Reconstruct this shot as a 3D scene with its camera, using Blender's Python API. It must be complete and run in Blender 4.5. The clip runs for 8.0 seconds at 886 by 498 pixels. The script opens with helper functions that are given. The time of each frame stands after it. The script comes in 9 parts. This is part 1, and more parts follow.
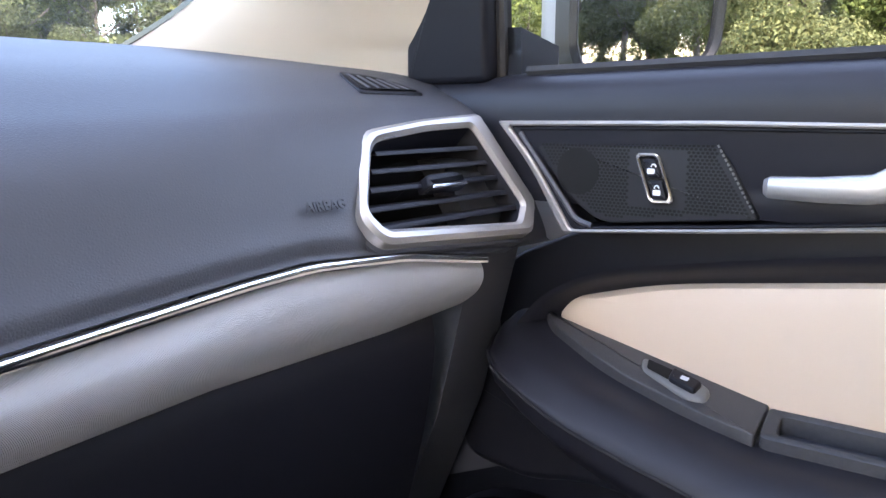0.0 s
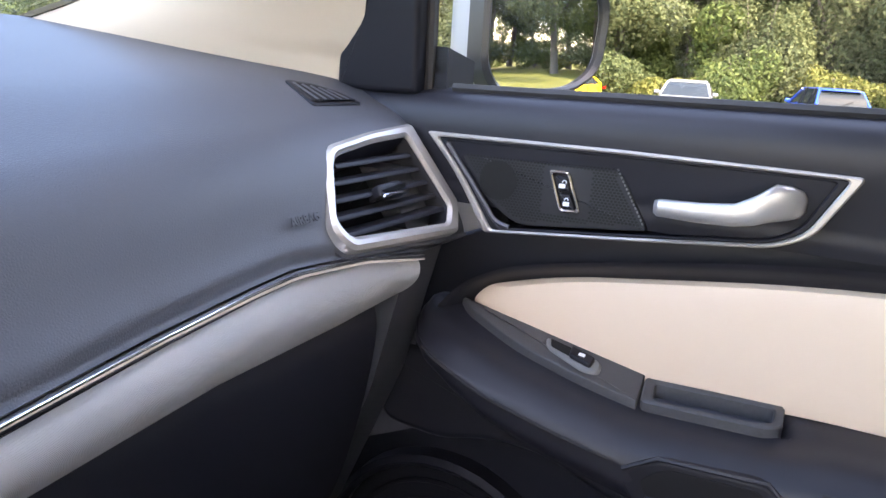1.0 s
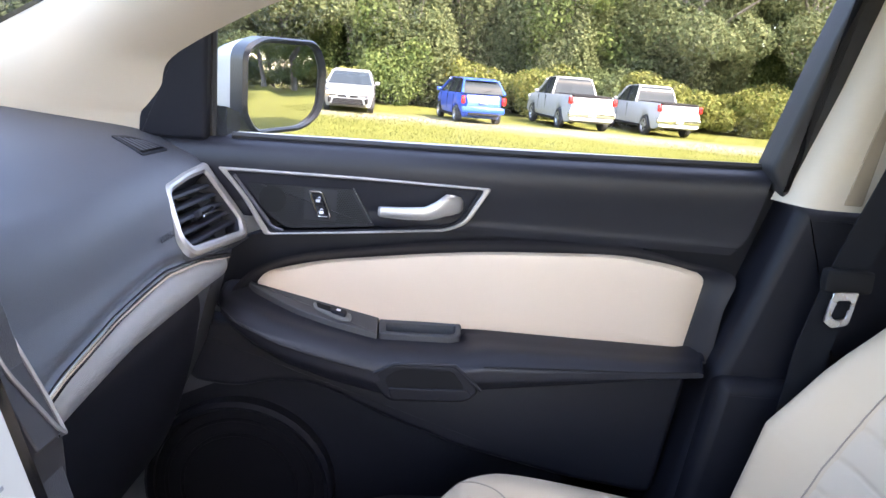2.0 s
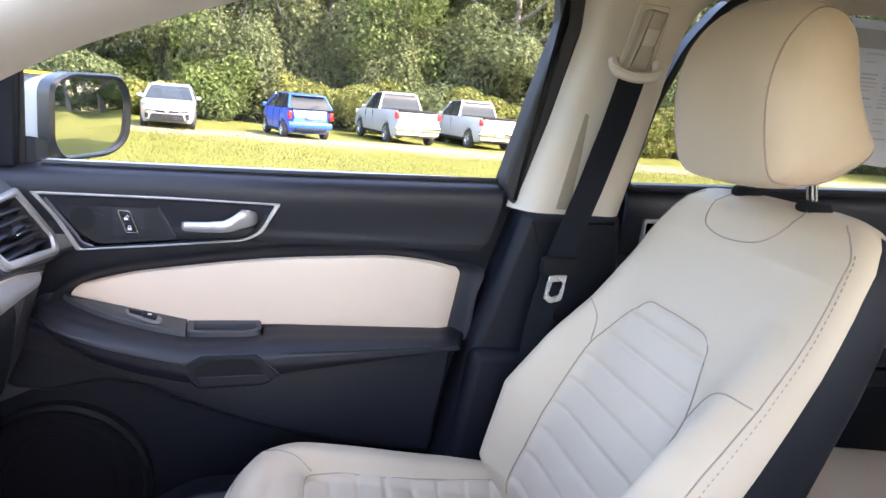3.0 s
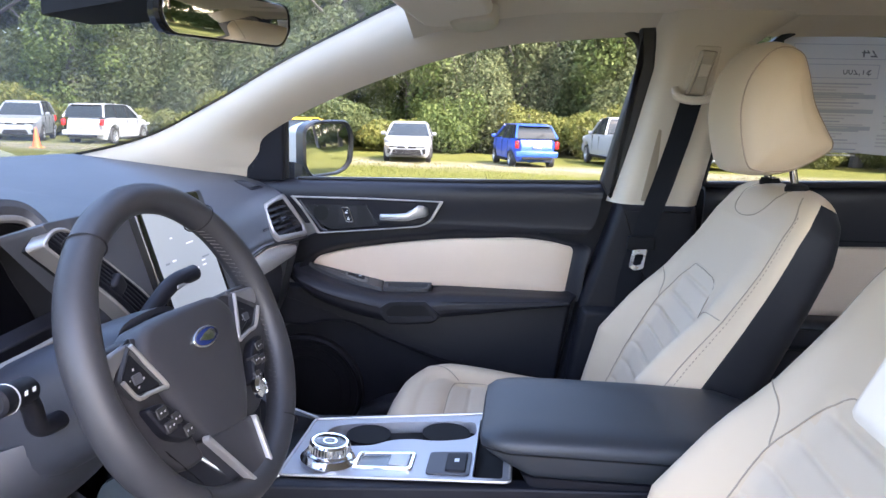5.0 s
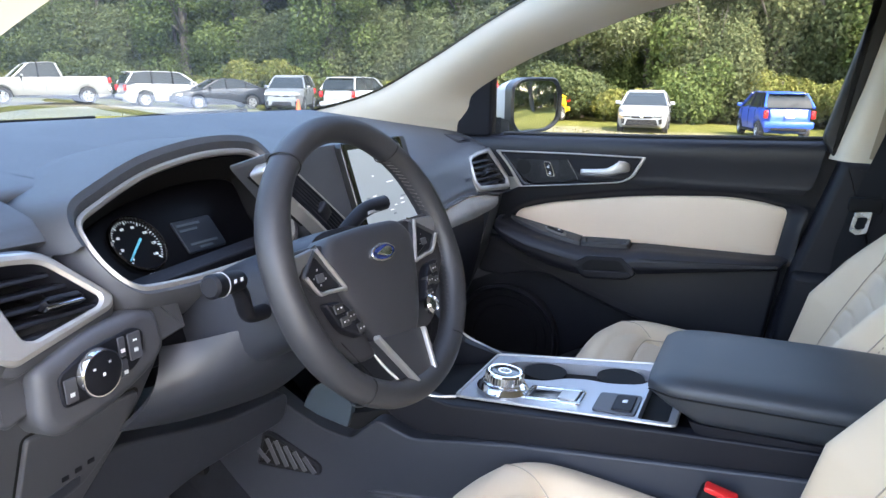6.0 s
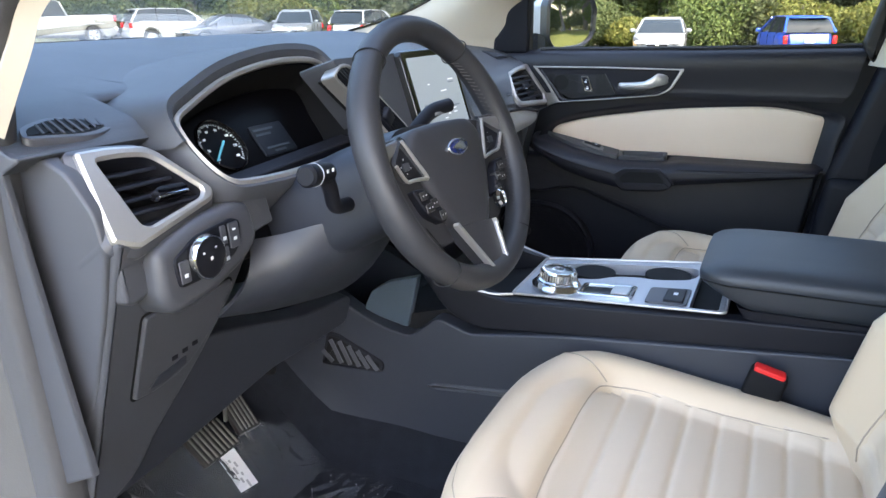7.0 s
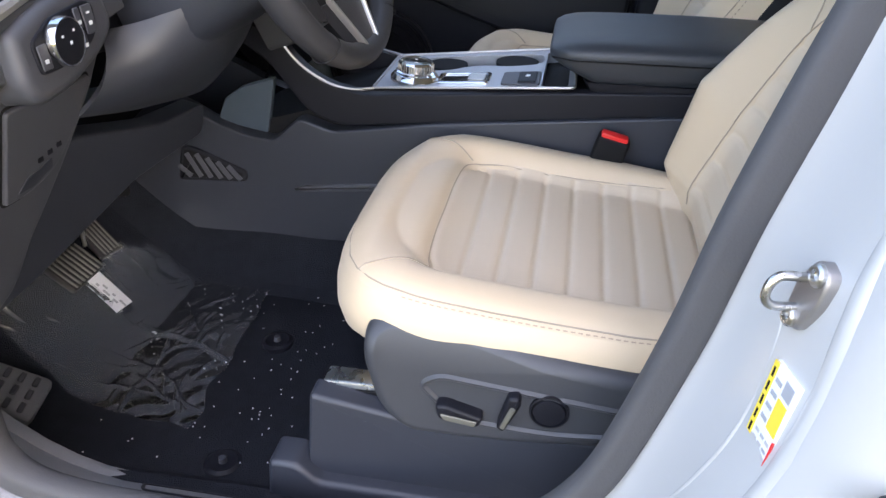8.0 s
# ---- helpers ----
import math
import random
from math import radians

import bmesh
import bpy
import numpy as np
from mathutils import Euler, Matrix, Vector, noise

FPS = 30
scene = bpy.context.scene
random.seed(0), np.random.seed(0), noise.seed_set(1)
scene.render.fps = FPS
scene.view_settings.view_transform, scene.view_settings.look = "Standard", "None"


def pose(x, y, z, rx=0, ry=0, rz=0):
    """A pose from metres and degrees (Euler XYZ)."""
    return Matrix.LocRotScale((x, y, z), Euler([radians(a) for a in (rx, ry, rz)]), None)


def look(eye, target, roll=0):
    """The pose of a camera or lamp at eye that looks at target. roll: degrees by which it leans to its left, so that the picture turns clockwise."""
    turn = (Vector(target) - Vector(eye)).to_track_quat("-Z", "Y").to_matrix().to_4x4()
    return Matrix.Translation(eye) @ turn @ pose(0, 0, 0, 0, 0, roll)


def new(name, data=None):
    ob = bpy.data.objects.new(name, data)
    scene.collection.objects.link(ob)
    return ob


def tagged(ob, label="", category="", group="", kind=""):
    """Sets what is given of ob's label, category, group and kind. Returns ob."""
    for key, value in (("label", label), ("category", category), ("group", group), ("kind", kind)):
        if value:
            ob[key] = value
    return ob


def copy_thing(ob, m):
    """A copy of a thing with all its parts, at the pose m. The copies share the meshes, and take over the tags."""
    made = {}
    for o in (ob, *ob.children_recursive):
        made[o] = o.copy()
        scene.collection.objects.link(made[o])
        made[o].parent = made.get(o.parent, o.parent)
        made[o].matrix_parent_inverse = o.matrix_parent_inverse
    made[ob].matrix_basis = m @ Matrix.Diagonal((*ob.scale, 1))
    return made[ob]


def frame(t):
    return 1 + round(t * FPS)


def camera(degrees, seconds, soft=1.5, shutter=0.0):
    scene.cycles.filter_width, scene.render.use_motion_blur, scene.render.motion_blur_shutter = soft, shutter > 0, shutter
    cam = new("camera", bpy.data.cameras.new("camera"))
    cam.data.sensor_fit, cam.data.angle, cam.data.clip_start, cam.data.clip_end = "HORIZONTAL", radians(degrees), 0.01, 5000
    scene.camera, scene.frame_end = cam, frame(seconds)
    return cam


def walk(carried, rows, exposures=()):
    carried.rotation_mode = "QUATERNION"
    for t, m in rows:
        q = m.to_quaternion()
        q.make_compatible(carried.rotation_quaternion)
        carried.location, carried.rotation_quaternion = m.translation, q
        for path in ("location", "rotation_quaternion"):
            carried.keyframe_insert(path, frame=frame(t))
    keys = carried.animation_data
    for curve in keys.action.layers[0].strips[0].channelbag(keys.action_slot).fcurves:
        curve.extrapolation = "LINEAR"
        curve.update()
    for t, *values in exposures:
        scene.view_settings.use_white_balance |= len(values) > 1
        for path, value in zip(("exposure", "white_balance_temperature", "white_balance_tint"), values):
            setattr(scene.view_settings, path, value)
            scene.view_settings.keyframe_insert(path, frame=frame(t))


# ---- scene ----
# The camera and its walk: from over the console, back out of the open driver door.
cam = camera(61.5, 8.0)
# stops, white balance in kelvin and tint, as the clip's camera drifts
EXPOSURES = [(0.0, 4.2, 7400, 22), (1.0, 4.25, 7500, 22), (2.2, 4.25, 7150, 21), (3.5, 4.3, 6950, 23), (4.5, 4.03, 6650, 22), (5.2, 3.92, 6750, 21), (6.5, 3.72, 6900, 11), (7.0, 3.65, 6980, 12), (7.5, 3.52, 7200, 14), (8.0, 3.36, 7550, 17)]
PATH = [
    (0, (0.165, 0.241, 1.141), (1.698, 1.471, 0.774), 0.0),
    (0.5, (0.159, 0.255, 1.153), (1.819, 1.29, 0.734), 1.4),
    (1, (0.052, 0.275, 1.2), (1.8, 1.113, 0.708), 3.6),
    (1.5, (-0.129, 0.261, 1.221), (1.761, 0.696, 0.733), 4.8),
    (2, (-0.312, 0.281, 1.286), (1.633, 0.304, 0.818), 4.6),
    (2.2, (-0.364, 0.264, 1.316), (1.581, 0.175, 0.858), 5.0),
    (3.3, (-0.606, 0.22, 1.329), (1.298, -0.266, 0.958), 3.8),
    (3.5, (-0.669, 0.222, 1.342), (1.231, -0.288, 0.983), 3.1),
    (4, (-0.875, 0.175, 1.343), (1.05, -0.251, 1.006), 2.3),
    (4.5, (-1.03, 0.126, 1.349), (0.932, -0.052, 1.008), 2.0),
    (5, (-1.067, 0.046, 1.338), (0.89, 0.251, 0.982), 1.5),
    (5.2, (-1.077, 0.008, 1.334), (0.854, 0.366, 0.958), 1.2),
    (6.5, (-1.131, -0.043, 1.286), (0.591, 0.849, 0.798), 0.5),
    (6.7, (-1.149, -0.033, 1.281), (0.568, 0.842, 0.747), 0.4),
    (7, (-1.196, 0.0, 1.266), (0.537, 0.796, 0.66), -0.5),
    (7.5, (-1.265, 0.041, 1.241), (0.482, 0.602, 0.447), -0.8),
    (7.9, (-1.276, 0.057, 1.217), (0.443, 0.378, 0.246), 0.4),
    (8, (-1.275, 0.051, 1.209), (0.433, 0.35, 0.212), 0.4),
]
walk(cam, [(t, look(eye, target, roll)) for t, eye, target, roll in PATH], EXPOSURES)


# World, sun and exposure.
SUN_ELEVATION, SUN_AZIMUTH = radians(46), radians(215)   # azimuth clockwise from +y
world = bpy.data.worlds.new("sky")
scene.world = world
world.use_nodes = True
wn = world.node_tree.nodes
wn.clear()
sky = wn.new("ShaderNodeTexSky")
sky.sky_type, sky.sun_disc = "NISHITA", False
sky.sun_elevation, sky.sun_rotation = SUN_ELEVATION, SUN_AZIMUTH
sky.air_density, sky.dust_density, sky.ozone_density = 1.0, 2.0, 1.0
bg = wn.new("ShaderNodeBackground")
bg.inputs["Strength"].default_value = 0.15
wout = wn.new("ShaderNodeOutputWorld")
world.node_tree.links.new(sky.outputs[0], bg.inputs["Color"])
world.node_tree.links.new(bg.outputs[0], wout.inputs["Surface"])
sun_data = bpy.data.lights.new("sun", "SUN")
sun_data.energy, sun_data.angle, sun_data.color = 1.45, radians(0.6), (1.0, 0.93, 0.82)
sun = new("sun", sun_data)
toward = Vector((math.sin(SUN_AZIMUTH) * math.cos(SUN_ELEVATION), math.cos(SUN_AZIMUTH) * math.cos(SUN_ELEVATION), math.sin(SUN_ELEVATION)))
sun.matrix_world = look(toward * 50, (0, 0, 0))


# ---- mesh tools ----
V = Vector


def mesh_of(name, bm, mat, sharp=38):
    bmesh.ops.remove_doubles(bm, verts=bm.verts, dist=1e-6)
    bmesh.ops.recalc_face_normals(bm, faces=bm.faces)
    limit = radians(sharp)
    for f in bm.faces:
        f.smooth = True
    for e in bm.edges:
        if len(e.link_faces) == 2 and e.calc_face_angle(0) > limit:
            e.smooth = False
    me = bpy.data.meshes.new(name)
    bm.to_mesh(me)
    bm.free()
    me.materials.append(mat)
    return me


def part(name, bm, mat, parent=None, label="", sharp=38):
    """Links a bmesh as one mesh object, under a thing or a part."""
    ob = new(name, mesh_of(name, bm, mat, sharp))
    if parent:
        ob.parent = parent
    if label:
        tagged(ob, label)
    return ob


def thing(name, label, category, at=(0, 0, 0), group="", kind=""):
    ob = new(name)
    ob.empty_display_size = 0.05
    ob.location = at
    return tagged(ob, label, category, group, kind)


def add_box(bm, c, s, bevel=0.0, seg=2, m=None):
    made = bmesh.ops.create_cube(bm, size=1.0)["verts"]
    mat = Matrix.Translation(c) @ (m or Matrix()) @ Matrix.Diagonal((*s, 1))
    bmesh.ops.transform(bm, matrix=mat, verts=made)
    if bevel:
        edges = list({e for v in made for e in v.link_edges})
        bmesh.ops.bevel(bm, geom=edges, offset=bevel, segments=seg, affect="EDGES", profile=0.5)
    return bm


def box(c, s, bevel=0.0, seg=2, m=None):
    return add_box(bmesh.new(), c, s, bevel, seg, m)


def loft(rings, cap=True, closed=True, bm=None):
    bm = bm or bmesh.new()
    rows = [[bm.verts.new(p) for p in r] for r in rings]
    n = len(rows[0])
    for a, b in zip(rows, rows[1:]):
        for i in range(n if closed else n - 1):
            j = (i + 1) % n
            bm.faces.new((a[i], a[j], b[j], b[i]))
    if cap and closed:
        bm.faces.new(rows[0][::-1])
        bm.faces.new(rows[-1])
    return bm


def rounded(pts, r=0.01, n=4):
    """A closed 2D outline with its corners rounded; a point may carry its own radius as a third number."""
    out, k = [], len(pts)
    for i, p in enumerate(pts):
        rr = p[2] if len(p) > 2 else r
        c, a, b = V(p[:2]), V(pts[i - 1][:2]), V(pts[(i + 1) % k][:2])
        la, lb = (a - c).length, (b - c).length
        d = min(rr, la * 0.45, lb * 0.45)
        if d < 1e-5:
            out.append(c)
            continue
        s, e = c + (a - c) * (d / la), c + (b - c) * (d / lb)
        for j in range(n + 1):
            t = j / n
            out.append(s * (1 - t) ** 2 + c * 2 * t * (1 - t) + e * t * t)
    return out


def spline(pts, n=8, closed=False):
    """Catmull-Rom through the points."""
    P = [V(p) for p in pts]
    k, out = len(P), []
    for i in range(k if closed else k - 1):
        p0 = P[i - 1] if closed or i else P[0] * 2 - P[1]
        p1, p2 = P[i], P[(i + 1) % k]
        p3 = P[(i + 2) % k] if closed or i + 2 < k else P[-1] * 2 - P[-2]
        for j in range(n):
            t = j / n
            out.append(0.5 * (p1 * 2 + (p2 - p0) * t + (p0 * 2 - p1 * 5 + p2 * 4 - p3) * t * t + (p1 * 3 - p0 - p2 * 3 + p3) * t ** 3))
    if not closed:
        out.append(P[-1])
    return out


def inset(outline, d):
    """The outline drawn in by d (mitred)."""
    n, out = len(outline), []
    area = sum(outline[i - 1][0] * outline[i][1] - outline[i][0] * outline[i - 1][1] for i in range(n))
    sgn = 1 if area > 0 else -1
    for i in range(n):
        a, b, c = outline[i - 1], outline[i], outline[(i + 1) % n]
        u, w = (b - a), (c - b)
        if u.length < 1e-9 or w.length < 1e-9:
            out.append(b.copy())
            continue
        nu, nw = V((-u.y, u.x)).normalized(), V((-w.y, w.x)).normalized()
        m = nu + nw
        m = m.normalized() if m.length > 1e-6 else nu
        out.append(b + m * (sgn * d / max(0.5, m.dot(nu))))
    return out


def slab(outline, put, thick, bevel=0.003, back=0.0, bm=None):
    """A plate: the outline in 2D, put(a, b, d) gives the place d above the base surface."""
    o = [V(p[:2]) for p in outline]
    rings = [[put(p.x, p.y, back) for p in o], [put(p.x, p.y, thick - bevel) for p in o]]
    for a in (0.3, 0.6, 0.9):
        q = inset(o, bevel * (1 - math.cos(a * math.pi / 2)))
        rings.append([put(p.x, p.y, thick - bevel + bevel * math.sin(a * math.pi / 2)) for p in q])
    q = inset(o, bevel)
    rings.append([put(p.x, p.y, thick) for p in q])
    return loft(rings, bm=bm)


def pillow(outline, put, depth, base=0.0, levels=6, power=0.5, bm=None, back=-0.004):
    """A padded plate that swells towards its middle."""
    o = [V(p[:2]) for p in outline]
    c = sum(o, V((0, 0))) / len(o)
    rings = [[put(p.x, p.y, back) for p in o]]
    for i in range(levels):
        t = i / levels
        q = [p + (c - p) * t ** 1.6 for p in o]
        rings.append([put(p.x, p.y, base + depth * (1 - (1 - t) ** 2) ** power) for p in q])
    return loft(rings, bm=bm)


def frame_ring(outer, inner, put, thick, bevel=0.002, bm=None, back=0.0):
    """A flat frame between two outlines with the same number of points."""
    bm = bm or bmesh.new()
    o, i = [V(p[:2]) for p in outer], [V(p[:2]) for p in inner]
    seq = [(o, back), (o, thick - bevel), (inset(o, bevel), thick), (inset(i, -bevel), thick), (i, thick - bevel), (i, back)]
    rows = [[bm.verts.new(put(p.x, p.y, d)) for p in pts] for pts, d in seq]
    rows.append(rows[0])
    n = len(o)
    for a, b in zip(rows, rows[1:]):
        for k in range(n):
            j = (k + 1) % n
            bm.faces.new((a[k], a[j], b[j], b[k]))
    return bm


def sweep(path, section, closed=False, up=(0, 0, 1), cap=True, bm=None, scale=None):
    """Sweeps a closed 2D section along a path."""
    P, k = [V(p) for p in path], len(path)
    rings = []
    for i, p in enumerate(P):
        a = P[i - 1] if (i or closed) else p
        b = P[(i + 1) % k] if (i < k - 1 or closed) else p
        t = (b - a).normalized()
        s = t.cross(V(up))
        s = s.normalized() if s.length > 1e-5 else V((1, 0, 0))
        n = s.cross(t)
        f = scale[i] if scale else 1.0
        rings.append([p + s * (q[0] * f) + n * (q[1] * f) for q in section])
    if closed:
        rings.append(rings[0])
    bm = loft(rings, cap=cap and not closed, bm=bm)
    if closed:
        bmesh.ops.remove_doubles(bm, verts=bm.verts, dist=1e-6)
    return bm


def circle(r, n=10, ry=None):
    return [V((r * math.cos(2 * math.pi * i / n), (ry or r) * math.sin(2 * math.pi * i / n))) for i in range(n)]


def tube(path, r, n=8, closed=False, up=(0, 0, 1), bm=None):
    return sweep(path, circle(r, n), closed, up, bm=bm)


def lathe(profile, m=None, n=32, bm=None):
    """Turns (radius, height) pairs round the z axis of the pose m."""
    m = m or Matrix()
    return loft([[m @ V((r * math.cos(2 * math.pi * i / n), r * math.sin(2 * math.pi * i / n), h)) for i in range(n)] for r, h in profile], bm=bm)


def sheet(fn, nu, nv, bm=None):
    """An open surface fn(u, v), u and v from 0 to 1."""
    return loft([[fn(i / nu, j / nv) for i in range(nu + 1)] for j in range(nv + 1)], cap=False, closed=False, bm=bm)


def thick_sheet(fn, nu, nv, t):
    bm = sheet(fn, nu, nv)
    bmesh.ops.recalc_face_normals(bm, faces=bm.faces)
    bmesh.ops.solidify(bm, geom=bm.faces[:], thickness=t)
    return bm


def lerp(a, b, t):
    return a + (b - a) * t


def table(x, xs, ys):
    return float(np.interp(x, xs, ys))


def smooth(t):
    t = min(1.0, max(0.0, t))
    return t * t * (3 - 2 * t)


def writing(name, text, size, m, mat, parent=None, depth=0.0003, align="CENTER", bold=False):
    cu = bpy.data.curves.new(name, "FONT")
    cu.body, cu.size, cu.extrude, cu.align_x, cu.align_y = text, size, depth, align, "CENTER"
    ob = new(name, cu)
    dg = bpy.context.evaluated_depsgraph_get()
    me = bpy.data.meshes.new_from_object(ob.evaluated_get(dg))
    bpy.data.objects.remove(ob)
    me.transform(m)
    me.materials.clear()
    me.materials.append(mat)
    out = new(name, me)
    if parent:
        out.parent = parent
    return out


# ---- materials ----
def mat(name, color, rough=0.5, metal=0.0, vary=0.08, grain=0.0, grain_scale=900.0, bump_scale=0.0, spots=4.0, coat=0.0, spec=0.5, cell=False, rough_vary=0.08, sheen=0.0):
    """A surface with a slow drift of colour and gloss, and a fine grain."""
    m = bpy.data.materials.new(name)
    m.use_nodes = True
    nt = m.node_tree
    n, link = nt.nodes, nt.links
    b = n["Principled BSDF"]
    b.inputs["Metallic"].default_value = metal
    b.inputs["Coat Weight"].default_value = coat
    b.inputs["Coat Roughness"].default_value = 0.08
    b.inputs["Specular IOR Level"].default_value = spec
    b.inputs["Sheen Weight"].default_value = sheen
    tc = n.new("ShaderNodeTexCoord")
    slow = n.new("ShaderNodeTexNoise")
    slow.inputs["Scale"].default_value, slow.inputs["Detail"].default_value = spots, 5.0
    link.new(tc.outputs["Object"], slow.inputs["Vector"])
    mix = n.new("ShaderNodeMix")
    mix.data_type = "RGBA"
    c = V(color[:3])
    lo, hi = c * (1 - vary), c * (1 + vary)
    mix.inputs["A"].default_value = (*lo, 1)
    mix.inputs["B"].default_value = (*hi, 1)
    link.new(slow.outputs["Fac"], mix.inputs["Factor"])
    link.new(mix.outputs["Result"], b.inputs["Base Color"])
    ramp = n.new("ShaderNodeMapRange")
    ramp.inputs["To Min"].default_value, ramp.inputs["To Max"].default_value = max(0.02, rough - rough_vary), min(1, rough + rough_vary)
    link.new(slow.outputs["Fac"], ramp.inputs["Value"])
    link.new(ramp.outputs["Result"], b.inputs["Roughness"])
    if grain:
        if cell:
            tex = n.new("ShaderNodeTexVoronoi")
            tex.feature = "DISTANCE_TO_EDGE"
            out = tex.outputs["Distance"]
        else:
            tex = n.new("ShaderNodeTexNoise")
            tex.inputs["Detail"].default_value = 3.0
            out = tex.outputs["Fac"]
        tex.inputs["Scale"].default_value = grain_scale
        link.new(tc.outputs["Object"], tex.inputs["Vector"])
        bump = n.new("ShaderNodeBump")
        bump.inputs["Strength"].default_value = grain
        bump.inputs["Distance"].default_value = bump_scale or 0.3 / grain_scale
        link.new(out, bump.inputs["Height"])
        link.new(bump.outputs["Normal"], b.inputs["Normal"])
    return m


def glass_mat(name, tint, rough=0.0, veil=0.0):
    m = bpy.data.materials.new(name)
    m.use_nodes = True
    nt = m.node_tree
    n, link = nt.nodes, nt.links
    n.remove(n["Principled BSDF"])
    tr, gl, fr, mx = n.new("ShaderNodeBsdfTransparent"), n.new("ShaderNodeBsdfGlossy"), n.new("ShaderNodeLayerWeight"), n.new("ShaderNodeMixShader")
    power, scale_add = n.new("ShaderNodeMath"), n.new("ShaderNodeMath")
    power.operation, scale_add.operation = "POWER", "MULTIPLY_ADD"
    fr.inputs["Blend"].default_value = 0.5
    power.inputs[1].default_value = 5.0
    scale_add.inputs[1].default_value, scale_add.inputs[2].default_value = 0.7, 0.045
    tr.inputs["Color"].default_value = (*tint, 1)
    gl.inputs["Roughness"].default_value = rough
    link.new(fr.outputs["Facing"], power.inputs[0])
    link.new(power.outputs[0], scale_add.inputs[0])
    link.new(scale_add.outputs[0], mx.inputs[0])
    link.new(tr.outputs[0], mx.inputs[1])
    link.new(gl.outputs[0], mx.inputs[2])
    out = mx.outputs[0]
    if veil:
        # thin pale layer scattering daylight, standing in for the dash's reflected veil
        df, film = n.new("ShaderNodeBsdfDiffuse"), n.new("ShaderNodeMixShader")
        tl, both = n.new("ShaderNodeBsdfTranslucent"), n.new("ShaderNodeMixShader")
        tc, nz, mr = n.new("ShaderNodeTexCoord"), n.new("ShaderNodeTexNoise"), n.new("ShaderNodeMapRange")
        nz.inputs["Scale"].default_value, nz.inputs["Detail"].default_value = 5.0, 6.0
        mr.inputs["To Min"].default_value, mr.inputs["To Max"].default_value = veil * 0.7, veil * 1.3
        for d in (df, tl):
            d.inputs["Color"].default_value = (0.72, 0.76, 0.76, 1)
        link.new(tc.outputs["Object"], nz.inputs["Vector"])
        link.new(nz.outputs["Fac"], mr.inputs["Value"])
        link.new(df.outputs[0], both.inputs[1])
        link.new(tl.outputs[0], both.inputs[2])
        link.new(mr.outputs["Result"], film.inputs[0])
        link.new(out, film.inputs[1])
        link.new(both.outputs[0], film.inputs[2])
        out = film.outputs[0]
    link.new(out, n["Material Output"].inputs["Surface"])
    return m


def glow_mat(name, color, strength):
    m = bpy.data.materials.new(name)
    m.use_nodes = True
    b = m.node_tree.nodes["Principled BSDF"]
    b.inputs["Base Color"].default_value = (*color, 1)
    b.inputs["Emission Color"].default_value = (*color, 1)
    b.inputs["Emission Strength"].default_value = strength
    return m


DASH = mat("dash_soft_plastic", (0.050, 0.053, 0.062), 0.50, grain=0.6, grain_scale=520, cell=True, vary=0.1)
DARK = mat("dark_grained_plastic", (0.0075, 0.008, 0.012), 0.50, spec=0.24, grain=0.25, grain_scale=900, cell=True, vary=0.1)
DARK_GREY = mat("grey_lower_plastic", (0.056, 0.058, 0.068), 0.46, grain=0.2, grain_scale=900, cell=True, vary=0.1)
HUB_PLASTIC = mat("hub_plastic", (0.029, 0.029, 0.034), 0.5, grain=0.25, grain_scale=1000, cell=True, vary=0.06)
SATIN_DARK = mat("satin_grey_wing", (0.20, 0.20, 0.21), 0.34, metal=0.5, vary=0.05)
KNEE_GREY = mat("knee_panel_plastic", (0.028, 0.031, 0.041), 0.46, grain=0.2, grain_scale=900, cell=True, vary=0.1)
LOWER_GREY = mat("dark_lower_plastic", (0.022, 0.025, 0.034), 0.48, grain=0.2, grain_scale=900, cell=True, vary=0.1)
GLOSS_BLACK = mat("gloss_black", (0.008, 0.008, 0.009), 0.12, vary=0.02, rough_vary=0.03)
MATT_BLACK = mat("matt_black", (0.007, 0.007, 0.008), 0.75, vary=0.1, spec=0.2)
SATIN = mat("satin_silver_paint", (0.42, 0.40, 0.375), 0.40, metal=0.7, vary=0.05, grain=0.05, grain_scale=2500)
SILVER = mat("silver_plastic", (0.45, 0.44, 0.43), 0.36, metal=0.7, vary=0.05, grain=0.05, grain_scale=2500)
CHROME = mat("chrome", (0.75, 0.76, 0.78), 0.10, metal=1.0, vary=0.03, rough_vary=0.04)
CREAM = mat("cream_vinyl", (0.585, 0.455, 0.31), 0.50, grain=0.3, grain_scale=800, cell=True, vary=0.05, spots=6, sheen=0.1)
CREAM_INSERT = mat("cream_insert_vinyl", (0.59, 0.475, 0.345), 0.55, grain=0.35, grain_scale=1400, cell=True, vary=0.05, spots=6)
CREAM_DOOR = mat("cream_door_vinyl", (0.66, 0.515, 0.385), 0.5, grain=0.25, grain_scale=900, cell=True, vary=0.05, spots=5)
TRIM_BEIGE = mat("beige_pillar_plastic", (0.56, 0.49, 0.39), 0.6, grain=0.2, grain_scale=600, vary=0.04)
HEADLINER = mat("beige_headliner_cloth", (0.66, 0.57, 0.46), 0.95, grain=0.4, grain_scale=1500, vary=0.05, sheen=0.2)
STITCH = mat("stitch_thread", (0.36, 0.27, 0.20), 0.8, vary=0.1)
SEAM = mat("seam_shadow_thread", (0.36, 0.29, 0.22), 0.85, vary=0.1)
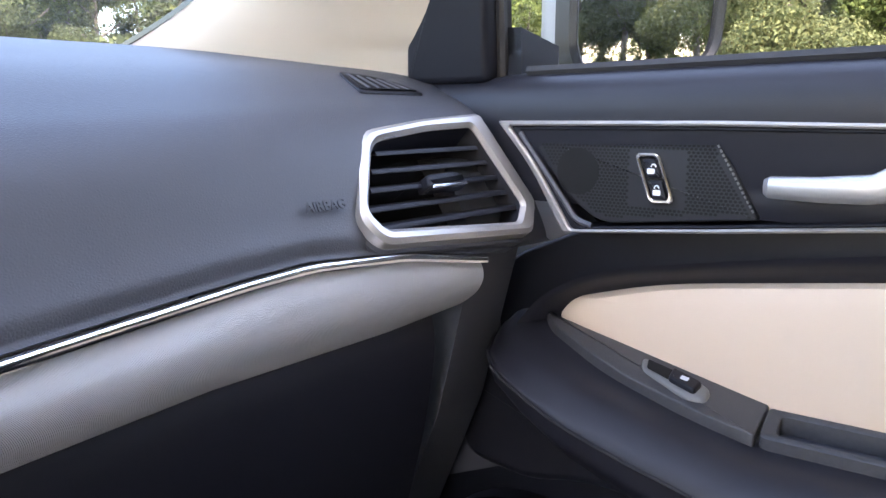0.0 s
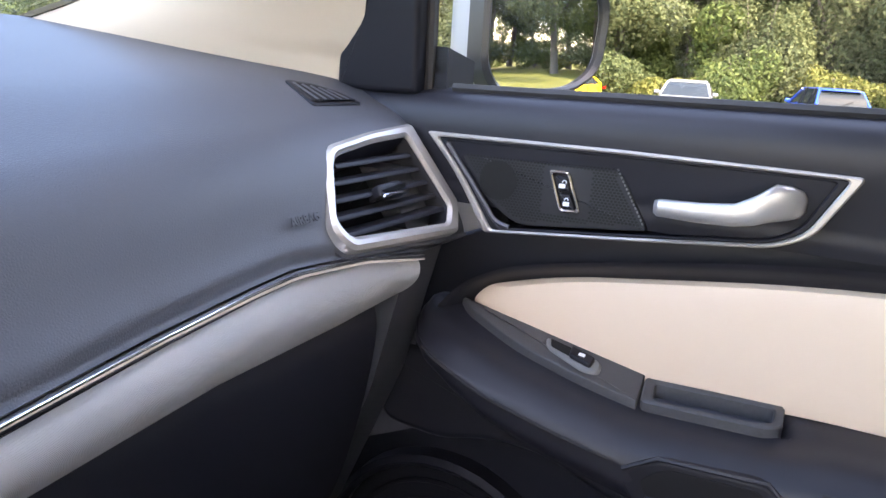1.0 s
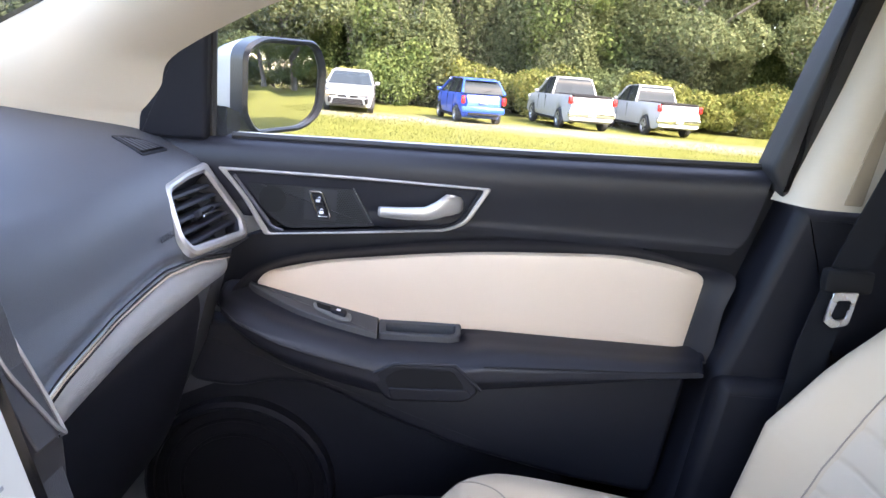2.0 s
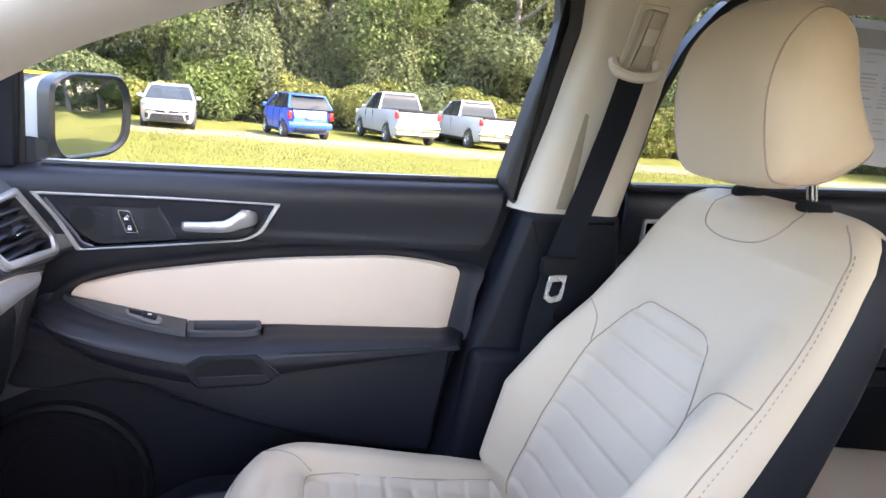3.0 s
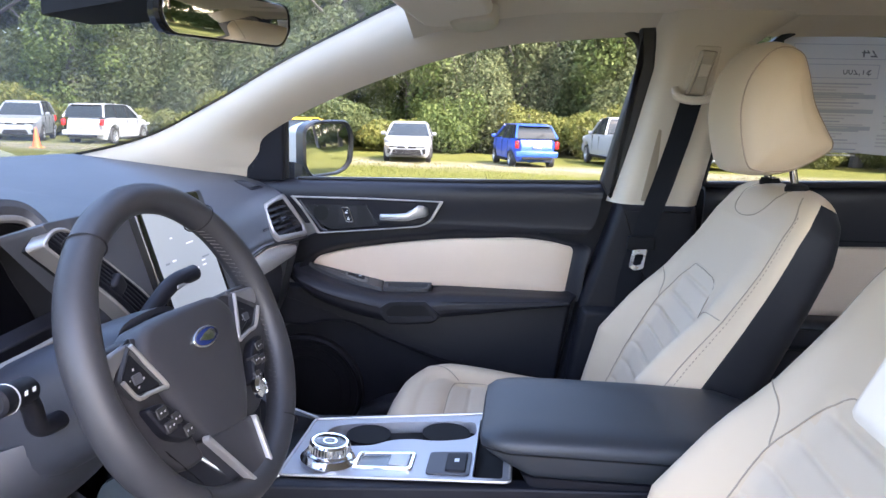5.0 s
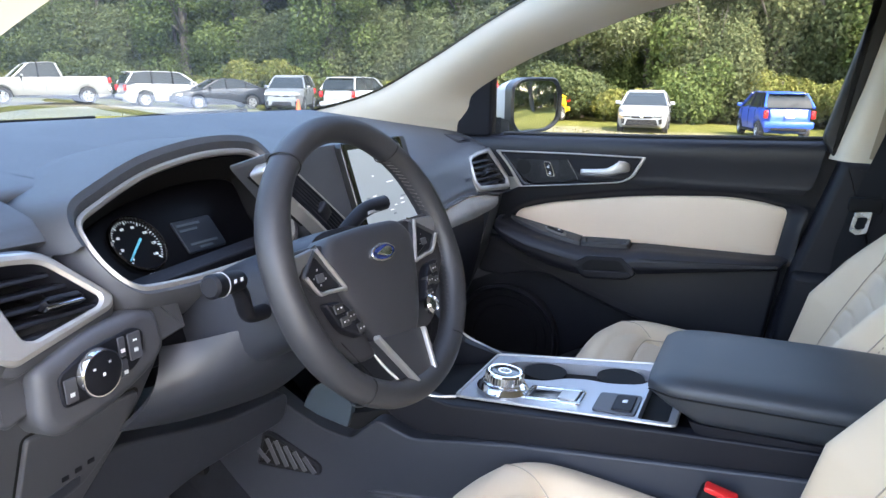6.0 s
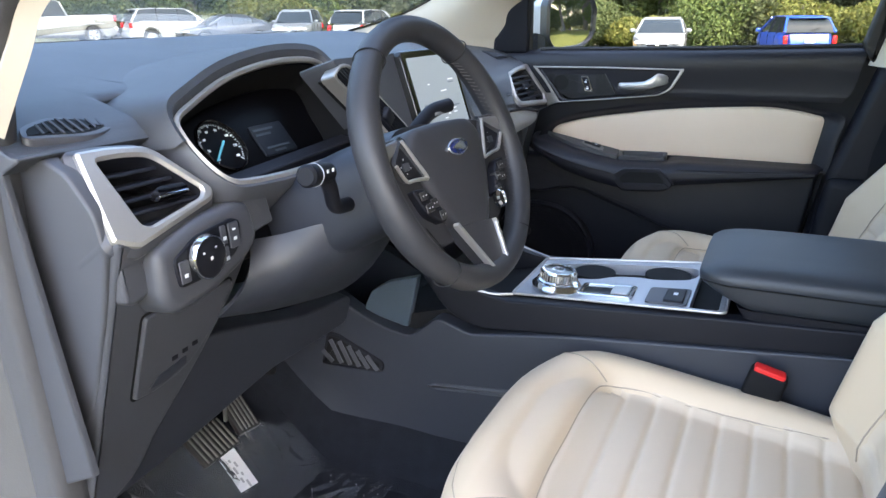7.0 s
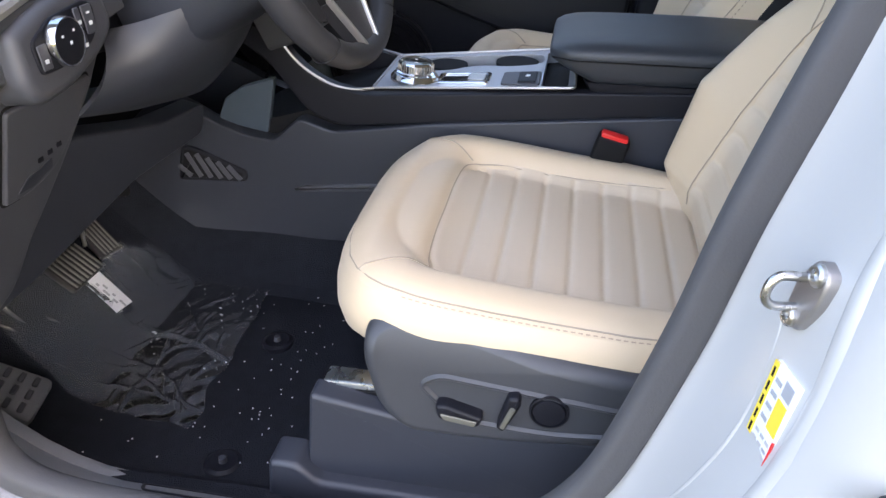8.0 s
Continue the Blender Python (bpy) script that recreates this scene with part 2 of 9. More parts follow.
WEBBING = mat("black_belt_webbing", (0.009, 0.010, 0.013), 0.8, spec=0.15, grain=0.6, grain_scale=700, vary=0.1)
CARPET = mat("black_carpet", (0.015, 0.017, 0.023), 0.98, spec=0.15, grain=1.0, grain_scale=500, bump_scale=0.004, vary=0.35, spots=40)
RUBBER = mat("black_rubber", (0.020, 0.020, 0.021), 0.6, grain=0.3, grain_scale=300, vary=0.15)
SEAL = mat("door_seal_rubber", (0.085, 0.082, 0.080), 0.75, grain=0.5, grain_scale=500, vary=0.15)
SEAL_DARK = mat("dark_seal_rubber", (0.062, 0.061, 0.064), 0.75, grain=0.5, grain_scale=500, vary=0.15)
BODY_WHITE = mat("white_car_paint", (0.44, 0.44, 0.43), 0.30, coat=0.6, vary=0.015, rough_vary=0.01, spots=1.5)
WHEEL_LEATHER = mat("wheel_leather", (0.026, 0.026, 0.030), 0.46, grain=0.3, grain_scale=900, cell=True, vary=0.08)
RED = mat("red_plastic", (0.70, 0.02, 0.02), 0.35, vary=0.05)
WHITE_MARK = mat("white_print", (0.75, 0.76, 0.78), 0.5, vary=0.02)
GREY_MARK = mat("grey_print", (0.34, 0.35, 0.37), 0.6, vary=0.04)
DARK_MARK = mat("dark_print", (0.12, 0.12, 0.13), 0.6, vary=0.04)
PALE_MARK = mat("pale_grey_print", (0.42, 0.41, 0.41), 0.6, vary=0.04)
PAPER = mat("sticker_paper", (0.72, 0.72, 0.75), 0.6, vary=0.03)
YELLOW_MARK = mat("yellow_print", (0.85, 0.62, 0.06), 0.5, vary=0.03)
BLUE_BADGE = mat("blue_badge_enamel", (0.012, 0.025, 0.11), 0.15, vary=0.03, coat=0.5)
GLASS = glass_mat("window_glass", (0.90, 0.93, 0.91))
SCREEN_GLASS = glass_mat("veiled_windscreen_glass", (0.62, 0.69, 0.71), veil=0.022)
REAR_GLASS = glass_mat("privacy_glass", (0.80, 0.83, 0.81))
MIRROR = mat("mirror_silvering", (0.88, 0.89, 0.90), 0.01, metal=1.0, vary=0.0, rough_vary=0.005)
STEEL = mat("bare_steel", (0.55, 0.54, 0.52), 0.28, metal=1.0, vary=0.1, spots=60)


# ---- the setting: ground, car shell ----
def ground_z(x, y):
    return -0.0175 * x + 0.0125 * y


def nodes_of(m):
    return m.node_tree.nodes, m.node_tree.links, m.node_tree.nodes["Principled BSDF"]


def ground_material():
    """Mown grass with a pale gravel track, an added bounce band and worn patches."""
    m = mat("grass_and_gravel_ground", (0.060, 0.072, 0.016), 0.95, grain=1.0, grain_scale=60, bump_scale=0.03, vary=0.3, spots=0.35, spec=0.04)
    n, link, b = nodes_of(m)
    grass = b.inputs["Base Color"].links[0].from_socket
    tc = n.new("ShaderNodeTexCoord")
    fine = n.new("ShaderNodeTexNoise")
    fine.inputs["Scale"].default_value, fine.inputs["Detail"].default_value = 9.0, 8.0
    link.new(tc.outputs["Object"], fine.inputs["Vector"])
    tint = n.new("ShaderNodeMix")
    tint.data_type = "RGBA"
    tint.inputs["B"].default_value = (0.115, 0.108, 0.030, 1)
    link.new(fine.outputs["Fac"], tint.inputs["Factor"])
    link.new(grass, tint.inputs["A"])
    sep = n.new("ShaderNodeSeparateXYZ")
    link.new(tc.outputs["Object"], sep.inputs[0])
    wob = n.new("ShaderNodeTexNoise")
    wob.inputs["Scale"].default_value, wob.inputs["Detail"].default_value = 0.5, 6.0
    link.new(tc.outputs["Object"], wob.inputs["Vector"])

    def band(middle, half, soft, wobble):
        s = n.new("ShaderNodeMath")
        s.operation = "MULTIPLY_ADD"
        link.new(wob.outputs["Fac"], s.inputs[0])
        s.inputs[1].default_value = wobble
        link.new(sep.outputs["X"], s.inputs[2])
        d = n.new("ShaderNodeMath")
        d.operation = "SUBTRACT"
        link.new(s.outputs[0], d.inputs[0])
        d.inputs[1].default_value = middle + wobble * 0.5
        a = n.new("ShaderNodeMath")
        a.operation = "ABSOLUTE"
        link.new(d.outputs[0], a.inputs[0])
        r = n.new("ShaderNodeMapRange")
        r.inputs["From Min"].default_value, r.inputs["From Max"].default_value = half + soft, half - soft
        link.new(a.outputs[0], r.inputs["Value"])
        return r.outputs["Result"]

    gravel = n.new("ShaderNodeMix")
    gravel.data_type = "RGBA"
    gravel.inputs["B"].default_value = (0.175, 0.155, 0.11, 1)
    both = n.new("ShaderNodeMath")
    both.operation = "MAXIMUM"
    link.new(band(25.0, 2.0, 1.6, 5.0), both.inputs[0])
    # unseen band left of the car, added pale to bounce sunlight into the cabin
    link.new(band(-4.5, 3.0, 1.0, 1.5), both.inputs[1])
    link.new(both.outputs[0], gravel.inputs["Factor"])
    link.new(tint.outputs["Result"], gravel.inputs["A"])
    link.new(gravel.outputs["Result"], b.inputs["Base Color"])
    return m


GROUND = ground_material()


def ground_sheet():
    def at(u, v):
        k = lambda t: math.copysign(abs(2 * t - 1) ** 2.2, t - 0.5) * 400
        x, y = k(u), k(v)
        fade = 1 / (1 + (math.hypot(x, y) / 90) ** 4)
        bump = 0.05 * noise.noise((x * 0.15, y * 0.15, 0)) * (1 if math.hypot(x, y) > 6 else 0)
        return V((x, y, ground_z(x, y) * fade + bump))
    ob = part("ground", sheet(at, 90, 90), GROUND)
    tagged(ob, "mown sunlit grass with a pale gravel track", "grass", kind="structure")


ground_sheet()

# Passenger side: the panel plane of the door, and the glass that leans in above it.
SIDE = 0.715


def lean(z):
    """How far the side glass and pillars lie from the middle of the car at a height."""
    return SIDE - max(0.0, z - 1.15) * 0.135


def side_put(sign, off=0.0):
    """put(y, z, d) for a panel on the car's side; d grows towards the cabin."""
    return lambda y, z, d: V((sign * (lean(z) + off - d), y, z))


def shell():
    # floor pan with carpet, tunnel and firewall
    def floor(u, v):
        x, y = lerp(-0.70, 0.70, u), lerp(-1.75, 1.18, v)
        z = 0.43 + 0.012 * noise.noise((x * 6, y * 6, 0))
        z += max(0, y - 0.72) ** 1.15 * 1.15
        z += 0.16 * smooth((0.17 - abs(x)) / 0.05)
        z += 0.05 * smooth((abs(x) - 0.62) / 0.05)
        return V((x, y, min(z, 1.0)))
    tagged(part("floor", sheet(floor, 70, 90), CARPET), "black carpet of the car floor with specks of dirt", "carpet", kind="structure")
    under = box((0, -0.3, 0.34), (1.72, 3.0, 0.10), 0.03)
    tagged(part("floor_pan", under, DARK), "dark underside of the car floor", "car floor", kind="structure")
    # headliner, domed
    def roof(u, v):
        x, y = lerp(-0.60, 0.60, u), lerp(-2.1, 0.30, v)
        z = 1.655 - 0.085 * abs(x / 0.60) ** 2.6 - 0.06 * max(0, (y + 0.1) / 0.4) ** 2 - 0.03 * max(0, (-y - 1.2)) ** 2
        return V((x, y, z))
    tagged(part("ceiling", thick_sheet(roof, 24, 36, 0.012), HEADLINER), "beige cloth headliner of the car roof", "headliner", kind="structure")
    def roof_skin(u, v):
        p = roof(u, v)
        return V((p.x * 1.12, p.y, p.z + 0.045))
    tagged(part("roof", thick_sheet(roof_skin, 16, 20, 0.003), BODY_WHITE), "white painted steel roof of the car", "car roof", kind="structure")


shell()

# Edges of the front side window, front pillar foot to rear corner, and of the windscreen.
WIN_TOP = [(0.712, 1.165), (0.700, 1.235), (0.682, 1.285), (0.60, 1.338), (0.50, 1.385), (0.37, 1.435), (0.22, 1.483), (0.06, 1.515), (-0.10, 1.531), (-0.17, 1.533)]
SCREEN_EDGE = [(1.24, 1.195), (0.96, 1.263), (0.78, 1.348), (0.60, 1.447), (0.45, 1.520), (0.33, 1.575), (0.22, 1.605)]


def pillar(sign, name, label):
    """Front pillar trim: a bulging strip between the windscreen's edge and the side window's edge, running up into the roof rail."""
    shift = 0.0 if sign > 0 else -0.045
    low = spline(WIN_TOP, 6)
    up = spline([*SCREEN_EDGE, (0.05, 1.615), (-0.17, 1.622)], 8)
    m = 60
    rows = []
    for i in range(m + 1):
        t = i / m
        a, b = low[round(t * (len(low) - 1))], up[round(t * (len(up) - 1))]
        row = []
        for j in range(13):
            s = j / 12
            y, z = lerp(a.x + shift, b.x, s), lerp(a.y, b.y, s)
            out = 0.030 * math.sin(math.pi * min(1, s * 1.05)) + 0.045 * s
            wide = 0.040 * (1 - s) * smooth((0.62 - (z - 1.165) / 0.2))
            row.append(V((sign * (lean(z) + 0.012 - out + wide), y, z)))
        rows.append(row)
    bm = loft(rows, cap=False, closed=False)
    bmesh.ops.recalc_face_normals(bm, faces=bm.faces)
    bmesh.ops.solidify(bm, geom=bm.faces[:], thickness=0.02)
    ob = part(name, bm, TRIM_BEIGE)
    tagged(ob, label, "pillar trim", kind="structure")
    # joint where the pillar trim meets the roof trim
    i = min(range(m), key=lambda k: abs(low[round(k / m * (len(low) - 1))].x - 0.31))
    part("trim_joint", tube([p + V((-sign * 0.0005, 0, 0)) for p in rows[i][1:12]], 0.0016, 5), SEAM, ob)
    return ob


pillar_right = pillar(1, "front_pillar_passenger", "smooth beige plastic trim on the front pillar")
pillar_left = pillar(-1, "front_pillar_driver", "smooth beige plastic trim on the front pillar by the open door")


def roof_rail(sign):
    """Closes the gap between window head and headliner from the rear corner of the front window to the tail."""
    def at(u, v):
        y = lerp(0.10, -2.0, v)
        z0, z1 = table(-y, [-0.1, 0.17, 0.9, 1.2, 2.0], [1.512, 1.533, 1.545, 1.52, 1.40]), table(-y, [-0.1, 0.2, 1.2, 2.0], [1.60, 1.615, 1.60, 1.5])
        z = lerp(z0, z1, u)
        return V((sign * (lean(z) + 0.012 - 0.075 * u - 0.012 * math.sin(math.pi * u)), y, z))
    name = "roof_rail_passenger" if sign > 0 else "roof_rail_driver"
    tagged(part(name, thick_sheet(at, 6, 30, 0.02), TRIM_BEIGE), "beige trim along the roof above the side windows", "roof trim", kind="structure")


roof_rail(1)
roof_rail(-1)


def middle_pillar():
    """Passenger middle pillar: beige upper trim, black lower cover."""
    put = side_put(1, 0.0)
    def trim(u, v):
        z = lerp(1.147, 1.585, v)
        y0 = table(z, [1.147, 1.30, 1.45, 1.52, 1.585], [-0.156, -0.196, -0.228, -0.226, -0.22])
        y1 = table(z, [1.147, 1.30, 1.41, 1.47, 1.52, 1.585], [-0.352, -0.378, -0.394, -0.41, -0.445, -0.56])
        d = 0.050 * min(1, math.sin(math.pi * u) * 2.2) ** 0.5 + 0.03 * smooth((z - 1.50) / 0.09)
        return V((lean(z) - d, lerp(y0, y1, u), z))
    ob = part("middle_pillar", thick_sheet(trim, 16, 16, 0.006), TRIM_BEIGE)
    tagged(ob, "beige plastic trim on the middle pillar", "pillar trim", kind="structure")
    slot = rounded([(-0.222, 1.155), (-0.236, 1.25), (-0.247, 1.318), (-0.253, 1.316), (-0.252, 1.25), (-0.246, 1.155)], 0.003)
    part("belt_slot", slab(slot, put, 0.0575, 0.001, back=0.05), mat("beige_shadow_gap", (0.30, 0.24, 0.17), 0.8), ob)
    lower = rounded([(-0.175, 1.15), (-0.115, 0.95), (-0.098, 0.90), (-0.055, 0.66), (-0.03, 0.50), (-0.42, 0.50), (-0.375, 0.9), (-0.352, 1.15)], 0.015)
    low = part("middle_pillar_cover", slab(lower, put, 0.045, 0.02, back=-0.05), DARK)
    tagged(low, "black grained plastic cover at the foot of the middle pillar", "pillar trim", kind="structure")
    ledge = rounded([(-0.10, 0.903), (-0.075, 0.72), (-0.05, 0.52), (-0.40, 0.52), (-0.35, 0.905)], 0.02)
    part("step", slab(ledge, put, 0.068, 0.02, back=0.03), DARK, low)
    black = rounded([(-0.190, 1.535), (-0.199, 1.462), (-0.170, 1.345), (-0.134, 1.19), (-0.160, 1.15), (-0.20, 1.30), (-0.232, 1.45), (-0.230, 1.54)], 0.010, 5)
    tagged(part("window_channel", slab(black, put, 0.025, 0.008, back=-0.03), RUBBER), "black rubber channel at the window's rear edge", "window seal", kind="structure")
    bend = [put(y, z, 0.004) for y, z in spline([(-0.04, 1.534), (-0.10, 1.537), (-0.160, 1.532), (-0.194, 1.508), (-0.206, 1.470), (-0.204, 1.440)], 6)]
    tagged(part("window_corner_seal", sweep(bend, circle(0.011, 10), up=(1, 0, 0)), RUBBER), "black rubber seal round the window's upper corner", "window seal", kind="structure")


middle_pillar()


def windscreen():
    def at(u, v):
        e = spline(SCREEN_EDGE, 6)
        p = e[min(len(e) - 1, round(v * (len(e) - 1)))]
        half = lean(p.y) - 0.035
        x = lerp(-half, half, u)
        return V((x, p.x + 0.16 * (1 - (x / half) ** 2), p.y + 0.02 * (1 - (x / half) ** 2)))
    ob = part("windscreen", sheet(at, 24, 36), SCREEN_GLASS)
    tagged(ob, "clear laminated windscreen", "windscreen", kind="structure")
    ob.visible_shadow = False
    for s in (-1, 1):
        path = [V((s * (lean(z) - 0.040), y, z)) for y, z in spline(SCREEN_EDGE, 6)]
        part("black_border", sweep(path, [(-0.012, -0.003), (0.012, -0.003), (0.012, 0.003), (-0.012, 0.003)]), GLOSS_BLACK, ob)


windscreen()


def bonnet():
    def at(u, v):
        x, y = lerp(-0.86, 0.86, u), lerp(1.30, 2.25, v)
        z = 1.115 - 0.10 * v ** 2 - 0.06 * abs(x / 0.86) ** 3 + 0.012 * smooth((abs(x) - 0.5) / 0.08)
        return V((x, y, z))
    tagged(part("bonnet", thick_sheet(at, 30, 16, 0.01), BODY_WHITE), "white painted bonnet beyond the windscreen", "car bonnet", kind="structure")
    front = loft([[V((s * w, y, z)) for s, z in ((-1, 0.30), (1, 0.30), (1, zt), (-1, zt))] for y, w, zt in ((1.02, 0.86, 1.02), (1.40, 0.88, 1.05), (2.0, 0.86, 1.02), (2.28, 0.80, 0.95))])
    tagged(part("front_body", front, BODY_WHITE), "white front body under the bonnet", "car body", kind="structure")
    for x0, x1 in ((-0.55, 0.10), (0.02, 0.62)):
        path = spline([(x0, 1.36, 1.190), (lerp(x0, x1, 0.4), 1.37, 1.208), (x1, 1.33, 1.214)], 8)
        tagged(part("wiper", sweep(path, rounded([(-0.006, -0.004), (0.006, -0.004), (0.003, 0.005), (-0.003, 0.005)], 0.002, 2)), MATT_BLACK), "black windscreen wiper lying on the cowl", "wiper", kind="structure")
    cowl = box((0, 1.24, 1.12), (1.5, 0.16, 0.06), 0.02)
    tagged(part("cowl", cowl, MATT_BLACK), "black plastic cowl under the windscreen", "cowl", kind="structure")


bonnet()


def tail_closure():
    """Rear of the cabin: tailgate with glass, rear side walls."""
    gate = loft([[V((s * 0.66, -2.08, 0.5)) for s in (-1, 1)] + [V((s * 0.66, -2.02, 0.5)) for s in (1, -1)],
                 [V((s * 0.66, -2.14, 1.10)) for s in (-1, 1)] + [V((s * 0.66, -2.08, 1.10)) for s in (1, -1)]])
    tagged(part("tailgate", gate, DARK), "dark tailgate lining behind the rear seats", "tailgate", kind="structure")
    for s in (-1, 1):
        side = rounded([(-1.16, 0.42), (-1.16, 1.20), (-1.105, 1.50), (-1.20, 1.55), (-2.05, 1.42), (-2.15, 1.10), (-2.1, 0.42)], 0.02)
        tagged(part("rear_quarter_wall", slab(side, side_put(s), 0.03, 0.01, back=-0.04), DARK), "dark rear quarter trim of the cabin", "quarter trim", kind="structure")


tail_closure()


# ---- dashboard ----
def strip_z(x):
    return table(x, [0.12, 0.22, 0.34, 0.42, 0.47, 0.55, 0.632], [1.024, 1.029, 1.035, 1.041, 1.043, 1.039, 1.026])


def strip_y(x):
    return table(x, [0.12, 0.22, 0.34, 0.47, 0.55, 0.632], [0.557, 0.576, 0.590, 0.594, 0.586, 0.577])


def dash_profile(x):
    """Section of the dashboard's upper pad from the windscreen to the lip above the trim strip; the top rises towards the windscreen."""
    a = abs(x)
    base = table(x, [-0.72, -0.55, -0.3, -0.1, 0.1, 0.3, 0.45, 0.6, 0.72], [1.150, 1.160, 1.172, 1.162, 1.146, 1.140, 1.145, 1.152, 1.152])
    lip = table(x, [-0.62, -0.45, 0.0, 0.12, 0.22, 0.34, 0.42, 0.47, 0.55, 0.632, 0.72], [1.100, 1.095, 1.06, 1.027, 1.032, 1.038, 1.044, 1.046, 1.042, 1.029, 1.026])
    back = 0.0 if x > 0.10 else table(a, [0, 0.15, 0.30, 0.45, 0.60, 0.70], [0.020, 0.020, 0.020, 0.014, -0.010, -0.016])
    front = 1.26 - 0.16 * (a / 0.75) ** 2
    crest = lambda y: base + (1.221 - base) * table(y, [0.665, 0.72, 0.75, 0.85, 0.98, 1.15, 1.27], [0.0, 0.28, 0.37, 0.55, 0.78, 1.0, 0.95])
    pts = [(front, crest(front)), (front - 0.10, crest(front - 0.1)), (0.95, crest(0.95)), (0.82, crest(0.82)), (0.73, crest(0.73)), (0.665, crest(0.665)), (0.630, base - 0.016), (0.606, base - 0.042)]
    z = base - 0.042
    pts += [(0.590, max(lip + 0.022, z - 0.05) if lip < z - 0.03 else z - 0.006), (0.582, lip + 0.005), (0.584, lip - 0.005), (0.62, lip - 0.012)]
    if x > 0.10:
        sy = strip_y(x)
        pts = pts[:6] + [(0.638, base - 0.014), (0.617, base - 0.036), (lerp(0.606, sy, 0.35), lerp(base - 0.05, lip, 0.45)), (lerp(0.600, sy, 0.75), lip + 0.014), (sy + 0.003, lip + 0.004), (sy + 0.003, lip), (0.63, lip - 0.004)]
    elif x < -0.50:
        pts = pts[:6] + [(0.645, base - 0.010), (0.634, 1.139), (0.634, 1.134), (0.66, 1.120)]
    out = [(y - (back if y < 0.70 else back * max(0, (1 - (y - 0.70) / 0.3))), zz) for y, zz in pts]
    if -0.572 < x < -0.192:
        # open well for the instruments under the hood
        out = [(max(y, 0.735 - 0.002 * k), zz) for k, (y, zz) in enumerate(out)]
    return out


dashboard = thing("dashboard", "black soft-touch car dashboard with silver trim and air vents", "dashboard")


def dash_pad(x0, x1, n):
    rings = []
    for i in range(n + 1):
        x = lerp(x0, x1, i / n)
        line = spline(dash_profile(x), 10)
        row = [line[round(k * (len(line) - 1) / 60)] for k in range(61)]
        hole = VENT_OUT[1]
        rings.append([V((x, p.x + (0.07 if x > 0 and inside(hole, x, p.y, 0.006) and p.x < 0.66 else 0.0), p.y)) for p in row])
    bm = loft(rings, cap=False, closed=False)
    return bm


def inside(poly, x, y, margin):
    """True where the point lies inside the convex outline by a margin."""
    side = 0
    for a, b in zip(poly, poly[1:] + poly[:1]):
        ex, ey = b[0] - a[0], b[1] - a[1]
        d = (ex * (y - a[1]) - ey * (x - a[0])) / math.hypot(ex, ey)
        if side == 0:
            side = 1 if d > 0 else -1
        if d * side < margin:
            return False
    return True




def cap_end(sign):
    """Closes the dashboard's outer end."""
    prof = [V((p[0], p[1])) for p in dash_profile(sign * 0.735)] + [V((0.62, 0.80)), V((1.0, 0.62)), V((1.05, 1.0))]
    put = lambda y, z, d: V((sign * (0.735 - 0.008 + d), y, z))
    return part("end_panel", slab(prof, put, 0.008, 0.003), DARK_GREY, dashboard)


cap_end(1)
cap_end(-1)


# Passenger trim panel under the pad: a chrome strip and a silver convex panel.
def trim_panel():
    def at(u, v):
        x = lerp(0.118, 0.632, u)
        z0, z1 = strip_z(x) - 0.003, table(x, [0.12, 0.25, 0.40, 0.55, 0.632], [0.969, 0.977, 0.981, 0.980, 0.983])
        z = lerp(z0, z1, v)
        y = lerp(strip_y(x) + 0.001, table(x, [0.12, 0.4, 0.632], [0.586, 0.602, 0.604]), v) - 0.013 * math.sin(math.pi * v) ** 0.8
        return V((x, y, z))
    part("silver_panel", thick_sheet(at, 40, 14, 0.006), WEAVE_SILVER, dashboard, "silver trim panel with a fine diagonal weave")
    path = [V((x, strip_y(x) - 0.002, strip_z(x))) for x in np.linspace(0.118, 0.634, 40)]
    part("chrome_strip", sweep(path, rounded([(-0.004, -0.0030), (0.004, -0.0030), (0.003, 0.0030), (-0.003, 0.0030)], 0.0015, 2)), CHROME, dashboard)


def weave_material():
    m = mat("woven_silver_plastic", (0.56, 0.55, 0.54), 0.34, metal=0.35, vary=0.05)
    n, link, b = nodes_of(m)
    tc = n.new("ShaderNodeTexCoord")
    w = n.new("ShaderNodeTexWave")
    w.inputs["Scale"].default_value, w.inputs["Distortion"].default_value = 620.0, 0.0
    w.bands_direction = "DIAGONAL"
    link.new(tc.outputs["Object"], w.inputs["Vector"])
    bump = n.new("ShaderNodeBump")
    bump.inputs["Strength"].default_value, bump.inputs["Distance"].default_value = 0.7, 0.0006
    link.new(w.outputs["Fac"], bump.inputs["Height"])
    link.new(bump.outputs["Normal"], b.inputs["Normal"])
    return m


WEAVE_SILVER = weave_material()
trim_panel()


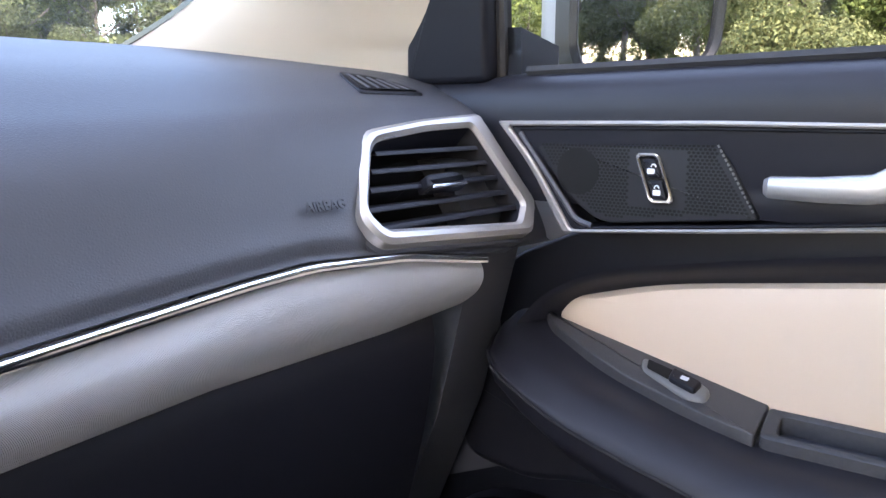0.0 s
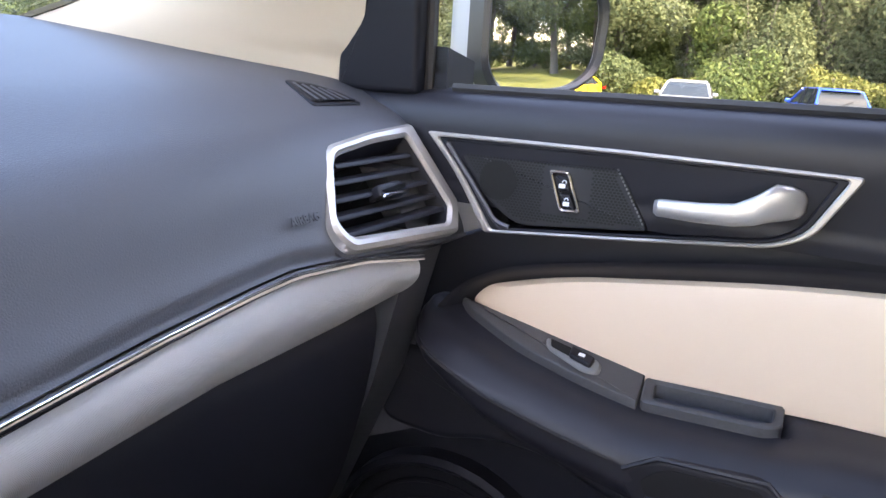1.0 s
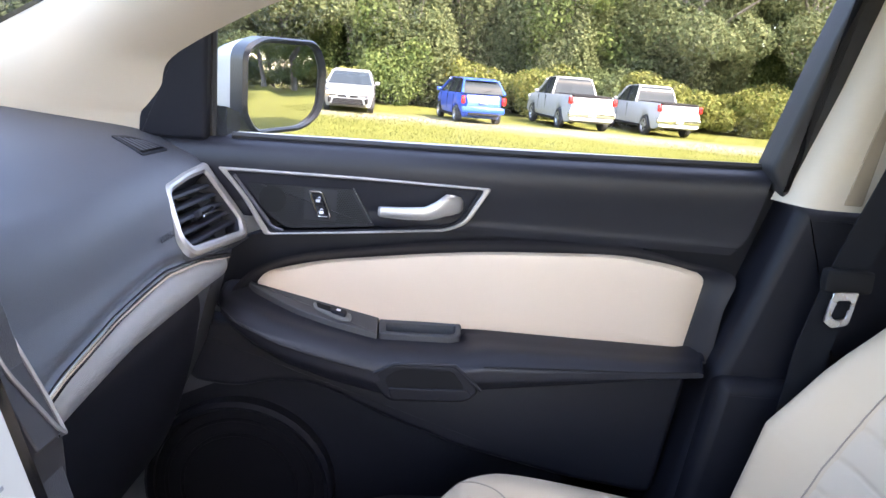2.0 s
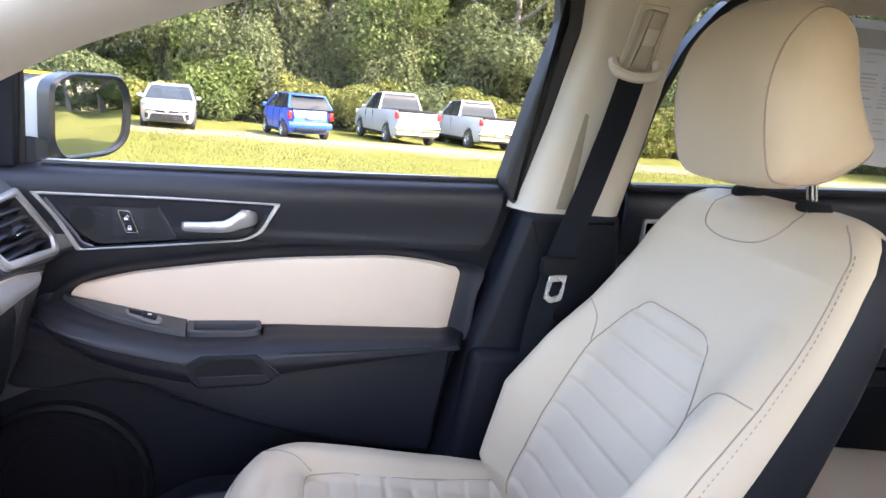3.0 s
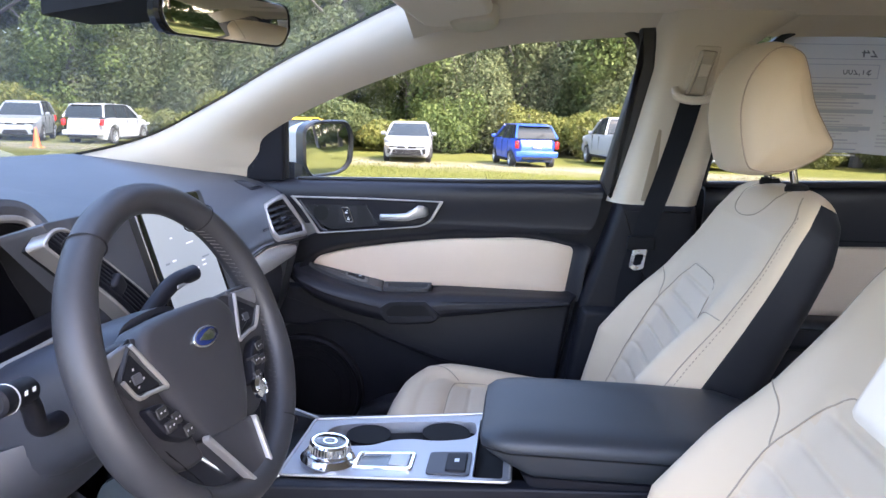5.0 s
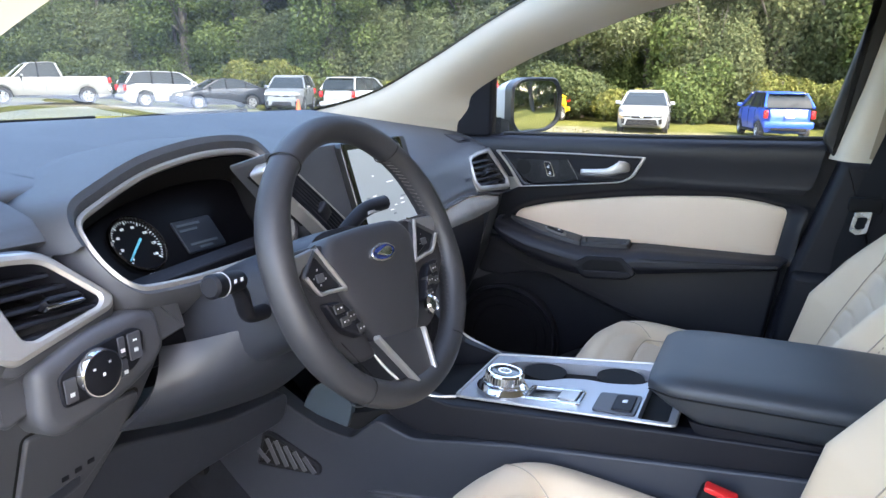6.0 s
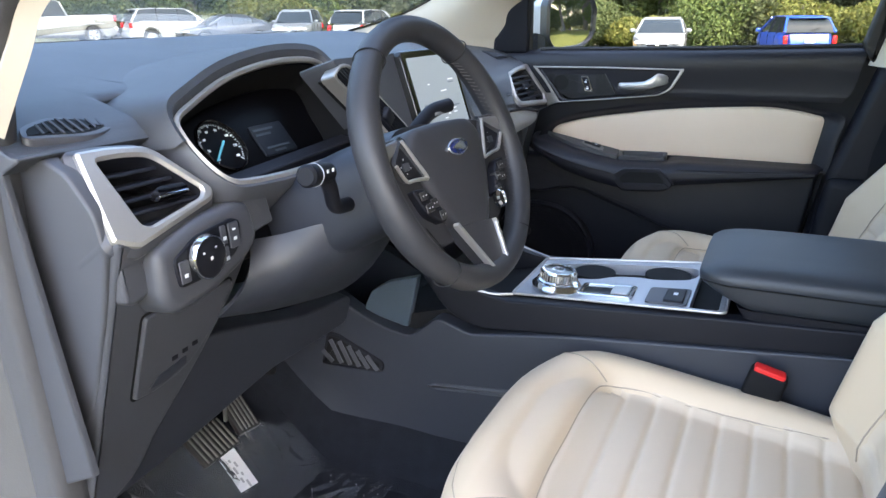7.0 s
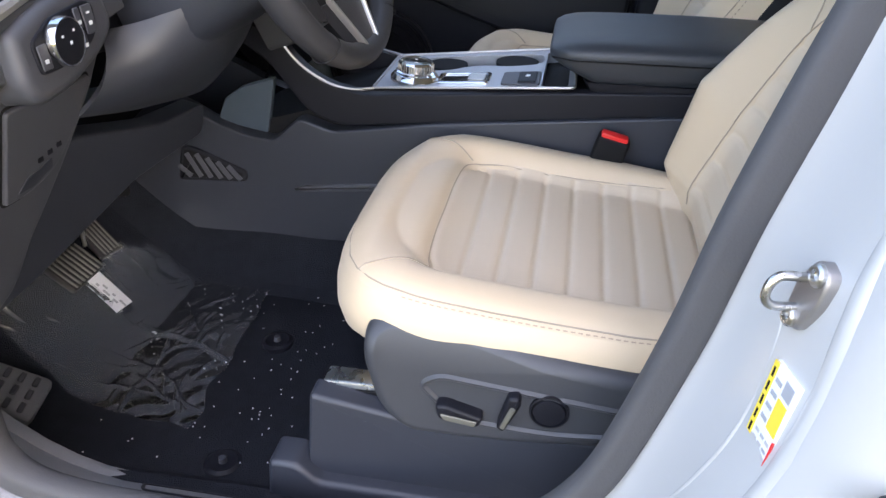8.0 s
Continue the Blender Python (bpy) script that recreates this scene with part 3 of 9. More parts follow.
def glovebox():
    def at(u, v):
        x = lerp(0.11, 0.604, u)
        prof = spline([(0.612, 0.985), (0.608, 0.95), (0.625, 0.86), (0.66, 0.76), (0.74, 0.66), (0.88, 0.60), (1.0, 0.60)], 5)
        p = prof[min(len(prof) - 1, round(v * (len(prof) - 1)))]
        return V((x, p.x, p.y))
    part("glovebox", thick_sheet(at, 12, 30, 0.006), DARK, dashboard, "black glovebox lid")
    side = rounded([(0.585, 1.035), (0.602, 0.97), (0.625, 0.88), (0.70, 0.70), (0.80, 0.62), (1.0, 0.6), (1.0, 1.1), (0.62, 1.10)], 0.01)
    put = lambda y, z, d: V((0.636 + d, y, z))
    part("side_cheek", slab(side, put, 0.070, 0.006), DASH, dashboard)


glovebox()


def vent_put(sign):
    return lambda x, z, d: V((sign * x, (0.602 if sign > 0 else 0.603) + 0.66 * (z - 1.09) + (0.05 if sign > 0 else -0.074) * (0.69 - x) - d * 0.82, z + d * 0.57))


VENT_OUT = {1: [(0.694, 1.135, 0.004), (0.62, 1.131, 0.012), (0.549, 1.123, 0.014), (0.513, 1.066, 0.008), (0.524, 1.049, 0.010), (0.686, 1.038, 0.008), (0.710, 1.060, 0.006)],
            -1: [(0.690, 1.135, 0.004), (0.655, 1.135, 0.012), (0.606, 1.130, 0.014), (0.556, 1.077, 0.008), (0.564, 1.066, 0.010), (0.680, 1.043, 0.005), (0.705, 1.053, 0.004)]}
VENT_IN = {1: [(0.676, 1.124, 0.004), (0.62, 1.122, 0.010), (0.556, 1.115, 0.012), (0.523, 1.070, 0.006), (0.531, 1.058, 0.006), (0.674, 1.048, 0.005), (0.691, 1.061, 0.004)],
           -1: [(0.674, 1.124, 0.004), (0.645, 1.124, 0.010), (0.612, 1.120, 0.012), (0.571, 1.078, 0.006), (0.579, 1.071, 0.006), (0.656, 1.058, 0.005), (0.665, 1.061, 0.004)]}


part("upper_pad", dash_pad(-0.735, 0.735, 240), DASH, dashboard)


def side_vent(sign):
    put = vent_put(sign)
    o, i = rounded(VENT_OUT[sign], n=4), rounded(VENT_IN[sign], n=4)
    fr = part("air_vent", frame_ring(o, i, put, 0.008, 0.003, back=-0.004), SATIN, dashboard, "silver-framed side air vent")
    rims = [[put(p.x, p.y, d) for p in (i if k == 0 else inset(i, 0.005))] for k, d in ((0, 0.004), (1, -0.016), (1, -0.036))]
    part("inner_wall", loft(rims, cap=False), DARK, fr)
    part("duct", slab(inset(i, 0.004), put, -0.030, 0.001, back=-0.05), MATT_BLACK, fr)
    # blades run across, tilted, and fill the opening
    ins = [V(p[:2]) for p in rounded(VENT_IN[sign], n=3)]
    for k in range(5):
        z = lerp(1.064, 1.113, k / 4)
        xs = []
        for a, b in zip(ins, ins[1:] + ins[:1]):
            if (a.y - z) * (b.y - z) <= 0 and abs(a.y - b.y) > 1e-6:
                xs.append(lerp(a.x, b.x, (z - a.y) / (b.y - a.y)))
        x0, x1 = min(xs) + 0.002, max(xs) - 0.002
        sec = rounded([(-0.007, -0.0010), (0.007, -0.0018), (0.007, 0.0018), (-0.007, 0.0010)], 0.001, 2)
        bm = loft([[put(x, z + q.y - 0.55 * q.x, -0.006 + q.x) for q in sec] for x in np.linspace(x0, x1, 5)])
        part("blade", bm, DARK, fr)
    tab = rounded([(0.588, 1.080), (0.628, 1.080), (0.634, 1.085), (0.624, 1.090), (0.592, 1.089)], 0.003)
    kn = part("thumb_tab", slab(tab, put, 0.010, 0.004, back=-0.004), DARK, fr)
    edge = rounded([(0.590, 1.0785), (0.630, 1.0785), (0.632, 1.081), (0.592, 1.081)], 0.001)
    part("chrome_edge", slab(edge, put, 0.0105, 0.001), CHROME, fr)


for sgn in (1, -1):
    inner = rounded(VENT_IN[sgn], n=4)
    outer = inset(rounded(VENT_OUT[sgn], n=4), -0.002 if sgn > 0 else -0.006)
    part("vent_backing", frame_ring(outer, inset(inner, -0.001), vent_put(sgn), 0.001, 0.006, back=-0.05), DASH if sgn > 0 else DARK_GREY, dashboard)
side_vent(1)
side_vent(-1)


def top_grille(sign):
    """Flat demister grille on the pad near the pillar; the driver's is longer, with open slots."""
    def put(a, b, d):
        return V((sign * a, b, (1.153 if sign > 0 else 1.150) + 0.34 * (b - 0.667) + d))
    if sign > 0:
        o = rounded([(0.671, 0.667), (0.668, 0.695), (0.650, 0.714), (0.620, 0.722), (0.608, 0.700), (0.594, 0.669)], 0.006)
    else:
        o = rounded([(0.712, 0.668, 0.01), (0.700, 0.690, 0.01), (0.655, 0.706, 0.02), (0.610, 0.690, 0.02), (0.592, 0.668, 0.006), (0.640, 0.652, 0.02)], 0.01)
    g = part("demister_grille", slab(o, put, 0.0022, 0.0012, back=-0.006), DARK if sign > 0 else DARK_GREY, dashboard)
    hole = inset([V(p) for p in o], 0.006)
    part("grille_mouth", slab(hole, put, 0.0026, 0.0004), MATT_BLACK, g)
    for k in range(5 if sign > 0 else 8):
        t = (k + 0.6) / (5.2 if sign > 0 else 8.2)
        if sign > 0:
            a, b = put(lerp(0.604, 0.664, t), lerp(0.676, 0.674, t), 0.002), put(lerp(0.618, 0.658, t), lerp(0.715, 0.694, t), 0.002)
        else:
            a, b = put(lerp(0.612, 0.694, t), table(t, [0, 0.5, 1], [0.668, 0.660, 0.670]), 0.003), put(lerp(0.606, 0.686, t), table(t, [0, 0.5, 1], [0.680, 0.697, 0.688]), 0.003)
        part("grille_bar", tube([a, b], 0.0018, 5), DARK_GREY, g)


top_grille(1)
top_grille(-1)


# ---- driver side of the dashboard ----
def tilt_put(y0, k, z0):
    """A face across the car that leans: y grows with height by k."""
    c = 1 / math.sqrt(1 + k * k)
    return lambda x, z, d: V((x, y0 + k * (z - z0) - d * c, z + d * k * c))


CLUSTER = tilt_put(0.574, 0.81, 1.077)
BEZEL = [(-0.507, 1.070), (-0.538, 1.077), (-0.556, 1.099), (-0.562, 1.129), (-0.554, 1.150), (-0.516, 1.164), (-0.433, 1.186), (-0.346, 1.198), (-0.275, 1.201), (-0.218, 1.196), (-0.203, 1.180), (-0.212, 1.148), (-0.217, 1.119), (-0.232, 1.088), (-0.258, 1.074), (-0.300, 1.068), (-0.42, 1.066)]


def cluster():
    o = [V(p) for p in spline(BEZEL, 5, closed=True)]
    inner = inset(o, 0.0065)
    # hood: a cowl over the upper arc that runs forward into the pad
    arc = [k for k in range(len(o)) if 14 <= k <= 54]
    rings = []
    for d, grow, lift in ((0.006, 0.0, 0), (0.016, -0.006, 0.0), (0.018, -0.013, 0.0), (0.008, -0.019, 0.0), (-0.03, -0.022, -0.002), (-0.10, -0.024, -0.010), (-0.20, -0.024, -0.030)):
        q = inset(o, grow)
        rings.append([CLUSTER(q[k].x, q[k].y + lift, d) if d > 0 else V((q[k].x, 0.574 + 0.81 * (q[k].y - 1.077) - d, q[k].y + lift)) for k in arc])
    part("instrument_hood", loft(rings, cap=False, closed=False), DASH, dashboard, "hooded cowl over the instruments")
    # grey housing under and beside the silver surround
    rest = [k % len(o) for k in range(52, len(o) + 17)]
    rows = []
    for d, grow in ((0.009, 0.001), (0.010, -0.003), (0.002, -0.008), (-0.03, -0.011), (-0.06, -0.013)):
        q = inset(o, grow)
        rows.append([CLUSTER(q[k].x, q[k].y, d) for k in rest])
    part("cluster_housing", loft(rows, cap=False, closed=False), DARK_GREY, dashboard)
    part("silver_surround", frame_ring(o, inner, CLUSTER, 0.012, 0.003, back=0.004), SATIN, dashboard)
    inst = part("gauge_face", slab(inner, CLUSTER, -0.055, 0.002, back=-0.075), FACE_BLACK, dashboard, "dark instrument cluster with a round speedometer")
    walls = [[CLUSTER(p.x, p.y, 0.0) for p in inner], [CLUSTER(p.x, p.y, -0.056) for p in inner]]
    part("instrument_well", loft(walls, cap=False), MATT_BLACK, inst)
    # speedometer
    cx, cz, r, squash = -0.440, 1.136, 0.037, 0.78
    dial = lambda a, rr, d: CLUSTER(cx + rr * math.sin(a), cz + rr * math.cos(a) * squash, d)
    ring = part("speedometer", loft([[dial(a, r * k, d) for a in np.linspace(0, 2 * math.pi, 40, endpoint=False)] for k, d in ((1.06, -0.054), (1.06, -0.049), (1.0, -0.048), (0.99, -0.053))], cap=False), GLOSS_BLACK, inst)
    for k in range(41):
        a = radians(-135 + 270 * k / 40)
        long = k % 5 == 0
        r0, r1, w = (0.80 if long else 0.86) * r, 0.94 * r, 0.0009 if long else 0.0005
        t = V((math.cos(a), -math.sin(a)))
        q = [(r0, -w), (r1, -w), (r1, w), (r0, w)]
        bm = bmesh.new()
        bm.faces.new([bm.verts.new(CLUSTER(cx + rr * math.sin(a) + s * t.x, cz + (rr * math.cos(a) + s * t.y) * squash, -0.0535)) for rr, s in q])
        part("tick", bm, DIAL_WHITE, ring)
    for k, text in enumerate(("0", "20", "40", "60", "80", "100", "120", "140")):
        a = radians(-135 + 270 * k / 7)
        writing("numeral", text, 0.0050, cluster_text(cx + 0.68 * r * math.sin(a), cz + 0.68 * r * math.cos(a) * squash, -0.0533), DIAL_WHITE, ring)
    a = radians(-128)
    t = V((math.cos(a), -math.sin(a)))
    bm = loft([[CLUSTER(cx + rr * math.sin(a) + s * t.x, cz + (rr * math.cos(a) + s * t.y) * squash, d) for s, d in ((-w, -0.052), (w, -0.052), (w, -0.049), (-w, -0.049))] for rr, w in ((-0.008, 0.0013), (0.85 * r, 0.0007))])
    part("needle", bm, NEEDLE, ring, "lit pale blue needle")
    writing("gear_letters", "P R N D S", 0.007, cluster_text(cx + 0.006, cz - 0.034, -0.053), GREY_MARK, inst)
    scr = rounded([(-0.372, 1.112), (-0.300, 1.112), (-0.300, 1.150), (-0.372, 1.150)], 0.003)
    disp = part("trip_display", slab(scr, CLUSTER, -0.052, 0.001, back=-0.056), SCREEN_BLUE, inst, "dim blue driver display")
    for z, x0, x1 in ((1.144, -0.367, -0.325), (1.138, -0.367, -0.335), (1.121, -0.362, -0.312), (1.116, -0.350, -0.325)):
        bar = [V(p) for p in ((x0, z - 0.0012), (x1, z - 0.0012), (x1, z + 0.0012), (x0, z + 0.0012))]
        part("display_line", slab(bar, CLUSTER, -0.0512, 0.0001, back=-0.0519), TRIP_MARK, disp)
    g = [V(p) for p in ((-0.535, 1.120), (-0.526, 1.116), (-0.520, 1.142), (-0.530, 1.155))]
    part("side_gauge", slab(g, CLUSTER, -0.052, 0.0005, back=-0.056), SCREEN_BLUE, inst)


def cluster_text(x, z, d):
    p = CLUSTER(x, z, d)
    tilt = math.atan(0.81)
    return Matrix.Translation(p) @ Matrix.Rotation(math.pi / 2 - tilt, 4, "X")


FACE_BLACK = mat("instrument_face_black", (0.003, 0.003, 0.004), 0.35, spec=0.08, vary=0.05)
DIAL_WHITE = glow_mat("dial_print", (0.75, 0.82, 0.85), 0.02)
NEEDLE = glow_mat("needle_light", (0.10, 0.45, 0.60), 0.04)
SCREEN_BLUE = glow_mat("display_blue", (0.003, 0.006, 0.012), 0.02)
TRIP_MARK = mat("dim_display_print", (0.05, 0.065, 0.08), 0.5, vary=0.02)
cluster()


def driver_lower():
    """Silver-grey lower dash with the lamp switch, the fuse box lid, the knee panel and its side cheek."""
    FACE = tilt_put(0.605, -0.30, 0.96)
    body = rounded([(-0.703, 1.056, 0.004), (-0.53, 1.056), (-0.50, 1.07), (-0.488, 0.99), (-0.498, 0.965), (-0.512, 0.925, 0.02), (-0.560, 0.852, 0.03), (-0.615, 0.783, 0.01), (-0.640, 0.735, 0.02), (-0.712, 0.70, 0.01)], 0.012)
    part("lower_panel", slab(body, FACE, 0.006, 0.006, back=-0.10), DARK_GREY, dashboard)
    ledge = rounded([(-0.700, 1.052, 0.003), (-0.672, 1.046, 0.006), (-0.662, 0.992, 0.006), (-0.690, 0.984, 0.004), (-0.700, 0.990, 0.003)], 0.004)
    part("corner_block", slab(ledge, tilt_put(0.590, 0.10, 1.02), 0.012, 0.005, back=-0.02), DARK_GREY, dashboard)
    swp = tilt_put(0.562, 0.10, 1.02)
    plate = rounded([(-0.668, 1.036, 0.01), (-0.61, 1.056, 0.03), (-0.54, 1.062, 0.02), (-0.515, 1.056), (-0.507, 1.010, 0.02), (-0.535, 0.990, 0.02), (-0.60, 0.968, 0.03), (-0.655, 0.964, 0.02), (-0.672, 0.985, 0.02)], 0.014, 6)
    part("switch_surround", slab(plate, swp, 0.004, 0.012, back=-0.06), DARK_GREY, dashboard, sharp=50)
    sp = rounded([(-0.650, 1.024), (-0.615, 1.040), (-0.555, 1.046), (-0.542, 1.040), (-0.545, 1.015), (-0.56, 1.003), (-0.612, 0.992), (-0.648, 0.992)], 0.007)
    panel = part("lamp_switch_panel", slab(sp, swp, 0.007, 0.002), DARK, dashboard, "lamp switch panel with a rotary knob")
    c = swp(-0.607, 1.016, 0.006)
    m = Matrix.Translation(c) @ Matrix.Rotation(math.pi / 2, 4, "X")
    kn = part("rotary_knob", lathe([(0.0245, 0), (0.0245, 0.004), (0.0228, 0.0098), (0.0215, 0.0104), (0.0, 0.0108)], m, 40), DARK, panel)
    part("chrome_ring", lathe([(0.0250, 0.002), (0.0246, 0.0080), (0.0238, 0.0105), (0.0226, 0.0105), (0.0222, 0.009)], m, 40), CHROME, panel)
    for a in (-60, -25, 10, 45):
        x, z = -0.607 + 0.012 * math.sin(radians(a)), 1.016 + 0.012 * math.cos(radians(a))
        part("lamp_mark", box(swp(x, z, 0.0172), (0.003, 0.0006, 0.0024)), WHITE_MARK, panel)
    part("lamp_mark", box(swp(-0.607, 1.014, 0.0173), (0.0035, 0.0006, 0.0035), 0.0002), WHITE_MARK, panel)
    for x0, x1, z0, z1 in ((-0.646, -0.632, 0.996, 1.02), (-0.578, -0.569, 1.020, 1.041), (-0.578, -0.569, 0.998, 1.017), (-0.565, -0.548, 1.012, 1.041)):
        b = rounded([(x0, z0), (x1, z0), (x1, z1), (x0, z1)], 0.002)
        key = part("button", slab(b, swp, 0.0085, 0.001, back=0.005), DARK_GREY, panel)
        part("button_mark", box(swp((x0 + x1) / 2, (z0 + z1) / 2 - 0.004, 0.0088), (0.005, 0.0006, 0.004)), WHITE_MARK, key)
        if z1 - z0 > 0.025:
            part("button_mark", box(swp((x0 + x1) / 2, z1 - 0.008, 0.0088), (0.005, 0.0006, 0.002)), WHITE_MARK, key)
    lid = rounded([(-0.661, 0.960), (-0.52, 0.957), (-0.518, 0.948), (-0.532, 0.914, 0.03), (-0.556, 0.890, 0.03), (-0.580, 0.864, 0.03), (-0.625, 0.853, 0.02), (-0.664, 0.855)], 0.006, 6)
    part("lid_gap", frame_ring(inset(lid, -0.0035), inset(lid, -0.0005), FACE, 0.0068, 0.0003), MATT_BLACK, dashboard)
    f = part("fuse_box_lid", slab(lid, FACE, 0.011, 0.003), DARK_GREY, dashboard)
    for k in range(3):
        part("moulded_mark", box(FACE(-0.608 + 0.016 * k, 0.888 + 0.003 * k, 0.0113), (0.009, 0.001, 0.006), 0.0003), DARK, f)
    part("lid_grip", slab(rounded([(-0.645, 0.862), (-0.632, 0.874), (-0.588, 0.882), (-0.586, 0.870), (-0.620, 0.860)], 0.003), FACE, 0.0118, 0.0005), LOWER_GREY, f)
    # knee panel under the column and the shroud over it
    upper_edge = spline([(-0.484, 0.596, 0.992), (-0.462, 0.560, 1.000), (-0.440, 0.505, 1.018), (-0.405, 0.470, 1.022), (-0.345, 0.462, 1.020), (-0.290, 0.490, 1.005), (-0.235, 0.555, 0.985), (-0.17, 0.60, 0.97)], 5)
    lower_edge = spline([(-0.538, 0.612, 0.914), (-0.500, 0.605, 0.905), (-0.455, 0.598, 0.895), (-0.400, 0.590, 0.886), (-0.335, 0.590, 0.874), (-0.270, 0.598, 0.862), (-0.205, 0.615, 0.852), (-0.13, 0.635, 0.845)], 5)
    rows = []
    for v in np.linspace(0, 1, 21):
        row = []
        for a, b in zip(upper_edge, lower_edge):
            p = a.lerp(b, v)
            row.append(V((p.x, p.y - 0.020 * math.sin(math.pi * v) ** 0.8, p.z)))
        rows.append(row)
    rows.append([V((p.x, p.y + 0.03, p.z - 0.004)) for p in lower_edge])
    rows.append([V((p.x, p.y + 0.12, p.z + 0.004)) for p in lower_edge])
    bm = loft(rows, cap=False, closed=False)
    bmesh.ops.recalc_face_normals(bm, faces=bm.faces)
    bmesh.ops.solidify(bm, geom=bm.faces[:], thickness=0.006)
    part("knee_panel", bm, KNEE_GREY, dashboard, sharp=60)
    recess = rounded([(-0.492, 1.06), (-0.40, 1.06), (-0.40, 0.985), (-0.486, 0.985)], 0.006)
    part("column_recess", slab(recess, tilt_put(0.612, 0.0, 1.0), 0.004, 0.003, back=-0.02), LOWER_GREY, dashboard)
    low = rounded([(-0.70, 0.845), (-0.62, 0.845), (-0.52, 0.875), (-0.30, 0.81), (-0.14, 0.79), (-0.14, 0.735), (-0.36, 0.745), (-0.56, 0.715), (-0.68, 0.705)], 0.02)
    part("lower_brace", slab(low, tilt_put(0.665, -0.25, 0.80), 0.004, 0.004, back=-0.03), KNEE_GREY, dashboard)
    # cheek between the cluster and the column
    gap = rounded([(-0.53, 1.075), (-0.24, 1.09), (-0.235, 0.96), (-0.525, 0.97)], 0.01)
    part("column_backing", slab(gap, tilt_put(0.60, -0.2, 1.0), 0.004, 0.003, back=-0.02), DARK, dashboard)
    under = rounded([(-0.53, 1.078), (-0.48, 1.070), (-0.47, 1.02), (-0.51, 1.015)], 0.004)
    part("surround_foot", slab(under, tilt_put(0.574, 0.1, 1.05), 0.006, 0.003, back=-0.05), DARK_GREY, dashboard)


driver_lower()


def centre_stack():
    """Leaning centre stack: two slanting vents in silver frames beside the upright touchscreen."""
    STACK = tilt_put(0.543, 0.32, 1.093)
    back = rounded([(-0.300, 1.206), (0.118, 1.206), (0.112, 0.90), (-0.135, 0.90), (-0.165, 1.02), (-0.215, 1.098)], 0.012)
    part("stack_body", slab(back, STACK, 0.001, 0.002, back=-0.06), DASH, dashboard)
    q = [(-0.312, 1.184, 0.008), (-0.284, 1.199, 0.012), (-0.258, 1.196, 0.012), (-0.136, 1.086, 0.03), (-0.112, 1.035, 0.02), (-0.122, 0.990, 0.01), (-0.152, 0.990, 0.01), (-0.172, 1.040, 0.03), (-0.220, 1.098, 0.02)]
    o = rounded(q, 0.008, 5)
    i = inset(o, 0.0050)
    fr = part("air_vent", frame_ring(o, i, STACK, 0.0035, 0.0015, back=-0.02), SATIN, dashboard, "slanting silver-framed centre air vent")
    part("duct", slab(i, STACK, -0.018, 0.001, back=-0.03), MATT_BLACK, fr)
    for k in range(6):
        t = (k + 0.5) / 6
        a = spline([(lerp(-0.300, -0.262, t), lerp(1.186, 1.196, t)), (lerp(-0.222, -0.160, t), lerp(1.108, 1.098, t)), (lerp(-0.176, -0.128, t), lerp(1.052, 1.048, t)), (lerp(-0.150, -0.126, t), 0.998)], 5)
        path = [STACK(p.x, p.y, -0.004 + 0.006 * math.sin(math.pi * j / (len(a) - 1))) for j, p in enumerate(a)]
        part("blade", sweep(path, rounded([(-0.0018, -0.007), (0.0018, -0.007), (0.0014, 0.006), (-0.0014, 0.006)], 0.001, 2), up=(0, -0.95, 0.30)), DARK, fr)
    part("thumb_tab", box(STACK(-0.205, 1.115, 0.004), (0.024, 0.014, 0.026), 0.005, 3, Matrix.Rotation(radians(-38), 4, "Y")), DARK, fr)
    # narrow passenger-side vent along the stack's edge, ending in a point
    EDGE = tilt_put(0.520, 0.53, 1.049)
    o = rounded([(0.098, 1.180), (0.116, 1.180), (0.117, 1.062, 0.01), (0.1145, 1.040, 0.004), (0.108, 1.048, 0.004), (0.094, 1.090, 0.01)], 0.004, 4)
    i = inset(o, 0.0030)
    fr = part("air_vent", frame_ring(o, i, EDGE, 0.003, 0.0012, back=-0.012), SATIN_DARK, dashboard, "narrow silver-framed centre air vent")
    part("duct", slab(i, EDGE, -0.002, 0.001, back=-0.012), GLOSS_BLACK, fr)
    cheek = rounded([(0.088, 1.180), (0.1185, 1.180), (0.1185, 1.044, 0.003), (0.085, 1.044, 0.003)], 0.002)
    part("stack_cheek", slab(cheek, EDGE, 0.0005, 0.0015, back=-0.030), HUB_PLASTIC, dashboard)
    cheek = rounded([(0.085, 1.047, 0.002), (0.1185, 1.047, 0.002), (0.117, 0.96, 0.01), (0.085, 0.94)], 0.003)
    part("stack_cheek", slab(cheek, tilt_put(0.5215, 0.08, 1.049), 0.0005, 0.0015, back=-0.030), HUB_PLASTIC, dashboard)
    SCR = tilt_put(0.536, 0.32, 1.09)
    o = rounded([(-0.124, 1.206), (0.076, 1.206), (0.076, 0.955), (-0.124, 0.955)], 0.008)
    hs = part("touchscreen", slab(o, SCR, 0.008, 0.003, back=-0.035), GLOSS_BLACK, dashboard, "upright touchscreen showing a pale grey page")
    i = rounded([(-0.110, 1.194), (0.064, 1.194), (0.064, 0.985), (-0.110, 0.985)], 0.003)
    part("display", slab(i, SCR, 0.0085, 0.0003, back=0.007), SCREEN_GREY, hs)
    rnd = random.Random(4)
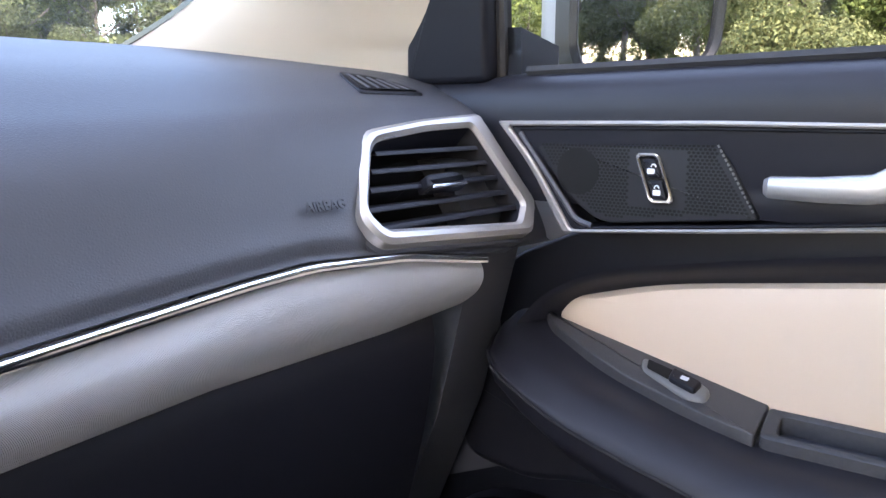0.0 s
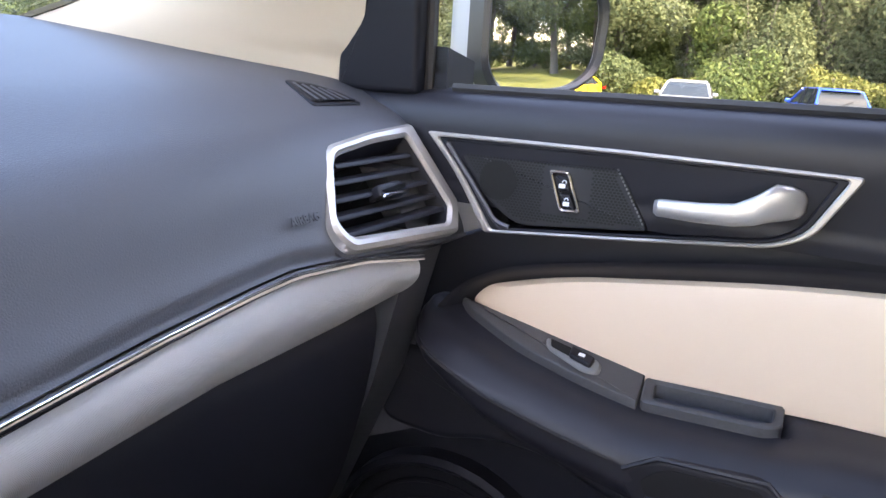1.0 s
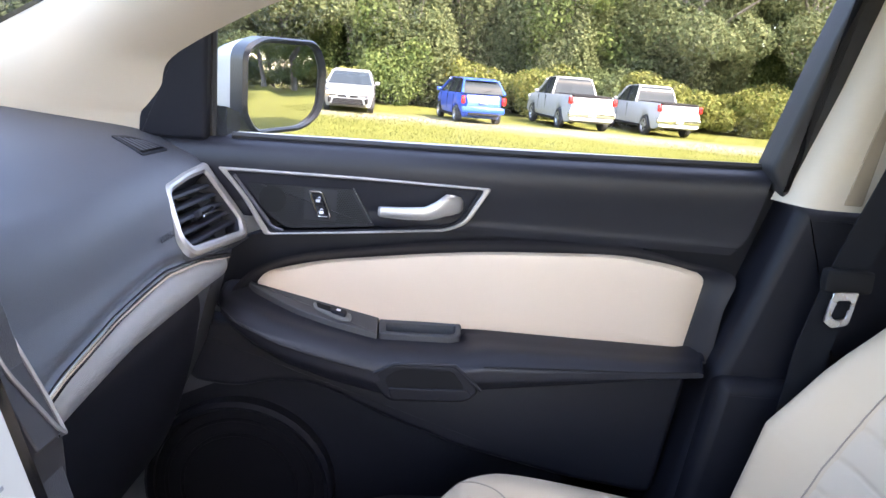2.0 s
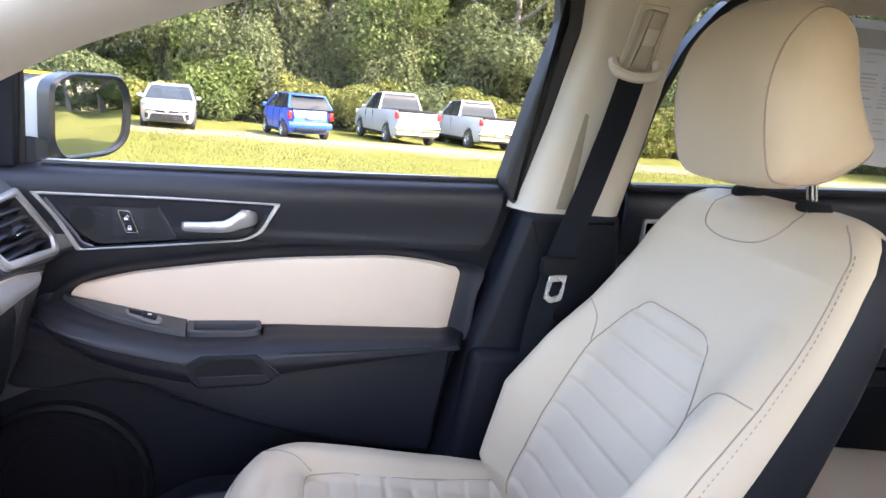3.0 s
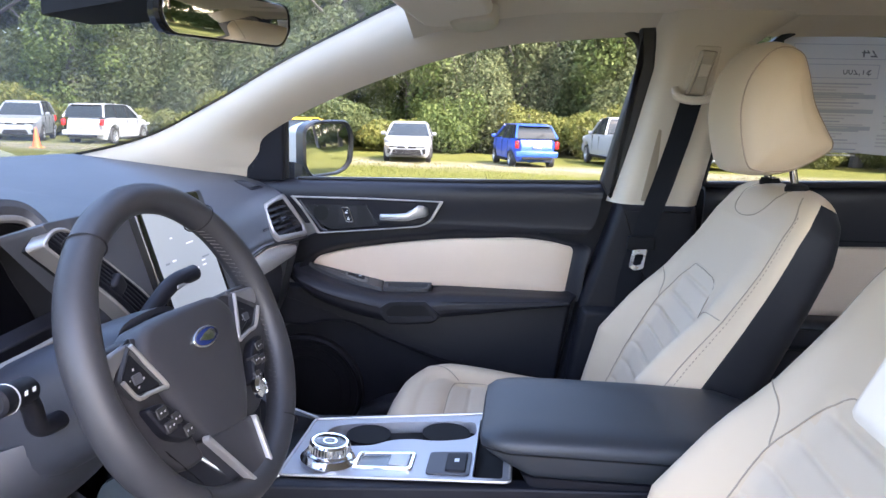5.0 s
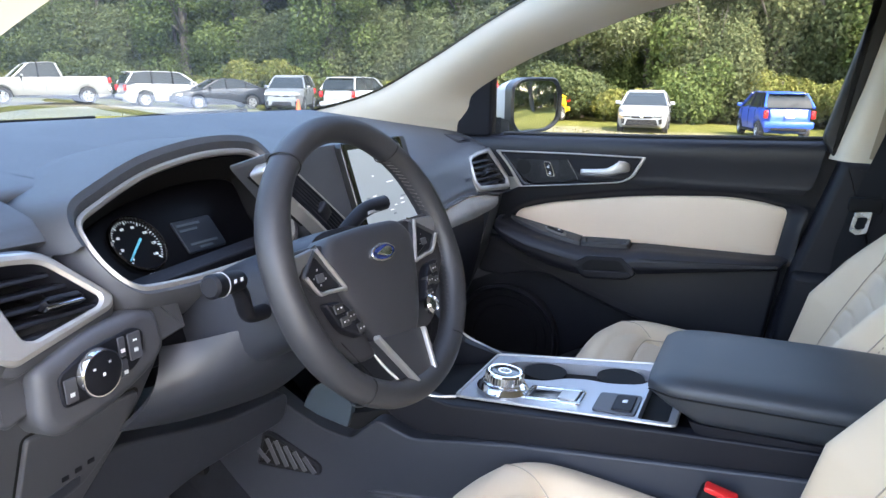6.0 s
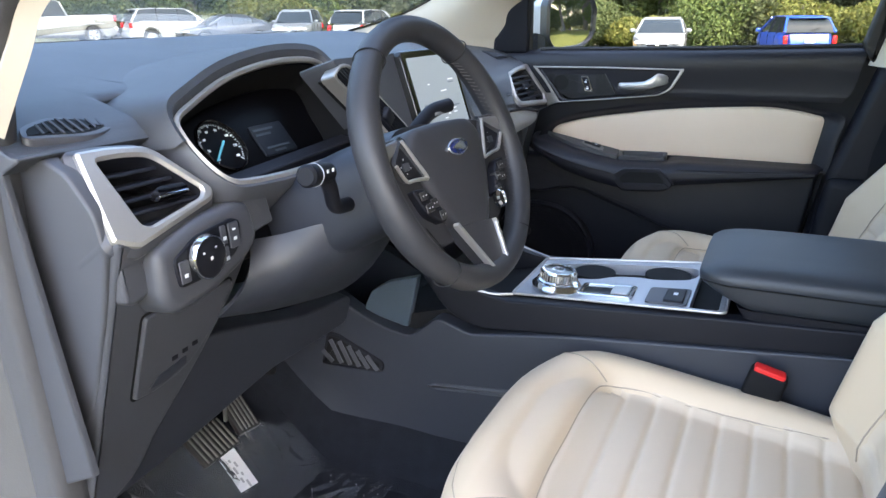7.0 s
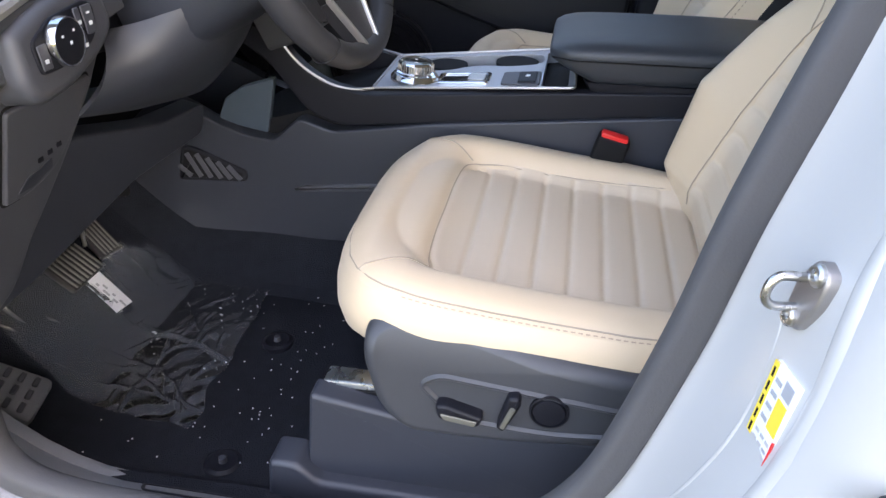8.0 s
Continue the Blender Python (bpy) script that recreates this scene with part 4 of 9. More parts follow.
    for k in range(20):
        x, z, w = rnd.uniform(-0.100, 0.030), rnd.uniform(1.01, 1.180), rnd.uniform(0.006, 0.026)
        bar = [V(p) for p in ((x, z), (x + w, z), (x + w, z + 0.0022), (x, z + 0.0022))]
        part("screen_line", slab(bar, SCR, 0.0090, 0.0001, back=0.0086), SCREEN_WHITE if k % 2 else SCREEN_DIM, hs)


SCREEN_GREY = glow_mat("screen_page", (0.27, 0.31, 0.33), 0.055)
SCREEN_WHITE = glow_mat("screen_white", (0.75, 0.78, 0.8), 0.05)
SCREEN_DIM = glow_mat("screen_dim", (0.12, 0.15, 0.18), 0.05)
centre_stack()
DASH_DEEP = mat("dash_embossing", (0.034, 0.036, 0.042), 0.5)
writing("airbag_lettering", "AIRBAG", 0.010, Matrix.Translation((0.490, 0.5985, 1.080)) @ Matrix.Rotation(radians(62), 4, "X"), DASH_DEEP, dashboard, 0.0006)


# ---- centre console ----
console = thing("centre_console", "black centre console with a satin tray, rotary shifter and padded armrest", "car console")
ACROSS = lambda x0, s: (lambda y, z, d: V((x0 + s * d, y, z)))


def console_build():
    tray_z = lambda y: 0.821 + 0.08 * (0.371 - y)
    upper = rounded([(0.60, 0.93), (0.535, 0.915), (0.495, 0.864, 0.03), (0.45, 0.832, 0.03), (0.38, 0.818), (0.046, 0.842), (-0.34, 0.862), (-0.34, 0.80), (-0.11, 0.812), (0.27, 0.776), (0.43, 0.760, 0.03), (0.485, 0.782, 0.03), (0.547, 0.865, 0.02), (0.60, 0.90)], 0.012, 5)
    for s in (-1, 1):
        part("upper_side", slab(upper, ACROSS(s * 0.105, s), 0.024, 0.004), DARK, console)
        lower = rounded([(0.98, 0.60), (0.75, 0.80), (0.70, 0.780), (0.655, 0.755), (0.60, 0.735), (0.55, 0.728), (0.50, 0.772), (0.44, 0.752), (0.27, 0.778), (-0.11, 0.814), (-0.40, 0.83), (-0.40, 0.535), (0.45, 0.540), (0.72, 0.534), (0.96, 0.535)], 0.014)
        side = part("side_panel", slab(lower, ACROSS(s * 0.125, s), 0.012, 0.004, back=-0.02), LOWER_GREY, console)
        groove = rounded([(0.52, 0.640), (0.50, 0.648), (0.38, 0.662), (0.30, 0.664), (0.30, 0.656), (0.5, 0.636)], 0.003)
        part("moulded_ridge", slab(groove, ACROSS(s * 0.137, s), 0.003, 0.002, back=-0.002), DARK_GREY, side)
        if s < 0:
            g = rounded([(0.738, 0.640, 0.008), (0.722, 0.708, 0.008), (0.700, 0.708, 0.02), (0.604, 0.668, 0.015), (0.606, 0.648, 0.008)], 0.010)
            v = part("foot_vent", slab(g, ACROSS(s * 0.137, s), 0.005, 0.003, back=-0.002), DARK, side)
            part("vent_mouth", slab(inset(g, 0.007), ACROSS(s * 0.137, s), 0.0056, 0.0003), MATT_BLACK, v)
            for k in range(6):
                a = lerp(0.722, 0.628, k / 5)
                top = table(a + 0.012, [0.60, 0.64, 0.70, 0.725, 0.74], [0.668, 0.682, 0.702, 0.700, 0.66])
                part("slat", sweep([(s * 0.1425, a - 0.012, 0.651), (s * 0.1425, a + 0.010, top - 0.006)], rounded([(-0.005, -0.001), (0.005, -0.001), (0.005, 0.001), (-0.005, 0.001)], 0.0006, 1), up=(1, 0, 0)), DARK_GREY, v)
    core = rounded([(0.62, 0.74), (0.50, 0.775), (0.40, 0.800), (0.05, 0.828), (-0.34, 0.85), (-0.34, 0.45), (0.9, 0.45), (0.9, 0.55)], 0.01)
    part("core", slab(core, ACROSS(-0.106, 1), 0.212, 0.004), MATT_BLACK, console)
    # phone shelf in front
    wall = rounded([(0.546, 0.831), (0.568, 0.732), (0.658, 0.750), (0.640, 0.790), (0.608, 0.812)], 0.006)
    part("phone_pocket", slab(wall, ACROSS(-0.108, -1), 0.005, 0.002, back=-0.01), SHELF_GREY, console, "satin grey wall of the open phone pocket")
    tray_put = lambda x, y, d: V((x, y, tray_z(y) + d))
    o = rounded([(-0.100, 0.378), (0.100, 0.378), (0.122, 0.045), (-0.122, 0.045)], 0.010)
    # tray plate with openings, made of strips between them
    tray = part("tray", slab(o, tray_put, -0.022, 0.002, back=-0.035), MATT_BLACK, console, "satin silver tray with cup holders")
    hole = [(-0.004, 0.345), (0.072, 0.345), (0.084, 0.30), (0.090, 0.13), (0.084, 0.105), (0.040, 0.100), (0.020, 0.115), (0.012, 0.16), (0.022, 0.20), (0.018, 0.235), (-0.002, 0.26)]
    hole = [V(p) for p in rounded(hole, 0.02, 4)]
    cub = [V(p) for p in rounded([(-0.106, 0.098), (0.095, 0.098), (0.102, 0.056), (-0.110, 0.056)], 0.006, 4)]
    plate_with_holes(o, [hole, cub], tray_put, tray)
    edge = [tray_put(p.x, p.y, 0.001) for p in o]
    part("bright_edge", tube(edge, 0.0024, 8, closed=True), SATIN, tray)
    for s in (-1, 1):
        path = spline([(s * 0.104, 0.375, 0.822), (s * 0.122, 0.41, 0.824), (s * 0.127, 0.45, 0.836), (s * 0.128, 0.495, 0.866), (s * 0.128, 0.53, 0.912)], 6)
        part("chrome_runner", tube(path, 0.0024, 8), SATIN, console)
    for x, y, r in ((0.046, 0.275, 0.036), (0.050, 0.150, 0.038)):
        m = Matrix.Translation((x, y, tray_z(y)))
        part("cup_holder", lathe([(r, -0.002), (r * 0.97, -0.03), (r * 0.9, -0.065), (0.0, -0.066)], m, 28), MATT_BLACK, tray)
    # rotary shifter
    c = V((-0.055, 0.315, tray_z(0.315)))
    m = Matrix.Translation(c) @ Matrix.Rotation(radians(4.5), 4, "X")
    kn = part("rotary_shifter", lathe([(0.042, -0.002), (0.042, 0.006), (0.036, 0.012), (0.034, 0.013), (0.034, 0.016), (0.030, 0.018), (0.030, 0.030), (0.027, 0.033), (0.024, 0.033), (0.023, 0.0315), (0.0, 0.0315)], m, 48), CHROME, console, "ribbed chrome rotary gear knob")
    part("knob_cap", lathe([(0.023, 0.0313), (0.023, 0.0325), (0.021, 0.0328), (0.0, 0.0328)], m, 40), GLOSS_BLACK, kn)
    part("cap_ring", lathe([(0.0105, 0.0327), (0.0105, 0.0333), (0.0085, 0.0333), (0.0085, 0.0327)], m, 32), CHROME, kn)
    for k in range(36):
        a = 2 * math.pi * k / 36
        part("rib", box((0, 0, 0), (0.0012, 0.0012, 0.011), 0.0004, 1, m @ Matrix.Translation((0.0302 * math.cos(a), 0.0302 * math.sin(a), 0.024))), SATIN, kn)
    # parking brake switch well beside the shifter
    w = rounded([(-0.084, 0.275), (-0.030, 0.275), (-0.032, 0.185), (-0.090, 0.185)], 0.008)
    i = rounded([(-0.076, 0.268), (-0.036, 0.268), (-0.038, 0.192), (-0.081, 0.192)], 0.006)
    sw = part("switch_well", frame_ring(w, i, tray_put, 0.004, 0.0015, back=-0.004), CHROME, console)
    part("well_floor", slab(i, tray_put, 0.0012, 0.0003, back=-0.004), GLOSS_BLACK, sw)
    part("switch", slab(rounded([(-0.074, 0.222), (-0.040, 0.222), (-0.041, 0.194), (-0.078, 0.194)], 0.003), tray_put, 0.005, 0.001), SILVER, sw)
    pk = rounded([(-0.098, 0.165), (-0.030, 0.165), (-0.030, 0.102), (-0.104, 0.102)], 0.008)
    sq = part("brake_panel", slab(pk, tray_put, 0.003, 0.001), DARK_GREY, console)
    part("brake_switch", slab(rounded([(-0.094, 0.138), (-0.040, 0.138), (-0.040, 0.108), (-0.098, 0.108)], 0.004), tray_put, 0.006, 0.002), DARK, sq)
    part("brake_mark", slab(rounded([(-0.070, 0.126), (-0.060, 0.126), (-0.060, 0.119), (-0.070, 0.119)], 0.001), tray_put, 0.0065, 0.0003), WHITE_MARK, sq)


SHELF_GREY = mat("satin_grey_shelf", (0.045, 0.062, 0.080), 0.42, vary=0.08)


def plate_with_holes(outline, holes, put, parent):
    """A flat plate with openings, triangulated, with turned-down rims."""
    bm = bmesh.new()
    edges = []
    loops = []
    for loop in (outline, *holes):
        vs = [bm.verts.new((p[0], p[1], 0)) for p in loop]
        loops.append(vs)
        for a, b in zip(vs, vs[1:] + vs[:1]):
            edges.append(bm.edges.new((a, b)))
    bmesh.ops.triangle_fill(bm, edges=edges, use_beauty=True)
    for h in loops[1:]:
        low = [bm.verts.new((v.co.x, v.co.y, -0.02)) for v in h]
        for k in range(len(h)):
            j = (k + 1) % len(h)
            bm.faces.new((h[k], h[j], low[j], low[k]))
    for v in bm.verts:
        v.co = put(v.co.x, v.co.y, v.co.z)
    part("tray_plate", bm, SATIN_TRAY, parent, "satin silver top plate", sharp=50)


SATIN_TRAY = mat("satin_tray_paint", (0.42, 0.43, 0.46), 0.38, metal=0.55, vary=0.06, grain=0.05, grain_scale=2000)
console_build()


def armrest():
    rings = []
    n = 40
    for y, w, zt, zb in ((0.090, 0.080, 0.900, 0.884), (0.087, 0.106, 0.908, 0.876), (0.074, 0.122, 0.914, 0.862), (0.055, 0.129, 0.918, 0.850), (0.03, 0.132, 0.920, 0.844), (-0.02, 0.132, 0.921, 0.843), (-0.15, 0.132, 0.921, 0.846), (-0.27, 0.130, 0.918, 0.850), (-0.31, 0.11, 0.91, 0.860), (-0.32, 0.08, 0.90, 0.875)):
        ring = []
        for k in range(n):
            a = 2 * math.pi * k / n
            c, s = math.cos(a), math.sin(a)
            x = w * math.copysign(abs(c) ** 0.35, c)
            z = lerp(zb, zt, 0.5 + 0.5 * math.copysign(abs(s) ** 0.55, s))
            x *= lerp(0.93, 1.0, smooth((z - zb) / (zt - zb)))
            ring.append(V((x, y - 1.15 * max(0.0, 0.890 - z) * smooth((y + 0.02) / 0.10), z)))
        rings.append(ring)
    arm = part("armrest", loft(rings), ARM_VINYL, console, "padded black armrest lid with a stitched edge")
    base = []
    for y, w in ((0.036, 0.10), (0.030, 0.118), (0.015, 0.124), (-0.31, 0.126), (-0.33, 0.11)):
        base.append([V((x, y - 0.6 * (0.860 - z), z)) for x, z in ((-w, 0.825), (w, 0.825), (w, 0.858), (-w, 0.858))])
    part("armrest_base", loft(base), DARK, console)
    pts = []
    for s in (-1,):
        for y in np.linspace(0.085, -0.30, 40):
            pts.append((s * 0.1312 if y < 0.05 else s * (0.1312 - (y - 0.05) * 0.55), y, 0.893))
    part("stitch_line", tube(pts, 0.0012, 6), MATT_BLACK, arm)


ARM_VINYL = mat("black_arm_vinyl", (0.028, 0.032, 0.038), 0.45, grain=0.3, grain_scale=900, cell=True, vary=0.08)
armrest()


# ---- steering wheel and column ----
WHEEL_AT = V((-0.376, 0.3655, 1.1015))
WHEEL = Matrix.Translation(WHEEL_AT) @ Matrix.Rotation(radians(-4.5), 4, "Z") @ Matrix.Rotation(radians(90 - 22.4), 4, "X")   # local x right, y up the wheel, z towards the driver
wheel = thing("steering_wheel", "black leather steering wheel with silver spokes and oval badge", "steering wheel")


def wheel_put(x, y, d):
    return WHEEL @ V((x, y, d))


def steering_wheel():
    R, n = 0.158, 96
    rings = []
    for k in range(n):
        a = 2 * math.pi * k / n
        flat = 1.0 - 0.03 * max(0, -math.sin(a)) ** 3
        c, s = math.cos(a), math.sin(a)
        grip = 1 + 0.10 * math.exp(-((abs(math.degrees(math.atan2(s, abs(c)))) - 20) / 18) ** 2)
        ring = []
        for j in range(16):
            b = 2 * math.pi * j / 16
            rr = R * flat + 0.0155 * grip * math.cos(b)
            ring.append(wheel_put(rr * c, rr * s, 0.0172 * grip * math.sin(b)))
        rings.append(ring)
    rings.append(rings[0])
    bm = loft(rings, cap=False)
    rim = part("rim", bm, WHEEL_LEATHER, wheel)
    for a in (52, 128, 232, 308):
        a = radians(a)
        path = [wheel_put((R + 0.0163 * math.cos(b)) * math.cos(a), (R + 0.0163 * math.cos(b)) * math.sin(a), 0.0195 * math.sin(b)) for b in np.linspace(0, 2 * math.pi, 18, endpoint=False)]
        part("seam", tube(path, 0.0008, 5, closed=True), SEAM_DARK, rim)
    for a0, a1 in ((-52, 52), (128, 232)):
        for k in range(int((a1 - a0) / 2.6)):
            a = radians(a0 + k * 2.6)
            rr = R - 0.0163
            p, q = wheel_put(rr * math.cos(a), rr * math.sin(a), 0.004), wheel_put(rr * math.cos(a + 0.035), rr * math.sin(a + 0.035), -0.004)
            part("stitch", tube([p, q], 0.0008, 4), STITCH_GREY, rim)
    # airbag pad: a rounded shield, set a little below the rim
    pad = [(-0.070, 0.041, 0.03), (0.0, 0.043, 0.05), (0.070, 0.039, 0.03), (0.090, 0.016, 0.02), (0.077, -0.022, 0.03), (0.058, -0.064, 0.03), (0.034, -0.096, 0.02), (0.0, -0.106, 0.03), (-0.034, -0.096, 0.02), (-0.058, -0.064, 0.03), (-0.077, -0.022, 0.03), (-0.090, 0.016, 0.02)]
    padr = rounded(pad, 0.018, 5)
    part("airbag_pad", pillow(padr, wheel_put, 0.014, base=-0.004, levels=9, power=0.55, back=-0.03), HUB_PLASTIC, wheel, sharp=60)
    part("hub_back", lathe([(0.070, -0.05), (0.075, -0.030), (0.05, -0.020), (0.0, -0.020)], WHEEL @ Matrix.Translation((0, -0.03, 0)), 36), DARK, wheel)
    # badge: blue oval in a chrome rim, no lettering
    bd = [V((0.004 + 0.0235 * math.cos(t), 0.006 + 0.0105 * math.sin(t))) for t in np.linspace(0, 2 * math.pi, 36, endpoint=False)]
    b = part("badge", slab(bd, wheel_put, 0.0125, 0.001, back=0.004), CHROME, wheel, "oval chrome and blue badge")
    part("badge_field", slab(inset(bd, 0.0022), wheel_put, 0.0130, 0.0003), BLUE_BADGE, b)
    part("badge_swirl", slab([V((0.004 + 0.016 * math.cos(t), 0.006 + 0.0046 * math.sin(t) + 0.0018 * math.sin(2 * t))) for t in np.linspace(0, 2 * math.pi, 24, endpoint=False)], wheel_put, 0.0134, 0.0002), CHROME, b)
    for s in (-1, 1):
        mir = lambda pts: [(s * p[0], *p[1:]) for p in pts]
        # spoke arm that dips from the rim to the pad
        dish = lambda x, y, d: wheel_put(x, y, d - 0.006 + 0.008 * smooth((abs(x) - 0.11) / 0.04))
        arm = rounded(mir([(0.070, 0.036, 0.01), (0.152, 0.036, 0.008), (0.156, 0.0, 0.02), (0.140, -0.030, 0.02), (0.118, -0.062, 0.02), (0.085, -0.098, 0.02), (0.045, -0.100), (0.060, -0.05)]), 0.010, 5)
        sp = part("spoke", slab(arm, dish, 0.000, 0.004, back=-0.018), HUB_PLASTIC, wheel)
        part("spoke_groove", tube([dish(s * 0.100, -0.066, 0.0006), dish(s * 0.064, -0.118, -0.002)], 0.0008, 5), MATT_BLACK, sp)
        wing = rounded(mir([(0.088, 0.035, 0.004), (0.146, 0.030, 0.008), (0.138, 0.008, 0.006), (0.104, 0.030, 0.004)]), 0.004, 4)
        fr_o = rounded(mir([(0.100, 0.033, 0.003), (0.070, -0.018, 0.004), (0.118, -0.014, 0.006), (0.136, 0.008, 0.006)]), 0.004, 5)
        fr_i = rounded(mir([(0.102, 0.0255, 0.004), (0.0775, -0.0145, 0.003), (0.1155, -0.0105, 0.004), (0.1300, 0.0065, 0.004)]), 0.003, 5)
        fr = part("button_frame", frame_ring(fr_o, fr_i, dish, 0.010, 0.003, back=-0.002), HUB_PLASTIC, sp)
        line = [dish(s * x, y, 0.0105) for x, y in spline([(0.099, 0.031), (0.088, 0.010), (0.074, -0.0155), (0.080, -0.0165), (0.100, -0.0145), (0.117, -0.0125), (0.132, 0.006)], 5)]
        part("silver_line", tube(line, 0.0022, 8), SATIN, fr, "thin silver line along the button frame")
        part("frame_wing", slab(wing, dish, 0.006, 0.003, back=-0.004), SATIN_DARK, sp)
        part("button_pad", slab(fr_i, dish, 0.0085, 0.002, back=-0.002), DARK, fr)
        cx, cy = s * 0.106, 0.002
        key = rounded([(cx - 0.0065, cy - 0.0045), (cx + 0.0065, cy - 0.0045), (cx + 0.0065, cy + 0.0045), (cx - 0.0065, cy + 0.0045)], 0.0015)
        part("centre_button", slab(key, dish, 0.0105, 0.001, back=0.006), DARK_GREY, fr)
        for dx, dy in ((0.0, 0.011), (0.0125, 0.001), (-0.011, -0.003), (0.002, -0.0095)):
            part("button_mark", box(dish(cx + s * dx * 0.8, cy + dy * 0.8, 0.0088), (0.0022, 0.0006, 0.0022)), PALE_MARK, fr)
        lo = rounded(mir([(0.117, -0.024, 0.006), (0.094, -0.026, 0.006), (0.082, -0.036, 0.01), (0.064, -0.066, 0.006), (0.074, -0.072, 0.008), (0.104, -0.056, 0.012)]), 0.006, 4)
        lb = part("lower_buttons", slab(lo, wheel_put, 0.008, 0.003, back=-0.008), DARK, sp)
        for x, y, w, h in ((0.100, -0.034, 0.0075, 0.005), (0.084, -0.046, 0.0065, 0.0055), (0.096, -0.049, 0.0075, 0.005), (0.075, -0.062, 0.006, 0.0055)):
            key = part("button", slab(rounded(mir([(x - w, y - h), (x + w, y - h), (x + w, y + h), (x - w, y + h)]), 0.002), wheel_put, 0.0095, 0.001), BUTTON_DARK, lb)
            for e in (-0.003, 0.003):
                part("button_mark", box(wheel_put(s * x + e, y, 0.0097), (0.0020, 0.0006, 0.0016)), PALE_MARK, key)
        if s > 0:
            m = WHEEL @ Matrix.Translation((0.070, -0.074, 0.004))
            part("thumb_wheel", lathe([(0.012, 0), (0.012, 0.005), (0.009, 0.008), (0.0085, 0.006), (0, 0.006)], m, 28), CHROME, sp)
    # lower spoke: a thin silver V round a dark middle
    vee = lambda x, y, d: wheel_put(x, y, d + 0.003 * smooth((-0.09 - y) / 0.06))
    path = [vee(x, y, 0.008) for x, y in rounded([(-0.055, -0.080, 0.002), (-0.010, -0.153, 0.008), (0.002, -0.1585, 0.006), (0.024, -0.157, 0.006), (0.035, -0.096, 0.002)], 0.002, 5)]
    section = rounded([(-0.0032, -0.004), (0.0032, -0.004), (0.0026, 0.0035), (-0.0026, 0.0035)], 0.001, 2)
    lsp = part("lower_spoke", sweep(path, section, up=WHEEL.to_3x3() @ V((0, 0, 1))), SILVER, wheel, "thin silver V-shaped lower spoke")
    v_i = rounded([(-0.054, -0.082), (0.033, -0.092), (0.024, -0.155), (-0.008, -0.153)], 0.004)
    part("spoke_infill", slab(v_i, vee, 0.0068, 0.001, back=-0.012), HUB_PLASTIC, lsp)


BUTTON_DARK = mat("button_dark_plastic", (0.022, 0.021, 0.022), 0.5, vary=0.06)
STITCH_GREY = mat("grey_stitch", (0.07, 0.066, 0.066), 0.8)
SEAM_DARK = mat("dark_seam", (0.006, 0.006, 0.007), 0.8)
steering_wheel()


def column():
    col = thing("steering_column", "dark plastic steering column shroud with control stalks", "steering column")
    axis = WHEEL.to_3x3() @ V((0, 0, 1))
    rings = []
    for d, w, h, drop in ((-0.040, 0.062, 0.050, 0.0), (-0.07, 0.072, 0.056, 0.003), (-0.13, 0.082, 0.062, 0.008), (-0.24, 0.090, 0.068, 0.02)):
        ring = []
        for k in range(28):
            a = 2 * math.pi * k / 28
            c, s = math.cos(a), math.sin(a)
            ring.append(WHEEL @ V((w * math.copysign(abs(c) ** 0.6, c), h * math.copysign(abs(s) ** 0.6, s) - drop, d)))
        rings.append(ring)
    part("shroud", loft(rings), LOWER_GREY, col)
    # indicator stalk
    st = part("indicator_stalk", tube(spline([(-0.440, 0.470, 1.045), (-0.475, 0.470, 1.050), (-0.490, 0.466, 1.075), (-0.505, 0.462, 1.095)], 6), 0.009, 12), DARK, col)
    d = V((-1, -0.08, 0.10)).normalized()
    m = Matrix.Translation((-0.505, 0.462, 1.096)) @ d.to_track_quat("Z", "Y").to_matrix().to_4x4()
    part("stalk_barrel", lathe([(0.0, -0.012), (0.008, -0.012), (0.0115, -0.006), (0.012, 0.022), (0.0128, 0.024), (0.0128, 0.040), (0.010, 0.043), (0.0, 0.043)], m, 24), DARK, st)
    part("stalk_collar", lathe([(0.0130, 0.0240), (0.0134, 0.0248), (0.0134, 0.0258), (0.0128, 0.0262)], m, 24), GREY_MARK, st)
    for k in range(2):
        part("stalk_mark", box((0, 0, 0), (0.004, 0.0004, 0.004), m=Matrix.Translation((-0.512 - 0.010 * k, 0.4465, 1.102))), WHITE_MARK, st)
    wp = part("wiper_stalk", tube(spline([(-0.330, 0.462, 1.085), (-0.29, 0.455, 1.115), (-0.255, 0.448, 1.135), (-0.215, 0.440, 1.140)], 6), 0.010, 12), DARK, col)
    part("stalk_marks", box((-0.25, 0.4375, 1.133), (0.03, 0.001, 0.004)), GREY_MARK, wp)


column()


# ---- passenger doors ----
def poly_in(outline, x, y):
    n, c = len(outline), False
    for i in range(n):
        a, b = outline[i - 1], outline[i]
        if (a[1] > y) != (b[1] > y) and x < (b[0] - a[0]) * (y - a[1]) / (b[1] - a[1]) + a[0]:
            c = not c
    return c


PUT = side_put(1)


def inset_depth(y):
    """How far the cream insert lies behind the panel's face; deeper towards the dashboard."""
    return 0.006 + 0.010 * smooth((y - 0.12) / 0.42)




